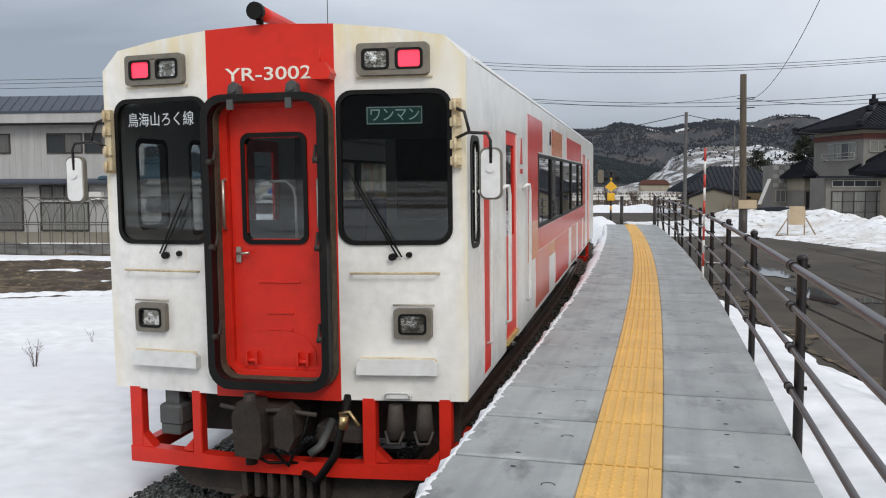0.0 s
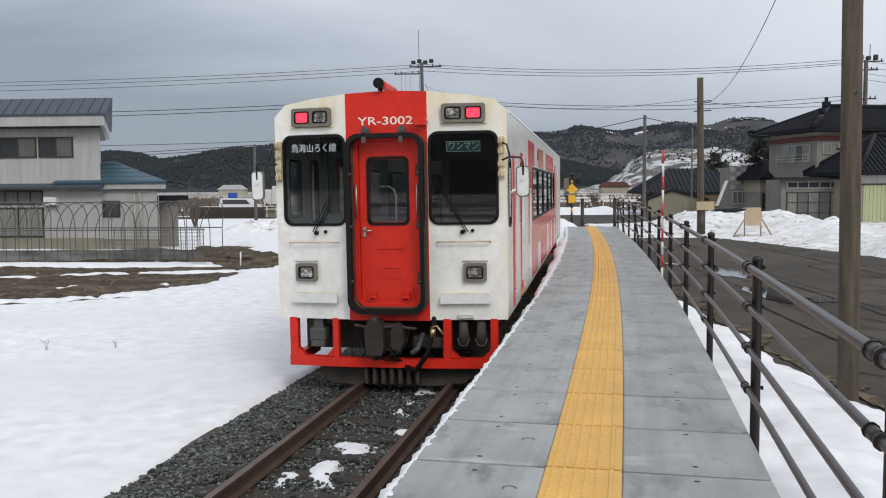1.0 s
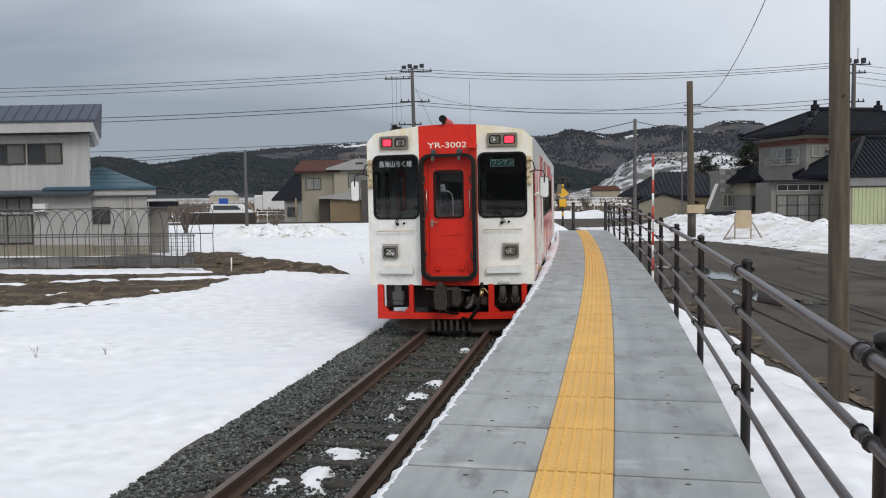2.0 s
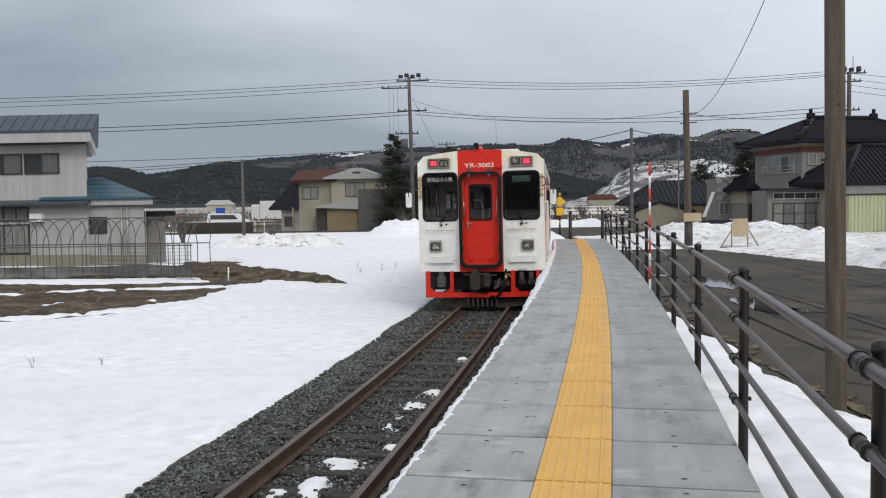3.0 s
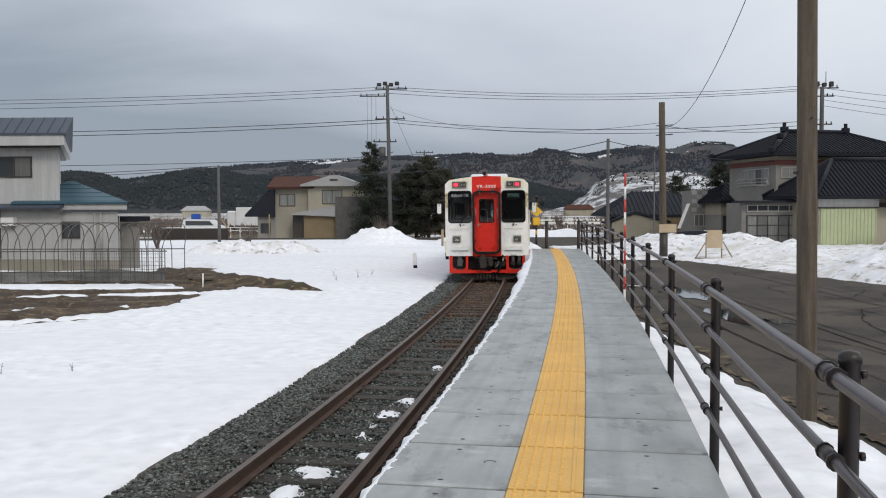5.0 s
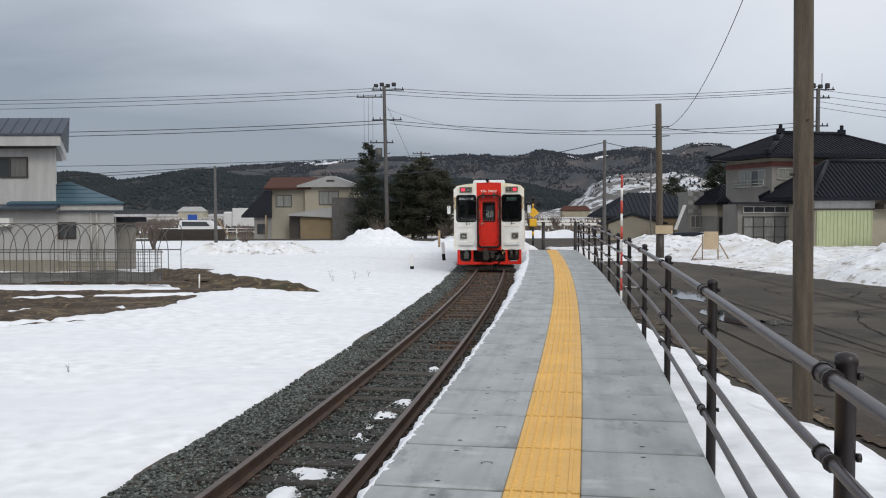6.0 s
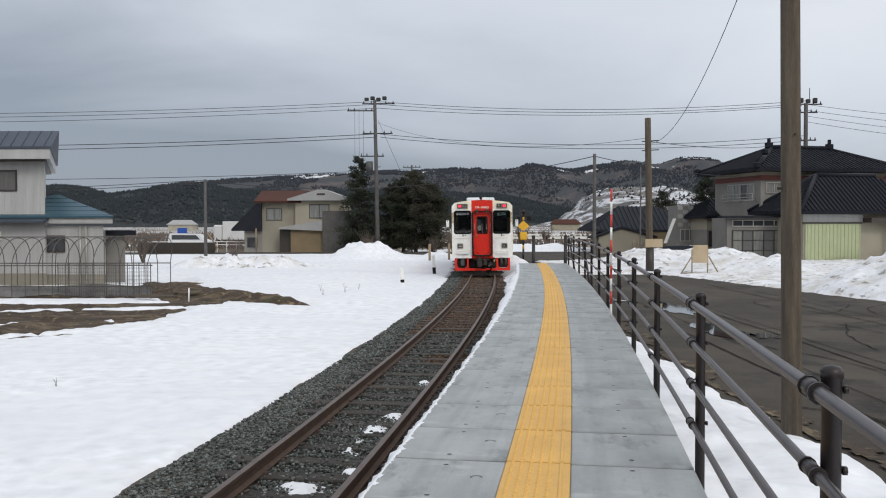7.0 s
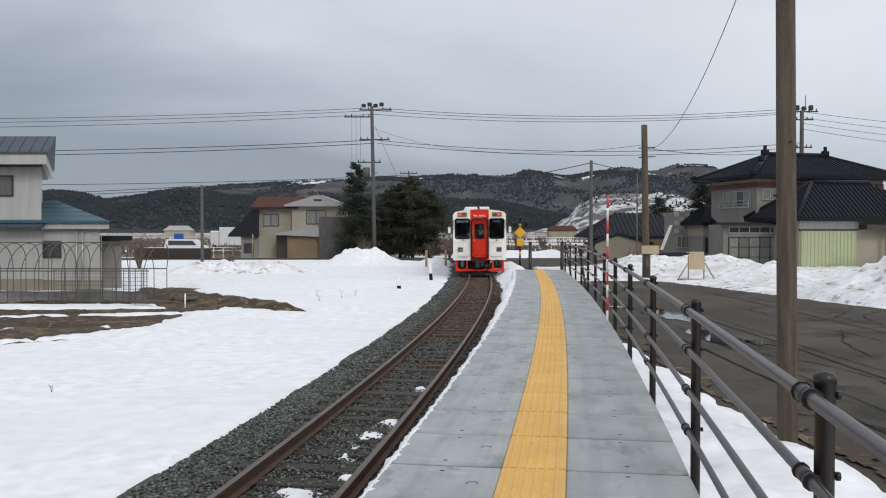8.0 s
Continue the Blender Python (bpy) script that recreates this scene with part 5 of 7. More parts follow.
def build_train():
    train = thing("railcar", label="red and cream single diesel railcar leaving the station", category="train")
    # side walls: left plain, right with window and door openings
    OPEN = {1: [(2.05, 2.85, 0.80, 2.93), (4.75, 13.6, 1.84, 2.78), (0.30, 0.58, 1.98, 2.76), (15.6, 16.4, 0.80, 2.93)],
            -1: [(0.48, 0.92, 2.10, 2.82), (1.36, 1.66, 2.0, 2.84), (2.6, 3.4, 0.80, 2.93), (4.75, 13.6, 1.84, 2.78), (15.6, 16.4, 0.80, 2.93)]}
    for side in (-1, 1):
        bm = bmesh.new()
        ys = sorted({0.15, CAR_L - 0.15, *[v for o in OPEN[side] for v in o[:2]]})
        zs = sorted({1.10, 3.36, *[v for o in OPEN[side] for v in o[2:] if 1.10 < v < 3.36]})
        p, q = sorted((side * (CAR_W - 0.05), side * CAR_W))
        for ya, yb in zip(ys, ys[1:]):
            for za, zb in zip(zs, zs[1:]):
                c, d = (ya + yb) / 2, (za + zb) / 2
                if not any(o[0] < c < o[1] and o[2] < d < o[3] for o in OPEN[side]):
                    box(bm, p, q, ya, yb, za, zb)
            if not any(o[0] < (ya + yb) / 2 < o[1] and o[2] < 1.0 for o in OPEN[side]):
                prism(bm, [(side * 1.39, 0.81), (side * 1.468, 0.81), (side * 1.475, 1.10), (side * 1.40, 1.10)], "y", ya, yb)
        bmesh.ops.remove_doubles(bm, verts=bm.verts[:], dist=0.0005)
        part("side_wall", bm, M["cream"], train, "cream side wall of the car")
    bm = bmesh.new()
    top = [(1.475, 3.36), (1.325, 3.512), (0.95, 3.573), (0.53, 3.618), (0.0, 3.641), (-0.53, 3.618), (-0.95, 3.573), (-1.325, 3.512), (-1.475, 3.36)]
    prism(bm, top + [(x * 0.965, z - 0.05) for x, z in reversed(top)], "y", 0.05, CAR_L - 0.05)
    for v in bm.verts:
        v.co.y += bowed(v.co.x) * (1 if v.co.y < 1 else -1)
    part("roof", bm, M["roof_grey"], train, "pale grey roof")
    bm = bmesh.new()
    prism(bm, [(1.475, 3.362), (1.482, 3.37), (1.475, 3.40), (1.435, 3.41)], "y", 0.5, CAR_L - 0.5)
    part("roof_gutter", bm, M["cream"], train)
    bm = bmesh.new()
    box(bm, -1.37, 1.37, 0.1, CAR_L - 0.1, 1.08, 1.14)
    part("floor_pan", bm, M["interior_floor"], train)
    for y in (1.7, CAR_L - 1.7):
        bm = bmesh.new()
        for a, b in ((-1.38, -0.40), (0.40, 1.38)):
            box(bm, a, b, y - 0.03, y + 0.03, 1.14, 2.1)
            box(bm, a, a + 0.1, y - 0.03, y + 0.03, 2.1, 3.0)
            box(bm, b - 0.1, b, y - 0.03, y + 0.03, 2.1, 3.0)
        box(bm, -1.38, 1.38, y - 0.03, y + 0.03, 3.0, 3.3)
        part("cab_partition", bm, M["interior"], train)
        # black panel added in one partition opening so the end window looks dark
        bm = bmesh.new()
        sg = 1 if y < 5 else -1
        xa, xb = sorted((sg * 0.50, sg * 1.28))
        box(bm, xa, xb, y - 0.02, y + 0.02, 2.1, 3.0)
        part("cab_blind", bm, M["rubber"], train, "black panel added to darken the cab behind the window")
    for y in (0.62, CAR_L - 0.62):
        for a, b in ((-1.3, -0.45), (0.45, 1.3)):
            bm = bmesh.new()
            box(bm, a, b, y - 0.3, y + 0.25, 1.14, 1.95, 0, 0.03)
            part("cab_desk", bm, M["interior"], train)
    k = 0
    for y in span(3.8, 13.6, 7):
        for x in (-0.95, 0.95):
            bm = bmesh.new()
            box(bm, x - 0.40, x + 0.40, y - 0.22, y + 0.22, 1.14, 1.56, 0, 0.04)
            box(bm, x - 0.40, x + 0.40, y + 0.14, y + 0.26, 1.5, 2.2, 0, 0.04)
            part("bench_seat", bm, M["seat_cloth"], train)
    bm = bmesh.new()
    for x in (-0.7, 0.7):
        tube(bm, [(x, 1.8, 2.95), (x, 16.2, 2.95)], 0.015, 6)
    part("hand_pole", bm, M["chrome"], train)
    car_end(train, 0.0, -1)
    car_end(train, CAR_L, 1)
    # painted blocks of the right and left side
    liv = [(3.72, 4.71, 1.95, 3.20, "faded_red"), (3.72, 4.71, 1.50, 1.95, "orange"), (4.71, 5.25, 2.80, 3.20, "faded_red"), (6.50, 8.25, 2.80, 3.18, "orange"), (9.25, 13.1, 2.80, 3.18, "faded_red"),
           (13.65, 14.6, 1.84, 3.0, "faded_red"), (4.71, 14.6, 1.56, 1.83, "faded_red"), (4.45, 6.1, 0.90, 1.55, "pink"), (6.13, 7.07, 1.36, 1.55, "orange"), (7.1, 9.6, 0.90, 1.55, "faded_red"),
           (10.3, 11.6, 0.90, 1.55, "pink"), (12.2, 13.4, 0.90, 1.55, "faded_red"), (13.9, 14.6, 0.90, 1.55, "pink"), (0.84, 1.12, 0.95, 2.86, "car_red")]
    for side in (-1, 1):
        for ya, yb, za, zb, mat in liv:
            if side < 0 and ya < 1.5:
                continue
            bm = bmesh.new()
            p, q = sorted((side * 1.462, side * 1.4785))
            box(bm, p, q, ya, yb, max(za, 1.105), zb)
            if za < 1.1:
                prism(bm, [(side * 1.45, 0.86), (side * 1.4725, 0.86), (side * 1.4785, 1.105), (side * 1.462, 1.105)], "y", ya, yb)
            part("paint_block", bm, M[mat], train)
    for side in (-1, 1):
        # row of side windows
        bm = bmesh.new()
        p, q = sorted((side * 1.44, side * 1.482))
        box(bm, p, q, 4.75, 13.6, 1.84, 1.88), box(bm, p, q, 4.75, 13.6, 2.74, 2.78)
        for y in (4.79, 6.35, 6.5, 8.2, 8.35, 10.2, 10.35, 12.1, 12.25, 13.56):
            box(bm, p, q, y - 0.04, y + 0.04, 1.88, 2.74)
        band = part("window_band", bm, M["rubber"], train, "band of dark side windows")
        for a, b in ((4.83, 6.31), (6.54, 8.16), (8.39, 10.16), (10.39, 12.06), (12.29, 13.52)):
            bm = bmesh.new()
            p2, q2 = sorted((side * 1.455, side * 1.463))
            box(bm, p2, q2, a, b, 1.88, 2.74)
            part("pane", bm, M["pane"], band)
        for a, b in (((2.05, 2.85), (15.6, 16.4)) if side > 0 else ((2.6, 3.4), (15.6, 16.4))):
            bm = bmesh.new()
            p2, q2 = sorted((side * 1.42, side * 1.455))
            c0, c1 = a + 0.14, b - 0.14
            box(bm, p2, q2, a, c0, 0.90, 2.93), box(bm, p2, q2, c1, b, 0.90, 2.93)
            box(bm, p2, q2, c0, c1, 0.90, 1.90), box(bm, p2, q2, c0, c1, 2.80, 2.93)
            door = part("side_door", bm, M["car_red"], train, "red sliding side door")
            bm = bmesh.new()
            p3, q3 = sorted((side * 1.432, side * 1.44))
            box(bm, p3, q3, c0, c1, 1.90, 2.80)
            part("pane", bm, M["pane"], door)
            bm = bmesh.new()
            p3, q3 = sorted((side * 1.40, side * 1.485))
            box(bm, p3, q3, a, b, 0.855, 0.90)
            part("step_edge", bm, M["step_yellow"], door, "worn yellow step edge")
        for ya, yb in ((0.30, 0.90), (1.40, 1.98), (2.95, 3.55)):
            if side < 0:
                continue
            bm = bmesh.new()
            tube(bm, [(side * 1.475, yb, 1.10), (side * 1.52, yb, 1.12), (side * 1.52, yb, 2.32), (side * 1.52, yb - 0.06, 2.40), (side * 1.52, ya + 0.3, 2.40), (side * 1.475, ya + 0.28, 2.36)], 0.017, 8)
            part("grab_rail", bm, M["cream"], train, "tall cream grab rail")
        if side < 0:
            for ya, yb, za, zb in ((0.48, 0.92, 2.10, 2.82), (1.36, 1.66, 2.0, 2.84)):
                bm = bmesh.new()
                ring(bm, rounded(ya - 0.03, yb + 0.03, za - 0.03, zb + 0.03, 0.08), rounded(ya + 0.01, yb - 0.01, za + 0.01, zb - 0.01, 0.07), "x", -1.484, -1.42)
                cw = part("cab_window", bm, M["rubber"], train)
                bm = bmesh.new()
                box(bm, -1.455, -1.449, ya, yb, za, zb)
                part("pane", bm, M["clear_pane"], cw)
        if side > 0:
            bm = bmesh.new()
            ring(bm, rounded(0.26, 0.62, 1.94, 2.80, 0.10), rounded(0.30, 0.58, 1.98, 2.76, 0.08), "x", 1.46, 1.484)
            cw = part("cab_window", bm, M["rubber"], train)
            bm = bmesh.new()
            box(bm, 1.455, 1.436, 0.29, 0.59, 1.97, 2.77)
            part("pane", bm, M["pane"], cw)
            bm = bmesh.new()
            prism(bm, [(3.05, 2.62), (3.25, 2.62), (3.18, 2.9), (3.13, 2.9)], "x", 1.46, 1.479)
            box(bm, 1.46, 1.479, 3.05, 3.25, 2.52, 2.57)
            part("emblem", bm, M["faded_red"], train, "small red emblem")
            bm = bmesh.new()
            box(bm, 1.475, 1.49, 6.2, 6.32, 2.93, 3.13, 0, 0.01)
            part("door_lamp", bm, M["rubber"], train)
    # roof gear
    bm = bmesh.new()
    tube(bm, [(-0.06, -0.05, 3.725), (-0.05, 0.10, 3.72), (0.0, 0.5, 3.69)], 0.06, 12, 0.045)
    horn = part("roof_horn", bm, M["car_red"], train, "red horn tube on the roof edge")
    bm = bmesh.new()
    tube(bm, [(-0.063, -0.10, 3.725), (-0.06, -0.045, 3.725)], 0.066, 12)
    tube(bm, [(-0.055, -0.02, 3.64), (-0.055, -0.02, 3.70)], 0.03, 8)
    part("horn_mouth", bm, M["rubber"], horn)
    bm = bmesh.new()
    tube(bm, [(0.38, 0.25, 3.62), (0.38, 0.25, 4.4)], 0.003, 5)
    part("aerial", bm, M["dark_metal"], train)
    for y in (4.5, 10.5):
        bm = bmesh.new()
        box(bm, -0.75, 0.75, y, y + 2.7, 3.67, 3.90, 0, 0.06)
        part("roof_unit", bm, M["roof_grey"], train, "low grey roof unit")
    # underframe
    bm = bmesh.new()
    box(bm, -1.1, 1.1, 0.7, CAR_L - 0.7, 0.80, 1.08)
    for a, b, w in ((5.6, 7.4, 1.2), (8.2, 10.4, 1.15), (11.0, 12.4, 1.2)):
        box(bm, -w, w, a, b, 0.32, 0.82, 0, 0.05)
    for y in (5.0, 5.35):
        tube(bm, [(1.25, y, 0.62), (-1.25, y, 0.62)], 0.15, 12)
    part("underframe", bm, M["under"], train, "black underframe with tanks and engine")
    for yc in (2.6, CAR_L - 2.6):
        bm = bmesh.new()
        for sx in (-0.78, 0.78):
            box(bm, sx - 0.06, sx + 0.06, yc - 1.35, yc + 1.35, 0.40, 0.58, 0, 0.03)
            for dy in (-0.95, 0.95):
                box(bm, sx - 0.09, sx + 0.09, yc + dy - 0.14, yc + dy + 0.14, 0.30, 0.58, 0, 0.03)
        box(bm, -0.75, 0.75, yc - 0.2, yc + 0.2, 0.45, 0.75)
        part("bogie", bm, M["under"], train, "black bogie frame")
        for dy in (-0.95, 0.95):
            bm = bmesh.new()
            for sx in (-1, 1):
                tube(bm, [(sx * 0.50, 0, 0), (sx * 0.63, 0, 0)], 0.43, 24)
                tube(bm, [(sx * 0.47, 0, 0), (sx * 0.50, 0, 0)], 0.455, 24)
                for k in range(5):
                    a = 2 * math.pi * k / 5
                    tube(bm, [(sx * 0.625, 0.25 * math.cos(a), 0.25 * math.sin(a)), (sx * 0.64, 0.25 * math.cos(a), 0.25 * math.sin(a))], 0.05, 6)
            tube(bm, [(-0.7, 0, 0), (0.7, 0, 0)], 0.07, 10)
            ob = part("wheelset", bm, M["rusty"], train, "steel wheelset")
            ob.matrix_basis = Matrix.Translation((0, yc + dy, 0.43))
            WHEELS.append((ob, yc + dy))
    return train


M["roof_grey"] = material("roof_paint", (0.62, 0.64, 0.66), (0.72, 0.73, 0.74), 1.5, 30, 0.5)
WHEELS = []
train = build_train()


# ---- houses ----
M["white_siding"] = material("white_siding", (0.46, 0.46, 0.455), (0.35, 0.35, 0.345), 1.2, 20, 0.6, 0, 0.1, 0.004, stretch=(3, 3, 0.4))
M["grey_wall"] = material("grey_render", (0.25, 0.24, 0.222), (0.175, 0.168, 0.155), 0.8, 30, 0.85, 0, 0.15, 0.006)
M["beige_wall"] = material("beige_render", (0.31, 0.285, 0.225), (0.21, 0.19, 0.15), 0.5, 25, 0.85, 0, 0.1, 0.006)
M["cream_wall"] = material("cream_render", (0.38, 0.35, 0.275), (0.28, 0.258, 0.20), 0.6, 25, 0.85, 0, 0.1, 0.006)
M["ochre_wall"] = material("ochre_boards", (0.22, 0.165, 0.095), (0.15, 0.115, 0.07), 0.8, 25, 0.85)
M["steel_roof"] = material("blue_grey_roof", (0.062, 0.078, 0.108), (0.046, 0.058, 0.08), 0.8, 25, 0.5, 0.15, 0.1, 0.006)
M["teal_roof"] = material("teal_roof", (0.05, 0.115, 0.155), (0.035, 0.085, 0.115), 1.0, 25, 0.42, 0.3, 0.1, 0.006)
M["black_tile"] = material("black_roof_tile", (0.008, 0.0095, 0.015), (0.014, 0.016, 0.022), 2.0, 30, 0.5, 0.0, 0.2, 0.01, spec=0.12)
M["brown_roof"] = material("rust_brown_roof", (0.085, 0.032, 0.022), (0.055, 0.025, 0.019), 0.8, 25, 0.7, spec=0.15)
M["dark_roof"] = material("slate_grey_roof", (0.024, 0.027, 0.035), (0.017, 0.019, 0.025), 0.8, 25, 0.6, spec=0.1)
M["pale_roof"] = material("pale_grey_roof", (0.36, 0.36, 0.36), (0.28, 0.28, 0.28), 0.8, 25, 0.6)
M["dark_frame"] = material("dark_window_frame", (0.045, 0.036, 0.03), (0.03, 0.025, 0.02), 5, 40, 0.5)
M["steel_frame"] = material("aluminium_frame", (0.45, 0.44, 0.41), (0.38, 0.37, 0.35), 5, 40, 0.45, 0.4)
M["house_glass"] = glass("house_window", (0.05, 0.055, 0.06), 0.05)
M["curtain_glass"] = material("curtained_window", (0.30, 0.31, 0.29), (0.10, 0.105, 0.10), 3, 20, 0.15, 0, 0.0, stretch=(8, 8, 0.3))
M["curtain_dark"] = material("dim_curtained_window", (0.17, 0.17, 0.165), (0.10, 0.10, 0.10), 3, 20, 0.12, 0, 0.0, stretch=(8, 8, 0.3))
M["footing"] = material("footing", (0.27, 0.25, 0.20), (0.20, 0.185, 0.15), 2, 30, 0.9)
M["green_panel"] = material("pale_green_shutter", (0.40, 0.44, 0.27), (0.33, 0.365, 0.215), 2, 20, 0.5, 0, 0.1, 0.004)
M["red_trim"] = material("maroon_trim", (0.17, 0.05, 0.04), (0.12, 0.04, 0.03), 2, 30, 0.6)
M["timber"] = material("timber", (0.36, 0.27, 0.17), (0.24, 0.18, 0.115), 3, 30, 0.8, 0, 0.3, 0.005, stretch=(1, 1, 0.2))
M["ply"] = material("plywood", (0.50, 0.40, 0.27), (0.40, 0.31, 0.20), 2, 30, 0.75)
M["sheet"] = material("grey_plastic_sheet", (0.24, 0.24, 0.235), (0.12, 0.12, 0.115), 1.5, 14, 0.5, 0, 0.6, 0.05)
M["pipe_grey"] = material("thin_grey_pipe", (0.13, 0.125, 0.12), (0.08, 0.075, 0.07), 4, 40, 0.6, 0.3)
M["yellow_sign"] = material("yellow_sign", (0.75, 0.42, 0.02), (0.66, 0.36, 0.02), 4, 40, 0.5)
M["blue_sign"] = material("blue_sign", (0.02, 0.09, 0.42), (0.02, 0.08, 0.36), 4, 40, 0.4)
M["vehicle_white"] = material("white_lorry_paint", (0.70, 0.71, 0.72), (0.6, 0.6, 0.6), 1, 30, 0.4)


def block(parent, name, mat, x0, x1, y0, y1, z0, z1, label=""):
    bm = bmesh.new()
    box(bm, x0, x1, y0, y1, z0, z1)
    return part(name, bm, mat, parent, label)


def hip_roof(parent, name, mat, x0, x1, y0, y1, z, rise, ridge, over=0.6, thick=0.18, ribs=0.0, label="", gable=False):
    """Hip roof over a rectangle with its ridge along x; ridge is the ridge's inset from each end. ribs: spacing of its tile rolls."""
    bm = bmesh.new()
    a, b, c, d = x0 - over, x1 + over, y0 - over, y1 + over
    ym = (c + d) / 2
    ra, rb = a + ridge, b - ridge
    lo = [bm.verts.new(p) for p in ((a, c, z), (b, c, z), (b, d, z), (a, d, z))]
    ev = [bm.verts.new(p) for p in ((a, c, z + thick), (b, c, z + thick), (b, d, z + thick), (a, d, z + thick))]
    rg = [bm.verts.new((ra, ym, z + rise)), bm.verts.new((rb, ym, z + rise))]
    bm.faces.new(lo[::-1])
    for i in range(4):
        j = (i + 1) % 4
        bm.faces.new((lo[i], lo[j], ev[j], ev[i]))
    bm.faces.new((ev[0], ev[1], rg[1], rg[0])), bm.faces.new((ev[2], ev[3], rg[0], rg[1]))
    bm.faces.new((ev[1], ev[2], rg[1])), bm.faces.new((ev[3], ev[0], rg[0]))
    bmesh.ops.recalc_face_normals(bm, faces=bm.faces[:])
    roof = part(name, bm, mat, parent, label)
    if ribs:
        bm = bmesh.new()
        h = rise - thick
        n = int((b - a) / ribs)
        for k in range(1, n):
            x = a + k * ribs
            for sg, ye in ((1, c), (-1, d)):
                t = 1.0
                if x < ra:
                    t = (x - a) / max(0.01, ridge)
                elif x > rb:
                    t = (b - x) / max(0.01, ridge)
                tube(bm, [(x, ye, z + thick + 0.015), (x, ye + (ym - ye) * t, z + thick + h * t + 0.015)], ribs * 0.2, 5, cap=False)
        if ridge > 0.3:
            m = int((d - c) / ribs)
            for k in range(1, m):
                y = c + k * ribs
                t = 1 - abs(y - ym) / (ym - c)
                for xe, xr in ((a, ra), (b, rb)):
                    tube(bm, [(xe, y, z + thick + 0.015), (xe + (xr - xe) * t, y, z + thick + h * t + 0.015)], ribs * 0.2, 5, cap=False)
        part("roof_tiling", bm, mat, roof)["kind"] = "stuff"
    return roof


def ridge_caps(parent, mat, pts, r=0.14):
    bm = bmesh.new()
    tube(bm, pts, r, 8)
    return part("ridge_cap", bm, mat, parent)


def window(parent, x0, x1, y, z0, z1, panes=2, frame="dark_frame", pane="house_glass", bars=0, t=0.06, axis="y", sg=-1, name="window"):
    """A window on a wall whose face lies at y (or x) and looks along sg."""
    bm = bmesh.new()
    f0, f1 = sorted((y, y + sg * t))

    def bar(a, b, c, d):
        if axis == "y":
            box(bm, a, b, f0, f1, c, d)
        else:
            box(bm, f0, f1, a, b, c, d)
    w = 0.06
    bar(x0, x1, z0, z0 + w), bar(x0, x1, z1 - w, z1), bar(x0, x0 + w, z0 + w, z1 - w), bar(x1 - w, x1, z0 + w, z1 - w)
    for k in range(1, panes):
        x = x0 + (x1 - x0) * k / panes
        bar(x - w * 0.4, x + w * 0.4, z0 + w, z1 - w)
    for k in range(1, bars + 1):
        z = z0 + (z1 - z0) * k / (bars + 1)
        bar(x0 + w, x1 - w, z - 0.015, z + 0.015)
    win = part(name, bm, M[frame], parent)
    g0, g1 = sorted((y + sg * 0.004, y + sg * 0.025))
    for k in range(panes):
        bm = bmesh.new()
        a, b = x0 + w * 0.5 + (x1 - x0 - w) * k / panes, x0 + w * 0.5 + (x1 - x0 - w) * (k + 1) / panes
        if axis == "y":
            box(bm, a, b, g0, g1, z0 + w * 0.5, z1 - w * 0.5)
        else:
            box(bm, g0, g1, a, b, z0 + w * 0.5, z1 - w * 0.5)
        p = pane if isinstance(pane, str) else pane[k % len(pane)]
        part("pane", bm, M[p], win)
    return win


G = GROUND


def battens(parent, mat, xs, y, z0, z1, w=0.012, t=0.012):
    """Upright ribs on a wall that looks along -y, each a piece of its own on one mesh."""
    bm = bmesh.new()
    box(bm, -w, w, -t, 0, z0, z1)
    first = part("rib", bm, mat, parent)
    first.location = (xs[0], y, 0)
    for x in xs[1:]:
        ob = new("rib", first.data)
        ob.parent, ob.location = parent, (x, y, 0)


def skew(top, y0, k):
    """The house's flank runs back askew: shifts what lies behind y0 to the left."""
    for ob in top.children_recursive:
        done = set()
        if ob.type == "MESH" and ob.data.name not in done and ob.data.users == 1:
            for v in ob.data.vertices:
                v.co.x -= k * max(0.0, v.co.y - y0)




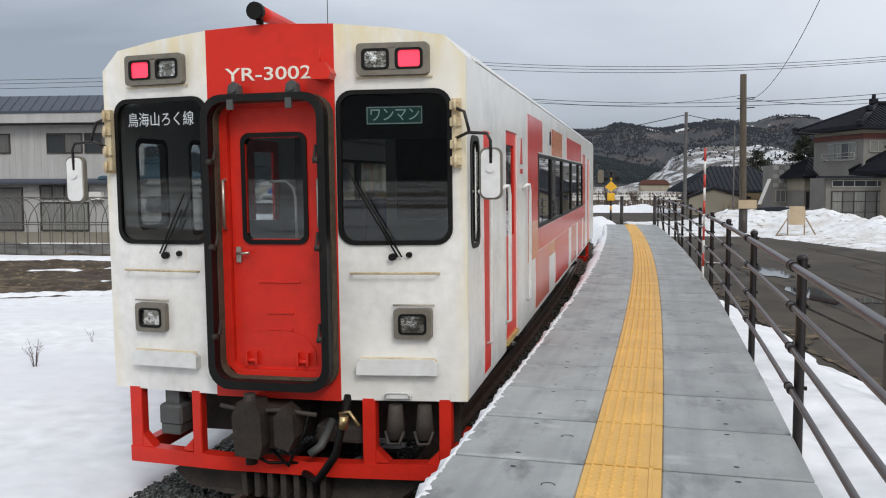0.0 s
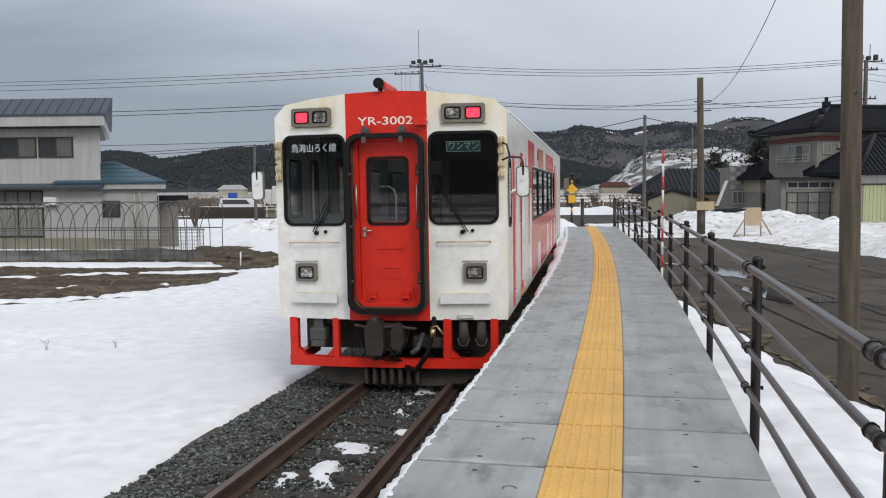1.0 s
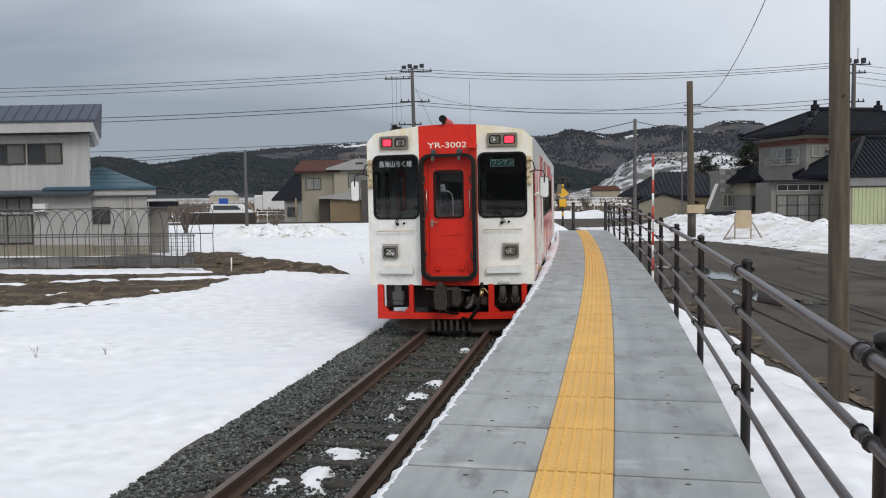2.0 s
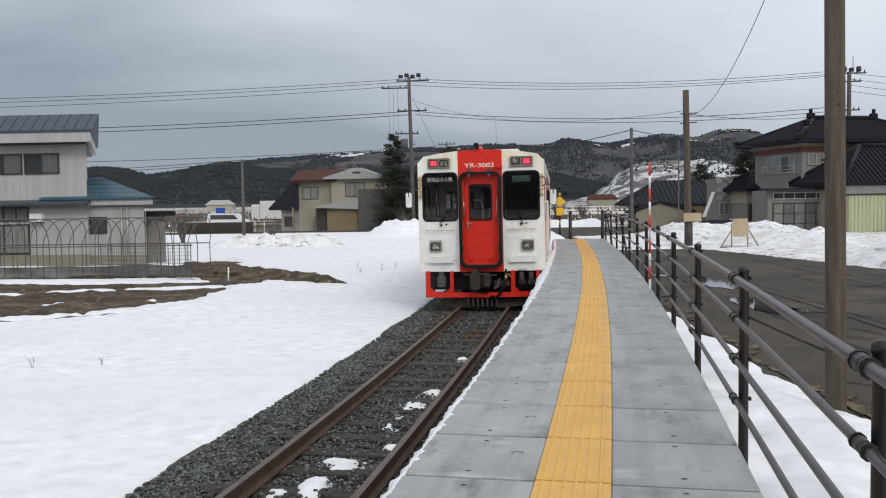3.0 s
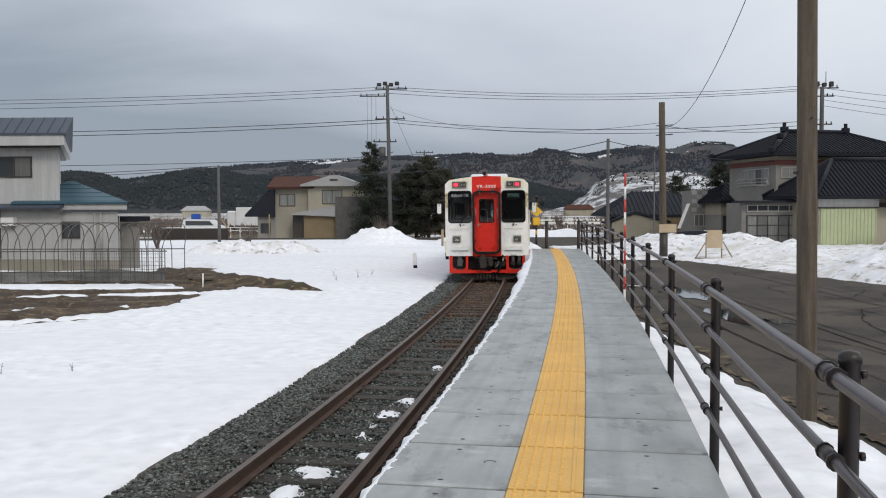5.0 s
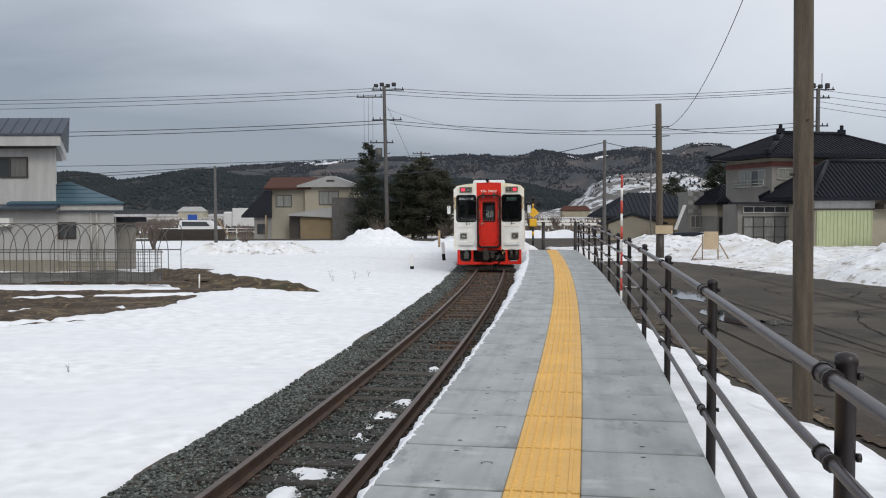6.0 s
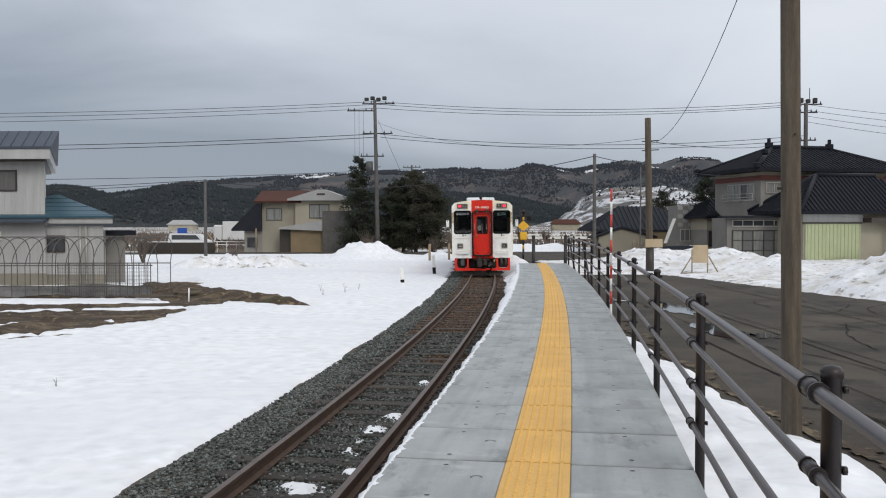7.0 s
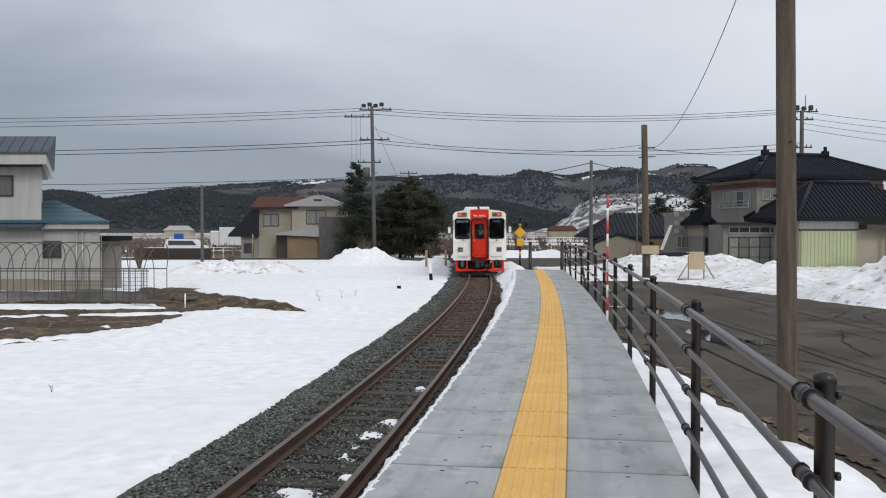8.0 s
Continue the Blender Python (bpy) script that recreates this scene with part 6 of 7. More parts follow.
def build_white_house():
    h = thing("white_house", label="white two-storey house with a blue-grey metal roof", category="house")
    y = 36.0
    bm = bmesh.new()
    box(bm, -34, -16.8, y, y + 9, G + 0.65, 4.21)
    part("wall", bm, M["white_siding"], h, "white upright siding")
    battens(h, M["white_siding"], [-33.8 + k * 0.30 for k in range(57)], y, 1.95, 4.2)
    block(h, "footing", M["footing"], -34.05, -16.75, y - 0.03, y + 9, G - 0.3, G + 0.65, "beige concrete footing")
    bm = bmesh.new()
    prism(bm, [(y - 0.75, 4.69), (y - 0.75, 4.78), (y + 0.5, 5.54), (y + 9.6, 5.54), (y + 9.6, 4.69)], "x", -34.6, -16.15)
    roof = part("roof", bm, M["steel_roof"], h, "blue-grey sheet metal roof")
    bm = bmesh.new()
    for k in range(40):
        x = -34.4 + k * 0.46
        tube(bm, [(x, y - 0.74, 4.80), (x, y + 0.48, 5.54)], 0.018, 5)
    part("roof_seam", bm, M["steel_roof"], roof)
    bm = bmesh.new()
    box(bm, -34.5, -16.25, y - 0.70, y + 9.4, 4.27, 4.685)
    part("fascia", bm, M["white_siding"], roof)
    bm = bmesh.new()
    box(bm, -34.4, -16.5, y - 0.5, y + 9.2, 4.21, 4.27)
    part("soffit", bm, M["dark_frame"], roof)
    bm = bmesh.new()
    prism(bm, [(y - 0.55, 1.66), (y, 1.76), (y, 1.88), (y - 0.55, 1.74)], "x", -34, -16.6)
    part("eaves_canopy", bm, M["steel_roof"], h, "narrow metal canopy between the storeys")
    for a, b in ((-21.2, -19.56), (-19.46, -17.95), (-24.6, -22.9)):
        window(h, a, b, y, 2.98, 3.86, 2, "dark_frame", ("house_glass", "curtain_dark"))
    window(h, -21.6, -19.35, y, 0.98, 1.58, 4, "dark_frame", "curtain_dark")
    window(h, -21.6, -19.35, y, -0.42, 0.86, 2, "dark_frame", ("curtain_glass", "curtain_glass"))
    window(h, -24.9, -22.4, y, -0.42, 1.5, 2, "dark_frame", "curtain_dark")
    block(h, "wall_box", M["white_enamel"], -19.2, -18.65, y - 0.3, y, 0.95, 1.3, "white box on the wall")
    # low wing
    x0, x1 = -16.8, -14.35
    bm = bmesh.new()
    box(bm, x0, x1, y + 0.15, y + 6, G + 0.6, 1.52)
    part("wing_wall", bm, M["white_siding"], h)
    battens(h, M["white_siding"], [x0 + 0.2 + k * 0.28 for k in range(9)], y + 0.15, G + 0.6, 1.4)
    block(h, "wing_footing", M["footing"], x0, x1 + 0.03, y + 0.12, y + 6, G - 0.3, G + 0.6)
    hip_roof(h, "wing_roof", M["teal_roof"], x0 - 1.5, x1, y + 0.3, y + 5, 1.86, 1.05, 2.3, 0.5, 0.08, 0.0, "teal sheet metal hip roof")
    bm = bmesh.new()
    box(bm, x0 - 0.1, x1 + 0.42, y - 0.1, y + 5, 1.62, 1.855)
    part("wing_fascia", bm, M["white_siding"], h)
    for k in range(5):
        bm = bmesh.new()
        z = 1.98 + k * 0.19
        tube(bm, [(x0, y - 0.08 + k * 0.55, z), (x1 + 0.3 - k * 0.45, y - 0.08 + k * 0.55, z)], 0.015, 5)
        part("roof_batten", bm, M["teal_roof"], h)
    window(h, -16.75, -15.98, y + 0.15, 0.42, 1.12, 2, "dark_frame", "house_glass")
    for x in (-15.35, -15.10):
        bm = bmesh.new()
        tube(bm, [(x, y + 0.06, -0.9), (x, y + 0.06, 1.5)], 0.05, 8)
        part("flue_pipe", bm, M["steel_frame"], h, "grey upright flue pipe")
    block(h, "porch_roof", M["dark_roof"], -14.35, -12.9, y + 1.0, y + 4, 1.12, 1.32, "dark porch roof")
    block(h, "porch_wall", M["grey_wall"], -14.35, -13.35, y + 1.3, y + 4, G - 0.2, 1.12)
    skew(h, y, 0.46)


def build_hoops():
    """Bare frame of a plastic tunnel in front of the white house."""
    rnd = random.Random(4)
    f = thing("tunnel_frame", label="bare grey pipe hoops of a garden tunnel", category="tunnel frame")
    bm = bmesh.new()
    arch = []
    for k in range(13):
        a = math.pi * k / 12
        arch.append((0.0, 0.95 - 0.95 * math.cos(a), max(0.0, 0.95 * math.sin(a)) ** 0.8))
    for x in span(-26, -10.6, 32):
        w = rnd.uniform(-0.10, 0.30)
        bm = bmesh.new()
        pts = [(x, 30.4, G - 0.2), (x, 30.4, G + 1.25)] + [(x + w * math.sin(math.pi * i / 12) + 0.22 * i / 12, 30.4 + p[1], G + 1.25 + p[2]) for i, p in enumerate(arch)] + [(x + 0.22, 32.3, G - 0.2)]
        tube(bm, pts, 0.016, 5, cap=False)
        part("hoop", bm, M["pipe_grey"], f)
    for z, y in ((0.12, 30.38), (-0.62, 30.38), (0.12, 32.32), (1.12, 31.35)):
        bm = bmesh.new()
        tube(bm, [(-26.2, y, z), (-10.4, y, z)], 0.02, 5)
        part("cross_pipe", bm, M["pipe_grey"], f)
    bm = bmesh.new()

    def sheet(u, v):
        return 0.08 * rough(u, v, 1.3, 3) + 0.04 * rough(u, v, 4, 5)
    vs = {}
    us, zs = span(-26, -10.5, 90), span(0, 1, 6)
    for i, u in enumerate(us):
        top = -0.50 + 0.12 * rough(u, 0, 0.6, 2)
        for j, t in enumerate(zs):
            vs[i, j] = bm.verts.new((u, 30.55 + sheet(u, t * 2), G - 0.1 + (top - G) * t))
    for i in range(90):
        for j in range(6):
            bm.faces.new((vs[i, j], vs[i + 1, j], vs[i + 1, j + 1], vs[i, j + 1])).smooth = True
    part("rolled_sheet", bm, M["sheet"], f, "slumped grey plastic sheet along the hoops")
    # net fence on its end
    fence = thing("net_fence", label="grey wire net fence beside the tunnel frame", category="fence")
    for x in span(-13.4, -10.2, 8):
        bm = bmesh.new()
        tube(bm, [(x, 29.6, G - 0.2), (x, 29.6, 0.22)], 0.018, 5)
        part("fence_post", bm, M["pipe_grey"], fence)
    bm = bmesh.new()
    for z in span(G + 0.1, 0.2, 9):
        tube(bm, [(-13.4, 29.6, z), (-10.2, 29.6, z)], 0.006, 4)
    for x in span(-13.4, -10.2, 40):
        tube(bm, [(x, 29.6, G), (x, 29.6, 0.2)], 0.005, 4)
    part("net", bm, M["pipe_grey"], fence)["kind"] = "stuff"
    for x, y, l in ((-9.4, 31.0, 0.9), (-8.8, 30.2, 1.2), (-9.9, 29.2, 1.5)):
        ob = thing("timber_plank", Matrix.Translation((x, y, snow_height(x, y) + 0.12)) @ Matrix.Rotation(rnd.uniform(-0.5, 0.5), 4, "Z"), "grey weathered plank lying on bare soil", "plank", "loose planks")
        bm = bmesh.new()
        box(bm, -l / 2, l / 2, -0.11, 0.11, -0.04, 0.04, 0, 0.01)
        part("board", bm, M["wood_pole"], ob)
    st = thing("stake", Matrix.Translation((-8.6, 28.6, -1.1)), "pale stake standing in the ground", "stake")
    bm = bmesh.new()
    tube(bm, [(0, 0, -0.2), (0.02, 0, 0.55)], 0.025, 6)
    part("shaft", bm, M["white_enamel"], st)


def build_tile_house():
    """Two-storey house with black glazed tiles; its near corner is the origin, its fronts run along +x and +y of its own axes."""
    m = Matrix.Translation((22.6, 62.0, 0)) @ Matrix.Rotation(radians(14), 4, "Z")
    h = thing("tiled_house", m, "grey two-storey house with glossy black tiled hip roofs", "house")
    L, D, E = 10.7, 6.0, 5.3
    block(h, "wall", M["grey_wall"], 0, L, 0, D, G - 0.3, 4.68, "grey rendered wall")
    block(h, "upper_band", M["red_trim"], -0.04, L + 0.04, -0.04, D + 0.04, 4.68, 5.05, "maroon band under the eaves")
    block(h, "upper_wall", M["cream_wall"], 0, L, 0, D, 5.05, E + 0.05)
    roof = hip_roof(h, "roof", M["black_tile"], 0, L, 0, D, E, 2.0, 3.9, 1.0, 0.22, 0.34, "black tiled hip roof")
    ym = D / 2
    zt, zr = E + 0.25, E + 2.0
    xa, xb = 2.9, L + 1.0 - 3.9
    for pts in ([(xa - 0.3, ym, zr + 0.08), (xb + 0.3, ym, zr + 0.08)], [(-1.0, -1.0, zt), (xa, ym, zr)], [(-1.0, D + 1.0, zt), (xa, ym, zr)], [(L + 1, -1, zt), (xb, ym, zr)]):
        ridge_caps(roof, M["black_tile"], pts, 0.17)
    for x in (xa - 0.2, xb + 0.2):
        bm = bmesh.new()
        box(bm, x - 0.30, x + 0.30, ym - 0.15, ym + 0.15, zr, zr + 0.42, 0, 0.05)
        box(bm, x - 0.12, x + 0.12, ym - 0.10, ym + 0.10, zr + 0.4, zr + 0.75, 0, 0.04)
        part("ridge_ornament", bm, M["black_tile"], roof, "black ridge-end tile")
    for x, y, z in ((-1.0, -1.0, zt), (-1.0, D + 1.0, zt), (0.6, 0.4, zt + 1.1)):
        bm = bmesh.new()
        box(bm, x - 0.2, x + 0.2, y - 0.2, y + 0.2, z - 0.1, z + 0.35, 0, 0.08)
        part("hip_end_tile", bm, M["black_tile"], roof)
    # left front (plane x = 0, looks along -x)
    window(h, 0.7, 4.2, 0.0, 3.3, 4.5, 4, "steel_frame", ("curtain_glass", "house_glass", "curtain_glass", "curtain_glass"), 0, 0.08, "x", -1)
    for z in (3.25, 3.5, 3.75):
        bm = bmesh.new()
        tube(bm, [(-0.35, 0.5, z), (-0.35, 4.4, z)], 0.025, 6)
        part("window_rail", bm, M["steel_frame"], h, "aluminium rail before the upper window")
    for y in (0.5, 2.4, 4.4):
        bm = bmesh.new()
        tube(bm, [(0, y, 3.22), (-0.35, y, 3.22), (-0.35, y, 3.75)], 0.025, 6)
        part("rail_post", bm, M["steel_frame"], h)
    window(h, 0.4, 1.7, 0.0, 3.75, 4.55, 2, "steel_frame", "curtain_glass", 0, 0.08, "y", -1)
    # low side wing at the back left
    block(h, "back_wing", M["grey_wall"], -0.7, 2.2, D, D + 3.4, G - 0.3, 2.0)
    block(h, "back_wing_band", M["cream_wall"], -0.73, 2.2, D - 0.03, D + 3.43, 1.1, 2.0)
    window(h, -0.55, -0.06, D, -0.2, 1.0, 2, "dark_frame", "house_glass")
    hip_roof(h, "back_wing_roof", M["black_tile"], -0.5, 2.2, D, D + 3.4, 2.0, 1.6, 1.9, 0.8, 0.2, 0.34)
    # glazed verandah
    v = thing("glazed_verandah", Matrix.Translation((22.6, 62.0, 0)), "grey verandah with rows of sliding glazed doors", "verandah")
    block(v, "wall", M["grey_wall"], -2.85, 2.6, -1.4, 2.0, G - 0.3, 1.98)
    block(v, "canopy", M["dark_roof"], -3.4, 2.6, -2.1, -1.0, 1.98, 2.12, "thin dark canopy")
    window(v, -2.5, 1.9, -1.4, 1.36, 1.84, 6, "steel_frame", "house_glass", 0, 0.08)
    window(v, -2.5, 1.9, -1.4, G + 0.1, 1.12, 6, "dark_frame", ("curtain_glass", "curtain_dark"), 2, 0.08)
    # front wing
    mw = Matrix.Translation((23.95, 57.8, 0)) @ Matrix.Rotation(radians(14), 4, "Z")
    w = thing("front_wing", mw, "single-storey wing with black tiled roof", "house")
    block(w, "wall", M["cream_wall"], 0, 10.0, 0, 4.4, G - 0.3, 2.2)
    hip_roof(w, "roof", M["black_tile"], 0, 10, 0, 4.4, 2.2, 2.75, 3.4, 0.8, 0.2, 0.34, "black tiled hip roof of the wing")
    ridge_caps(w, M["black_tile"], [(-0.8, -0.8, 2.45), (2.6, 2.2, 4.95)], 0.16)
    ridge_caps(w, M["black_tile"], [(-0.8, 5.2, 2.45), (2.6, 2.2, 4.95)], 0.16)
    ridge_caps(w, M["black_tile"], [(2.6, 2.2, 4.97), (7.4, 2.2, 4.97)], 0.17)
    block(w, "eaves_board", M["white_siding"], -0.05, 4.6, -0.06, 0, 1.66, 2.18)
    block(w, "porch_beam", M["dark_frame"], 4.6, 9.9, -0.9, 0, 1.62, 1.95, "dark beam over the doorway")
    block(w, "porch_post", M["cream_wall"], 6.35, 6.6, -0.75, -0.5, G - 0.2, 1.62)
    window(w, 6.9, 8.6, 0, -0.95, 1.2, 2, "dark_frame", ("curtain_glass", "house_glass"))
    shutter = thing("green_shutter", mw, "pale green ribbed metal shutter wall", "shutter")
    bm = bmesh.new()
    box(bm, 0.1, 4.4, -0.10, -0.01, G + 0.25, 1.55)
    part("panel", bm, M["green_panel"], shutter)
    battens(shutter, M["green_panel"], [0.25 + k * 0.29 for k in range(15)], -0.10, G + 0.25, 1.55, 0.025, 0.03)
    block(shutter, "head_board", M["dark_frame"], -0.1, 4.5, -0.16, -0.01, 1.55, 1.66)
    block(shutter, "sill_board", M["footing"], -0.1, 4.5, -0.12, -0.01, G - 0.2, G + 0.25)


def build_second_house():
    h = thing("gabled_house", Matrix.Translation((15.6, 76, 0)), "low house with dark tiled gable roof and ochre wall", "house")
    block(h, "wall", M["ochre_wall"], -1.8, 5.6, 0, 6, G - 0.3, 1.0, "ochre boarded wall")
    hip_roof(h, "roof", M["dark_roof"], -2.0, 6.4, 0.6, 8, 0.9, 2.3, 3.2, 0.7, 0.15, 0.4, "dark tiled roof")
    bm = bmesh.new()
    prism(bm, [(-2.9, 0.45), (-0.4, 1.38), (-0.2, 1.38), (2.8, 0.50), (2.8, 0.35), (-0.3, 1.21), (-2.9, 0.30)], "y", -1.0, 1.5)
    part("porch_gable", bm, M["dark_roof"], h, "small front gable")
    bm = bmesh.new()
    prism(bm, [(-2.3, G), (2.3, G), (2.3, 0.45), (-0.3, 1.18), (-2.3, 0.45)], "y", -0.8, 0)
    part("porch_wall", bm, M["beige_wall"], h)
    for x in span(0.4, 4.2, 9):
        bm = bmesh.new()
        tube(bm, [(x, -0.95, G), (x + 0.4, -0.95, 0.2)], 0.03, 4)
        part("leaning_lath", bm, M["timber"], h)
    s = thing("white_store", Matrix.Translation((19.4, 70, 0)), "narrow white store with grey chequered panels", "shed")
    block(s, "wall", M["grey_wall"], -0.62, 0.68, 0, 3, G - 0.3, 3.06)
    for i in range(3):
        for j in range(5):
            bm = bmesh.new()
            box(bm, -0.6 + i * 0.42, -0.2 + i * 0.42, -0.06, 0, 1.35 + j * 0.34, 1.67 + j * 0.34)
            part("panel", bm, M["grey_wall"] if (i + j) % 2 else M["pale_roof"], s)
    window(s, -0.4, 0.75, -0.0, 0.15, 1.15, 3, "steel_frame", "curtain_dark")
    bm = bmesh.new()
    prism(bm, [(-1.75, 0.0), (-1.55, 0.0), (-0.8, 2.0), (-1.0, 2.0)], "y", -0.3, 0)
    part("barge_board", bm, M["white_enamel"], s)
    # low sheet of roofing before it
    r = thing("sheet_cover", Matrix.Translation((13.6, 52, 0)), "low dark covered heap behind the snow", "cover")
    bm = bmesh.new()
    prism(bm, [(-3.0, G), (-2.4, -0.5), (-0.8, 0.18), (0.6, 0.24), (1.6, 0.20), (2.0, -0.2), (2.0, G)], "y", 0, 1.6)
    part("cover", bm, M["dark_roof"], r)


def build_beige_house():
    h = thing("beige_house", Matrix.Translation((0, 86, 0)), "beige two-storey house with rust brown roof", "house")
    block(h, "wall", M["beige_wall"], -18.4, -15.0, 0, 7, G - 0.3, 3.75, "beige rendered wall")
    bm = bmesh.new()
    prism(bm, [(-0.7, 3.75), (-0.7, 3.92), (3.2, 5.1), (7.6, 4.0), (7.6, 3.75)], "x", -19.1, -14.4)
    part("roof", bm, M["brown_roof"], h, "rust brown metal roof")
    window(h, -18.0, -16.4, 0, 2.0, 3.2, 2, "dark_frame", "curtain_glass")
    block(h, "right_wall", M["cream_wall"], -15.0, -10.2, -0.5, 7, G - 0.3, 4.0, "cream rendered wall")
    bm = bmesh.new()
    prism(bm, [(-15.7, 3.95), (-15.7, 4.12), (-12.3, 5.15), (-9.6, 4.15), (-9.6, 3.95)], "y", -1.1, 7)
    part("gable_roof", bm, M["pale_roof"], h, "pale grey gable roof")
    block(h, "gable_vent", M["dark_frame"], -12.75, -11.95, -1.14, -1.1, 4.48, 4.66)
    window(h, -13.6, -11.6, -0.5, 2.2, 3.6, 2, "dark_frame", "curtain_glass")
    bm = bmesh.new()
    prism(bm, [(-16.3, 1.15), (-16.3, 1.3), (-12.0, 2.0), (-12.0, 0.95)], "y", -2.4, -0.5)
    part("lean_to_roof", bm, M["pale_roof"], h, "pale lean-to roof")
    block(h, "lean_to", M["ochre_wall"], -15.2, -12.0, -2.0, -0.5, G - 0.3, 1.0, "ochre boarded lean-to")
    block(h, "doorway", M["dark_frame"], -16.4, -15.2, -1.4, -0.5, G - 0.3, 1.1)
    block(h, "dark_store", M["concrete_pole"], -12.0, -8.4, -2.6, 0, G - 0.3, 2.9, "dark boarded store")
    block(h, "low_store", M["grey_wall"], -20.2, -18.4, 0, 5, G - 0.3, 1.2)
    bm = bmesh.new()
    prism(bm, [(-21.4, 0.95), (-21.4, 1.15), (-19.0, 3.6), (-18.4, 3.6), (-18.4, 0.95)], "y", -0.4, 5.4)
    part("low_roof", bm, M["dark_roof"], h, "dark steep low roof")
    window(h, -19.9, -18.9, 0, -0.7, 0.3, 2, "dark_frame", "house_glass")
    for a, b in (((-21.8, -3.0, G + 0.0), (-23.2, -3.0, 1.0)), ((-18.8, -1.0, G), (-18.8, -1.0, 1.2))):
        bm = bmesh.new()
        tube(bm, [a, b], 0.07, 6)
        part("prop", bm, M["timber"], h, "leaning timber prop")
    lorry = thing("lorry", Matrix.Translation((-26.9, 108, -1.15)), "white box lorry parked beyond the snow", "lorry")
    bm = bmesh.new()
    box(bm, -1.2, 3.5, 0, 2.4, 0.85, 3.15, 0, 0.03)
    part("cargo_box", bm, M["vehicle_white"], lorry)
    bm = bmesh.new()
    box(bm, -2.4, -1.25, 0.1, 2.3, 0.5, 2.7, 0, 0.15)
    part("cab", bm, M["vehicle_white"], lorry)
    for x in (-1.8, 1.8, 2.7):
        bm = bmesh.new()
        tube(bm, [(x, 0.05, 0.45), (x, 0.35, 0.45)], 0.45, 14)
        part("wheel", bm, M["rubber"], lorry)
    wall = thing("dark_wall", Matrix.Translation((-24.6, 78.5, 0)), "low dark board wall behind the snow", "wall")
    block(wall, "boards", M["dark_frame"], -3.6, 3.4, 0, 0.2, G - 0.2, -0.05)
    van = thing("white_van", Matrix.Translation((-27.5, 92, -1.15)), "white van parked behind the dark wall", "van")
    bm = bmesh.new()
    prism(bm, [(-2.3, 0.35), (2.2, 0.35), (2.2, 1.0), (1.5, 1.15), (0.9, 1.75), (-2.1, 1.8), (-2.3, 1.2)], "y", 0, 1.7)
    part("body", bm, M["vehicle_white"], van)
    bm = bmesh.new()
    prism(bm, [(-1.9, 1.15), (1.15, 1.15), (0.7, 1.62), (-1.9, 1.65)], "y", -0.012, 0.0)
    part("side_windows", bm, M["house_glass"], van)
    for x in (-1.5, 1.4):
        bm = bmesh.new()
        tube(bm, [(x, -0.03, 0.32), (x, 0.2, 0.32)], 0.32, 12)
        part("wheel", bm, M["rubber"], van)
    sign = thing("blue_sign", Matrix.Translation((-30.4, 99, G)), "blue road sign on a grey post", "road sign")
    block(sign, "board", M["blue_sign"], -0.55, 0.55, -0.04, 0, 1.5, 2.35)
    bm = bmesh.new()
    box(bm, -0.1, 0.45, -0.05, -0.04, 1.6, 1.68)
    part("lettering_bar", bm, M["white_enamel"], sign)
    bm = bmesh.new()
    tube(bm, [(0, 0.03, -0.2), (0, 0.03, 2.3)], 0.04, 6)
    part("post", bm, M["pipe_grey"], sign)
    g = thing("guard_rail", Matrix.Translation((-24, 90, 0)), "white pipe guard rail along the road", "guard rail")
    for x in span(-7, 6, 13):
        bm = bmesh.new()
        tube(bm, [(x, 0, G - 0.2), (x, 0, -0.15)], 0.05, 6)
        part("post", bm, M["white_enamel"], g)
    for z in (-0.2, -0.5):
        bm = bmesh.new()
        tube(bm, [(-7.2, -0.06, z), (6.2, -0.06, z)], 0.045, 6)
        part("pipe", bm, M["white_enamel"], g)


def build_far_fields():
    """Houses, guard rails and poles out on the plain."""
    rnd = random.Random(12)
    for x, y, w, mat in ((-130, 420, 12, "pale_roof"), (-160, 520, 16, "dark_roof"), (60, 430, 14, "brown_roof"), (95, 520, 16, "dark_roof"), (120, 480, 12, "steel_roof"), (30, 600, 14, "dark_roof"), (-60, 640, 15, "pale_roof"), (150, 560, 15, "dark_roof")):
        h = thing("farm_house", Matrix.Translation((x, y, -1.3)), "small far farmhouse on the plain", "house", "far farmhouses")
        block(h, "wall", M["cream_wall"], -w / 2, w / 2, 0, 7, -0.3, 3.0)
        hip_roof(h, "roof", M[mat], -w / 2, w / 2, 0, 7, 3.0, 2.4, 2.0, 0.6)
    for x0, x1, y in ((6, 40, 150), (4, 30, 118)):
        g = thing("far_guard_rail", Matrix.Translation((0, y, 0)), "white guard rail along the far road", "guard rail")
        bm = bmesh.new()
        for x in span(x0, x1, 12):
            tube(bm, [(x, 0, -1.5), (x, 0, -0.1)], 0.07, 5)
        box(bm, x0, x1, -0.08, -0.02, -0.45, -0.1)
        part("rail", bm, M["white_enamel"], g)


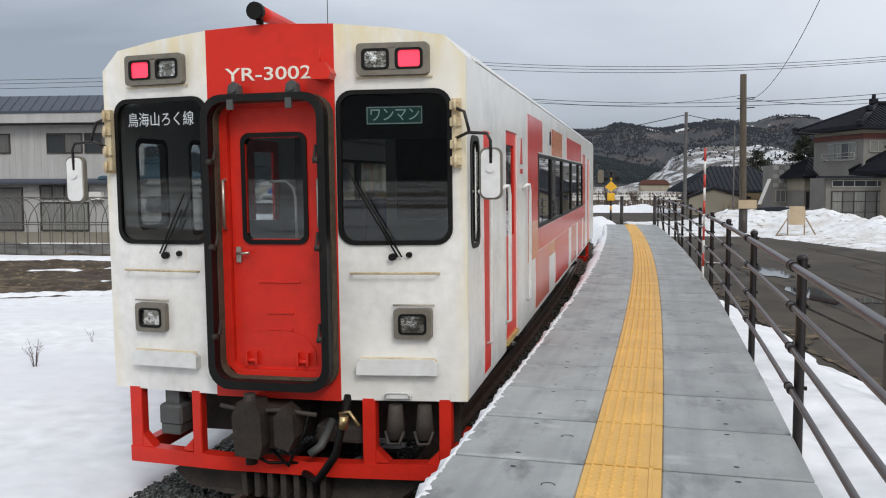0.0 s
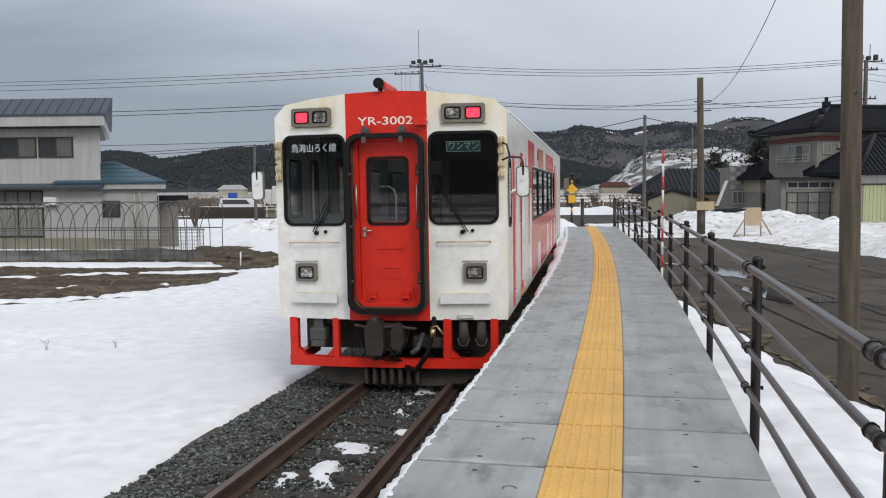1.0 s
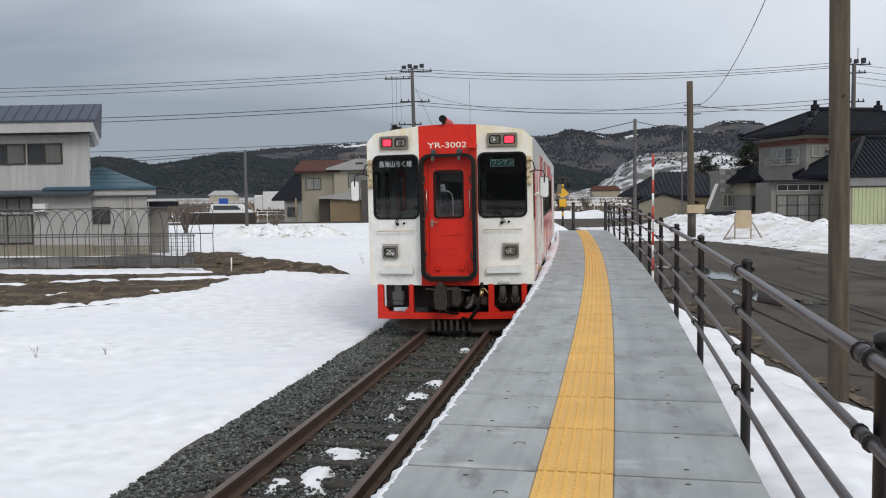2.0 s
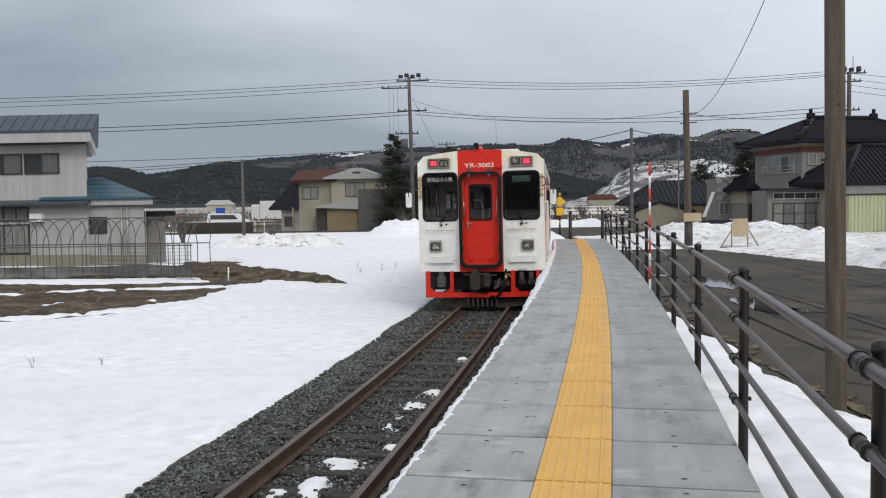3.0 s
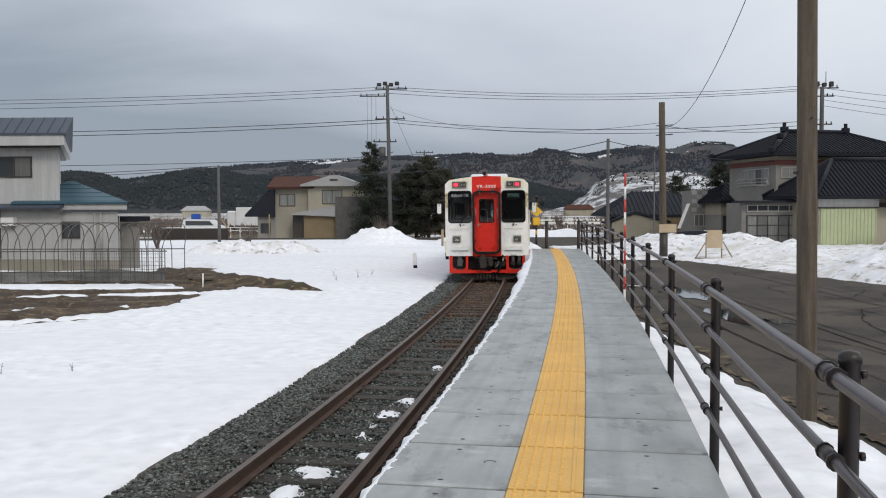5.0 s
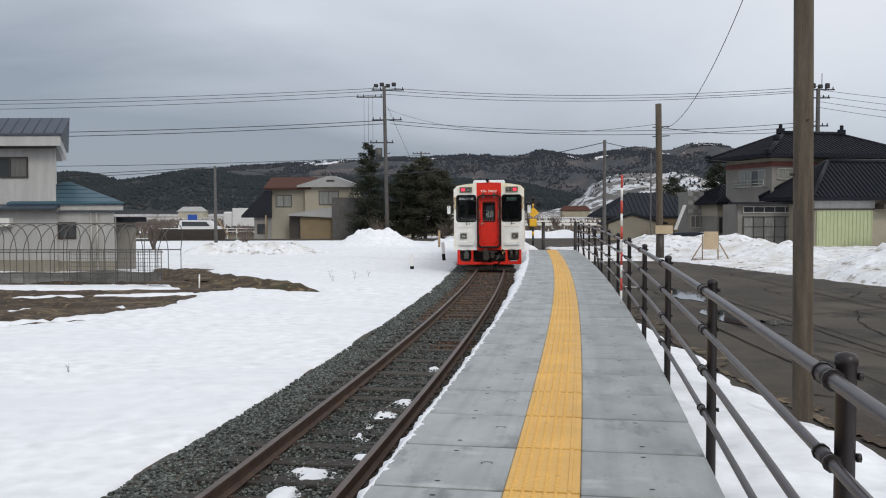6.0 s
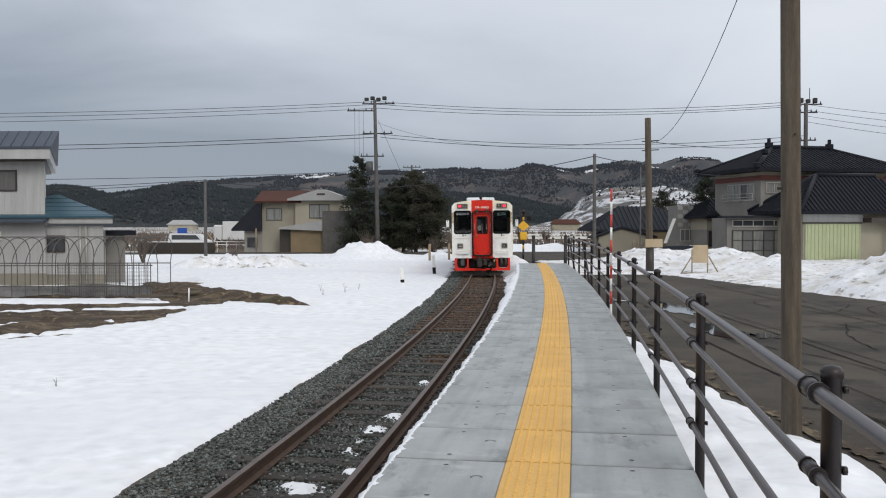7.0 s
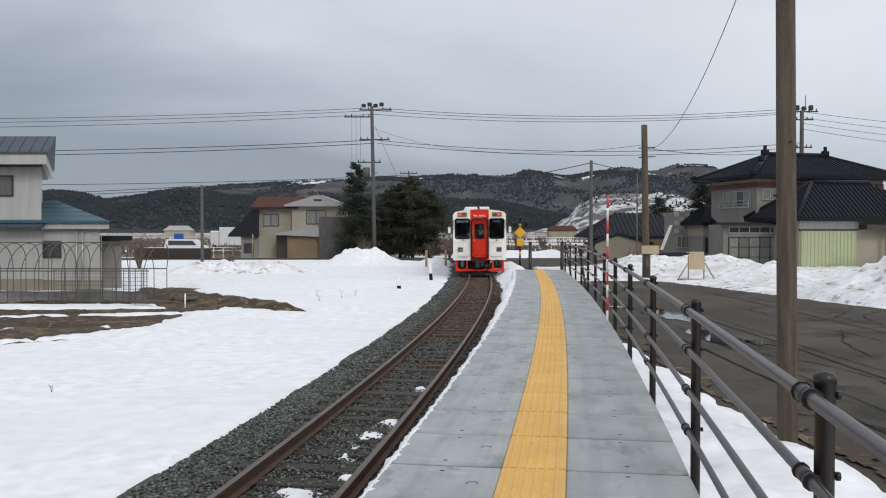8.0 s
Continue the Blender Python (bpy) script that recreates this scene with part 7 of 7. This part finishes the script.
# ---- poles, cables, signals ----
def crossarm(parent, z, w, y=0.0, x=0.0):
    bm = bmesh.new()
    box(bm, x - w, x + w, y - 0.05, y + 0.05, z - 0.05, z + 0.05)
    arm = part("crossarm", bm, M["dark_metal"], parent)
    for sx in (-0.9, -0.45, 0.45, 0.9):
        bm = bmesh.new()
        tube(bm, [(x + sx * w, y, z + 0.05), (x + sx * w, y, z + 0.13), (x + sx * w, y, z + 0.15), (x + sx * w, y, z + 0.26)], 0.06, 6, 0.035)
        part("insulator", bm, M["dark_metal"], arm)


def pole_thing(name, x, y, z1, r, label, mat="concrete_pole", lean=(0, 0), z0=G - 0.3, r1=None):
    p = thing(name, Matrix.Translation((x, y, 0)), label, "pole")
    bm = bmesh.new()
    tube(bm, [(lean[0] * t, lean[1] * t, z0 + (z1 - z0) * t) for t in span(0, 1, 6)], r, 14, r1 if r1 else r * 0.75)
    part("shaft", bm, M[mat], p)
    return p


def cable(a, b, sag, r=0.02, name="power_line", label="thin dark overhead power cable"):
    a, b = Vector(a), Vector(b)
    bm = bmesh.new()
    pts = []
    for t in span(0, 1, 24):
        p = a.lerp(b, t)
        p.z -= sag * 4 * t * (1 - t)
        pts.append(p)
    tube(bm, pts, r, 5)
    tagged(part(name, bm, M["cable"]), label, "cable", "overhead cables")


def build_poles():
    near_pole = pole_thing("wooden_pole", 4.17, 10.35, 9.6, 0.120, "tall weathered wooden pole standing in the snow", "wood_pole", (-0.14, 0), r1=0.104)
    bm = bmesh.new()
    tube(bm, [(-0.05, -0.14, 2.6), (-0.05, 0.14, 2.6)], 0.012, 6)
    part("bolt", bm, M["rusty"], near_pole)
    bm = bmesh.new()
    box(bm, -0.20, -0.10, -0.02, 0.02, 1.95, 1.98)
    part("bolt", bm, M["rusty"], near_pole)
    mid = pole_thing("wooden_pole", 11.0, 46.5, 7.25, 0.19, "grey wooden pole with a small white plate", "wood_pole", (-0.15, 0), r1=0.16)
    block(mid, "plate", M["ply"], -0.30, 0.62, -0.26, -0.2, 0.30, 0.75, "small pale plate")
    bm = bmesh.new()
    tube(bm, [(0, 0, G - 0.2), (0, 0, 0.3)], 0.23, 12, 0.22)
    part("sheath", bm, M["dark_frame"], mid, "dark sheath round the foot")
    for z in (6.0, 5.5):
        bm = bmesh.new()
        tube(bm, [(-0.45, 0, z), (0.45, 0, z + 0.05)], 0.03, 6)
        part("hook_arm", bm, M["dark_metal"], mid)
    far = pole_thing("slim_pole", 9.72, 56.5, 6.15, 0.13, "slim grey pole beside the crossing", "concrete_pole", r1=0.10)
    pole_thing("thin_pole", 12.4, 55, 5.2, 0.05, "thin grey steel pole by the yard", "pipe_grey")
    pole_thing("thin_pole", 7.6, 118, 4.5, 0.09, "thin grey steel pole by the yard", "pipe_grey")
    main = pole_thing("utility_pole", -6.35, 80, 13.1, 0.20, "tall grey concrete utility pole with crossarms", "concrete_pole", (-0.25, 0))
    for z, w, x in ((12.75, 1.5, 0.3), (12.1, 1.2, -1.4), (10.0, 1.4, 0.2), (7.9, 1.1, -0.3)):
        crossarm(main, z, w, 0, x - 0.2)
    for k in range(4):   # switch gear on the top
        bm = bmesh.new()
        box(bm, -1.2 + k * 0.55, -0.8 + k * 0.55, -0.15, 0.15, 13.0 + 0.08 * (k % 2), 13.3 + 0.12 * (k % 2), 0, 0.05)
        part("switch_gear", bm, M["dark_metal"], main)
    bm = bmesh.new()
    tube(bm, [(-0.75, -0.1, 6.4), (-0.75, -0.1, 7.4)], 0.32, 12)
    part("transformer", bm, M["grey_box"], main, "grey pole transformer")
    for z in (6.9, 4.0, 3.2):
        bm = bmesh.new()
        tube(bm, [(-0.24, 0, z), (0.24, 0, z), (0.24, 0, z + 0.12)], 0.03, 5)
        part("step_bolt", bm, M["dark_metal"], main)
    for x in (-3.1, -2.7, -2.3):
        cable((-6.35 + x + 1, 79.9, 12.3), (-6.35 + x + 1.0, 79.9, 7.0), 0.0, 0.012, "drop_wire")
    cable((-6.3, 80, 11.2), (-2.9, 80, 3.5), 0.0, 0.015, "stay_wire", "thin steel stay wire of the utility pole")
    back = pole_thing("utility_pole", -4.7, 118, 9.7, 0.16, "far grey utility pole with a crossarm", "concrete_pole")
    crossarm(back, 9.4, 1.2), crossarm(back, 8.7, 0.8)
    right = pole_thing("utility_pole", 31.2, 75, 12.0, 0.22, "dark utility pole behind the tiled house", "concrete_pole")
    for z, w in ((11.9, 1.4), (11.2, 1.0), (8.8, 0.9)):
        crossarm(right, z, w)
    for k in range(4):
        bm = bmesh.new()
        box(bm, -1.2 + k * 0.6, -0.85 + k * 0.6, -0.15, 0.15, 12.0, 12.35 + 0.1 * (k % 2), 0, 0.05)
        part("switch_gear", bm, M["dark_metal"], right)
    bm = bmesh.new()
    tube(bm, [(0.3, 0, 12.0), (0.3, 0, 13.3)], 0.03, 6)
    part("top_rod", bm, M["dark_metal"], right)
    left = pole_thing("utility_pole", -19.6, 70, 5.25, 0.14, "grey pole with a lamp arm", "concrete_pole")
    bm = bmesh.new()
    tube(bm, [(0, 0, 5.05), (-1.2, 0, 5.0), (-1.7, 0, 4.95)], 0.05, 6)
    box(bm, -2.0, -1.0, -0.15, 0.15, 4.85, 5.0, 0, 0.04)
    part("lamp_arm", bm, M["dark_metal"], left, "street lamp on an arm")
    A = Vector((-6.35, 80, 0))
    R = Vector((31.2, 75, 0))
    Lf = Vector((-64, 72, 0))
    for k, (zl, za, zr) in enumerate(((11.0, 12.95, 12.2), (10.75, 12.75, 12.0), (10.4, 12.45, 11.9))):
        cable(Lf + Vector((0, k, zl)), A + Vector((0, 0.4 * k, za)), 0.5, 0.022)
        cable(A + Vector((0, 0.4 * k, za)), R + Vector((0, 0.4 * k, zr)), 0.75, 0.022)
    for k, (zl, za, zr) in enumerate(((8.35, 9.95, 9.2), (8.0, 9.75, 8.9))):
        cable(Lf + Vector((0, k, zl)), A + Vector((-0.3, k, za)), 0.55, 0.032)
        cable(A + Vector((0.2, k, za)), R + Vector((0, k, zr)), 0.9, 0.025)
    cable(A + Vector((0, 0, 11.0)), (11.0, 46.5, 6.2), 1.2, 0.012)
    cable(Lf + Vector((0, 2, 5.6)), (-4.7, 118, 9.2), 0.6, 0.03)
    cable(Lf + Vector((0, 4, 4.4)), (-19.6, 70, 5.2), 0.35, 0.025)
    cable(Lf + Vector((0, 4.5, 4.1)), (-19.6, 70, 5.0), 0.35, 0.025)
    cable((-19.6, 70, 5.2), (9.72, 56.5, 6.0), 1.35, 0.026)
    cable((9.72, 56.5, 6.0), (24.5, 63, 5.0), 0.45, 0.024)
    cable((10.97, 46.5, 5.9), (6.75, 12.0, 13.0), 2.6, 0.012)
    cable((10.9, 46.5, 6.0), R + Vector((0, 0, 8.8)), 0.5, 0.018)
    for k in range(4):
        cable(R + Vector((0, 0, 11.9 - 0.5 * k)), (64, 66, 9.5 - 0.8 * k), 1.0, 0.018)


def build_signals():
    """Level-crossing signals, markers and the plywood board."""
    for x, y in ((5.42, 60.5),):
        c = thing("crossing_signal", Matrix.Translation((x, y, -1.0)), "level-crossing warning signal with yellow boxes", "signal")
        for z0, z1, mat in ((0, 0.8, "dark_metal"), (0.8, 1.1, "yellow_sign"), (1.1, 1.5, "dark_metal"), (2.85, 3.05, "yellow_sign"), (3.05, 3.6, "dark_metal")):
            bm = bmesh.new()
            tube(bm, [(0, 0, z0), (0, 0, z1)], 0.07, 8)
            part("post", bm, M[mat], c)
        bm = bmesh.new()
        box(bm, -0.25, 0.25, -0.18, 0.1, 1.45, 2.0, 0, 0.05)
        part("lower_box", bm, M["yellow_sign"], c, "yellow signal box")
        bm = bmesh.new()
        prism(bm, [(-0.42, 2.42), (0, 2.08), (0.42, 2.42), (0, 2.82)], "y", -0.12, -0.05)
        part("warning_plate", bm, M["yellow_sign"], c, "yellow diamond plate")
        for a in (0.6, -0.6):
            bm = bmesh.new()
            p = Vector((math.cos(a), 0, math.sin(a))) * 0.36
            q = Vector((-math.sin(a), 0, math.cos(a))) * 0.07
            vs = []
            for yy in (-0.10, -0.06):
                vs.append([bm.verts.new(Vector((0, yy, 3.35)) + s1 * p + s2 * q) for s1, s2 in ((-1, -1), (1, -1), (1, 1), (-1, 1))])
            bm.faces.new(vs[0]), bm.faces.new(vs[1][::-1])
            for i in range(4):
                bm.faces.new((vs[0][i], vs[0][(i + 1) % 4], vs[1][(i + 1) % 4], vs[1][i]))
            bmesh.ops.recalc_face_normals(bm, faces=bm.faces[:])
            part("cross_board", bm, M["dark_metal"] if a > 0 else M["rusty"], c)
        for sx in (-1, 1):
            bm = bmesh.new()
            tube(bm, [(sx * 0.38, -0.1, 2.95), (sx * 0.38, -0.22, 2.95)], 0.17, 12)
            part("lamp", bm, M["rubber"], c)
    for x, y, h, blk in ((-0.62, 45.2, 1.05, 0.42), (-2.0, 39.2, 0.72, 0.16)):
        s = thing("track_marker", Matrix.Translation((x, y, -1.12)) @ Matrix.Rotation(radians(-4), 4, "Y"), "white and black marker post in the snow", "marker post", "track markers")
        bm = bmesh.new()
        box(bm, -0.085, 0.085, -0.06, 0.06, blk, h, 0, 0.01)
        part("white_post", bm, M["white_enamel"], s)
        bm = bmesh.new()
        box(bm, -0.088, 0.088, -0.063, 0.063, -0.1, blk, 0, 0.01)
        part("black_foot", bm, M["rubber"], s)
    for x, y in ((-1.2, 62.0), (0.2, 63.5), (3.9, 62.5)):
        s = thing("timber_post", Matrix.Translation((x, y, -1.1)), "short weathered post by the crossing", "post", "crossing posts")
        bm = bmesh.new()
        tube(bm, [(0, 0, -0.1), (0, 0, 1.25)], 0.09, 7)
        part("shaft", bm, M["timber"], s)
    b = thing("plywood_board", Matrix.Translation((13.05, 44.3, right_snow(13.05, 44.3) - 0.02)), "blank plywood board on a timber easel", "board")
    block(b, "panel", M["ply"], -0.36, 0.38, -0.06, -0.02, 0.56, 1.48, "blank plywood panel")
    for a, c in (((-0.40, 0.0, 0.0), (-0.40, 0.0, 1.3)), ((0.40, 0.0, 0.0), (0.40, 0.0, 1.3)), ((-1.0, -0.1, 0.0), (-0.42, -0.02, 0.9)), ((0.95, -0.1, 0.0), (0.45, -0.02, 0.9)), ((-0.9, 0.0, 0.03), (2.2, 0.0, 0.03))):
        bm = bmesh.new()
        tube(bm, [a, c], 0.035, 5)
        part("strut", bm, M["timber"], b)


# ---- plants ----
M["needles"] = material("dark_needles", (0.018, 0.027, 0.016), (0.036, 0.041, 0.022), 1.5, 12, 0.8, 0, 0.0)
M["needles_brown"] = material("bronze_needles", (0.048, 0.044, 0.026), (0.024, 0.029, 0.017), 1.5, 12, 0.8, 0, 0.0)
M["bark"] = material("bark", (0.07, 0.055, 0.045), (0.04, 0.032, 0.027), 3, 20, 0.9, 0, 0.5, 0.02)
M["twig"] = material("bare_twigs", (0.14, 0.11, 0.09), (0.09, 0.07, 0.06), 3, 20, 0.9)


def conifer(name, x, y, h, reach, base, seed, label, mat="needles", crowns=1, tip=0.25):
    """A trunk with limbs, and sprays of small needle clumps along each limb."""
    rnd = random.Random(seed)
    t = thing(name, Matrix.Translation((x, y, G)), label, "tree")
    bm = bmesh.new()
    tube(bm, [(0, 0, -0.3), (0.05, 0, h * 0.4), (0, 0, h * 0.95)], 0.20, 8, 0.03)
    trunk = part("trunk", bm, M["bark"], t)
    limbs, vs, fs = bmesh.new(), [], []
    n = int(h * 11)
    for k in range(n):
        z = base + (h - base) * ((k + rnd.random()) / n)
        f = (z - base) / (h - base)
        if crowns == 1:
            r = reach * (1 - f) ** 0.75 * rnd.uniform(0.65, 1.15) + tip
        else:
            r = reach * (math.sin(math.pi * min(1, 0.16 + 0.84 * f)) ** 0.6) * rnd.uniform(0.6, 1.12) + 0.15
        a = rnd.uniform(0, 2 * math.pi)
        end = Vector((math.cos(a) * r, math.sin(a) * r, z + r * rnd.uniform(-0.18, 0.22)))
        tube(limbs, [(0, 0, z), end * 0.5 + Vector((0, 0, z * 0.5 + 0.08)), end], 0.035, 4, 0.01, cap=False)
        m = int(36 + 64 * r)
        for i in range(m):
            u = rnd.uniform(0.22, 1.05)
            p = Vector((0, 0, z)).lerp(end, u) + Vector((rnd.gauss(0, 0.13), rnd.gauss(0, 0.13), rnd.gauss(0, 0.10))) * (0.6 + r * 0.45)
            s = rnd.uniform(0.05, 0.13)
            d = Vector((rnd.gauss(0, 1), rnd.gauss(0, 1), rnd.gauss(0, 0.6))).normalized() * s
            e = Vector((rnd.gauss(0, 1), rnd.gauss(0, 1), rnd.gauss(0, 1))).cross(d).normalized() * s * 0.5
            q = d.cross(e).normalized() * s * 0.35
            b0 = len(vs)
            vs += [p + d, p + e, p - d, p - e, p + q]
            fs += [(b0, b0 + 1, b0 + 4), (b0 + 1, b0 + 2, b0 + 4), (b0 + 2, b0 + 3, b0 + 4), (b0 + 3, b0, b0 + 4)]
    part("limbs", limbs, M["bark"], t)
    me = bpy.data.meshes.new("crown")
    me.from_pydata([v[:] for v in vs], [], fs)
    me.materials.append(M[mat])
    c = new("crown", me)
    c.parent = t


def bush(x, y, z, h, seed, label="bare brown bush with thin twigs", n=26, r=0.014):
    rnd = random.Random(seed)
    t = thing("bare_bush", Matrix.Translation((x, y, z)), label, "bush")
    bm = bmesh.new()
    for k in range(n):
        a, l = rnd.uniform(0, 6.28), h * rnd.uniform(0.6, 1.1)
        s = rnd.uniform(0.15, 0.6)
        p1 = Vector((math.cos(a) * l * s * 0.4, math.sin(a) * l * s * 0.4, l * 0.55))
        p2 = Vector((math.cos(a) * l * s, math.sin(a) * l * s, l))
        tube(bm, [(0, 0, -0.1), p1, p2], r, 4, r * 0.3, cap=False)
        for i in range(3):
            b = p1.lerp(p2, rnd.random())
            tube(bm, [b, b + Vector((rnd.gauss(0, 0.2), rnd.gauss(0, 0.2), rnd.uniform(0.1, 0.35))) * h * 0.6], r * 0.5, 3, r * 0.2, cap=False)
    part("twig_clump", bm, M["twig"], t)


def reeds():
    """Dead reeds and grass on the plain, as thin upright blades."""
    rng = np.random.default_rng(3)
    n = 9000
    x, y = rng.uniform(-75, 42, n), rng.uniform(96, 210, n)
    keep = np.array([rough(a, b, 0.05, 6) > -0.12 for a, b in zip(x, y)])
    x, y = x[keep], y[keep]
    n = len(x)
    h, a, w, lean = rng.uniform(0.5, 1.6, n), rng.uniform(0, 3.14, n), rng.uniform(0.04, 0.11, n), rng.normal(0, 0.25, (n, 2))
    dx, dy = np.cos(a) * w, np.sin(a) * w
    z = np.full(n, -1.4)
    v = np.stack([np.c_[x - dx, y - dy, z], np.c_[x + dx, y + dy, z], np.c_[x + dx * 0.3 + lean[:, 0], y + dy * 0.3 + lean[:, 1], z + h], np.c_[x + lean[:, 0] * 1.3 - dx * 2, y + lean[:, 1], z + h * 0.8]], 1).reshape(-1, 3)
    f = np.arange(4 * n).reshape(-1, 4)
    me = bpy.data.meshes.new("reeds")
    me.from_pydata(v.tolist(), [], f.tolist())
    me.materials.append(M["twig"])
    tagged(new("reeds", me), "brown dead reeds and grass on the plain", "reeds", "", "stuff")


def build_plants():
    conifer("spruce", -8.3, 82, 9.1, 2.3, 1.0, 3, "tall dark spruce with sparse pointed crown")
    conifer("pine", -5.3, 83, 6.5, 2.3, 0.4, 5, "dark bushy pine beside the road", "needles", 2)
    conifer("pine", -2.95, 83, 7.8, 3.0, 0.4, 7, "broad dark evergreen with dense crown", "needles_brown", 2)
    conifer("pine", -1.3, 83, 6.5, 2.1, 0.3, 9, "dark bushy pine beside the road", "needles_brown", 2)
    conifer("pine", -4.2, 84.5, 7.2, 2.7, 0.5, 21, "dark bushy pine beside the road", "needles", 2)
    conifer("spruce", 22.3, 74, 6.6, 1.6, 0.6, 11, "dark evergreen behind the tiled house", "needles", 2)
    conifer("spruce", 22.0, 88, 6.0, 1.8, 0.6, 13, "dark evergreen behind the low house", "needles", 2)
    reeds()
    bush(-6.6, 72, -1.1, 2.0, 1, n=40), bush(0.6, 78, -1.1, 2.2, 2, n=40), bush(-1.0, 74.5, -1.1, 1.6, 6, n=30)
    bush(-20.5, 58, -1.1, 2.4, 3, n=50), bush(-14.8, 60, -1.1, 1.6, 8, n=30)
    bush(9.0, 104, -1.2, 2.6, 4, n=60, r=0.03), bush(12.5, 108, -1.2, 2.2, 5, n=60, r=0.03), bush(4.0, 100, -1.2, 2.4, 9, n=60, r=0.03), bush(7, 112, -1.2, 2.6, 10, n=60, r=0.03), bush(1.5, 96, -1.2, 2.4, 12, n=60, r=0.03)
    bush(-7.10, 11.49, snow_height(-7.10, 11.49), 0.34, 51, "dry reddish weed clump standing in the snow", 16, 0.004)
    for k, (x, y, h) in enumerate(((-4.9, 33.5, 0.55), (-3.9, 33.0, 0.7), (-3.5, 34.2, 0.5), (-7.2, 13.3, 0.35), (-6.2, 13.6, 0.22), (-4.6, 32.0, 0.4))):
        bush(x, y, snow_height(x, y), h * 0.6, 30 + k, "dry weed stalks poking through the snow", 4, 0.004)


build_white_house()
build_hoops()
build_tile_house()
build_second_house()
build_beige_house()
build_far_fields()
build_poles()
build_signals()
build_plants()


# ---- what moves ----
def motions():
    def run(t):
        return 6.382 + 4.0296 * t + 0.18868 * t * t - 0.00587 * t ** 3

    def place(t, side):
        s = run(t) - 0.018 * math.exp(-t / 0.5) - 0.07 * math.exp(-((t - 0.45) / 0.25) ** 2)
        a = Vector((line_x(s + 2.6), s + 2.6, 0))
        b = Vector((line_x(s + 15.4), s + 15.4, 0))
        d = (b - a).normalized()
        o = a - d * 2.6
        return Matrix.Translation((o.x + side, o.y, RAIL)) @ Matrix.Rotation(-math.atan2(d.x, d.y) + radians(0.24) * math.exp(-t / 0.7), 4, "Z") @ pose(0, 0, 0, 0.5 * math.exp(-t / 0.8), -0.5, 0)
    sway = [(0.0, -0.26), (0.5, -0.255), (1.0, -0.215), (1.5, -0.16), (2.0, -0.13), (2.5, -0.11), (3.0, -0.10), (3.5, -0.10), (4.0, -0.10), (4.5, -0.10), (5.0, -0.10),
            (5.5, -0.10), (6.0, -0.10), (6.5, -0.09), (7.0, -0.08), (7.5, -0.06), (8.0, -0.04)]
    walk(train, [(t, place(t, dx)) for t, dx in sway])
    for ob, y in WHEELS:
        rows = []
        for k in range(81):
            t = k * 0.1
            rows.append((t, Matrix.Translation((0, y, 0.43)) @ Matrix.Rotation(-(run(t) - run(0)) / 0.43, 4, "X")))
        walk(ob, rows)


motions()
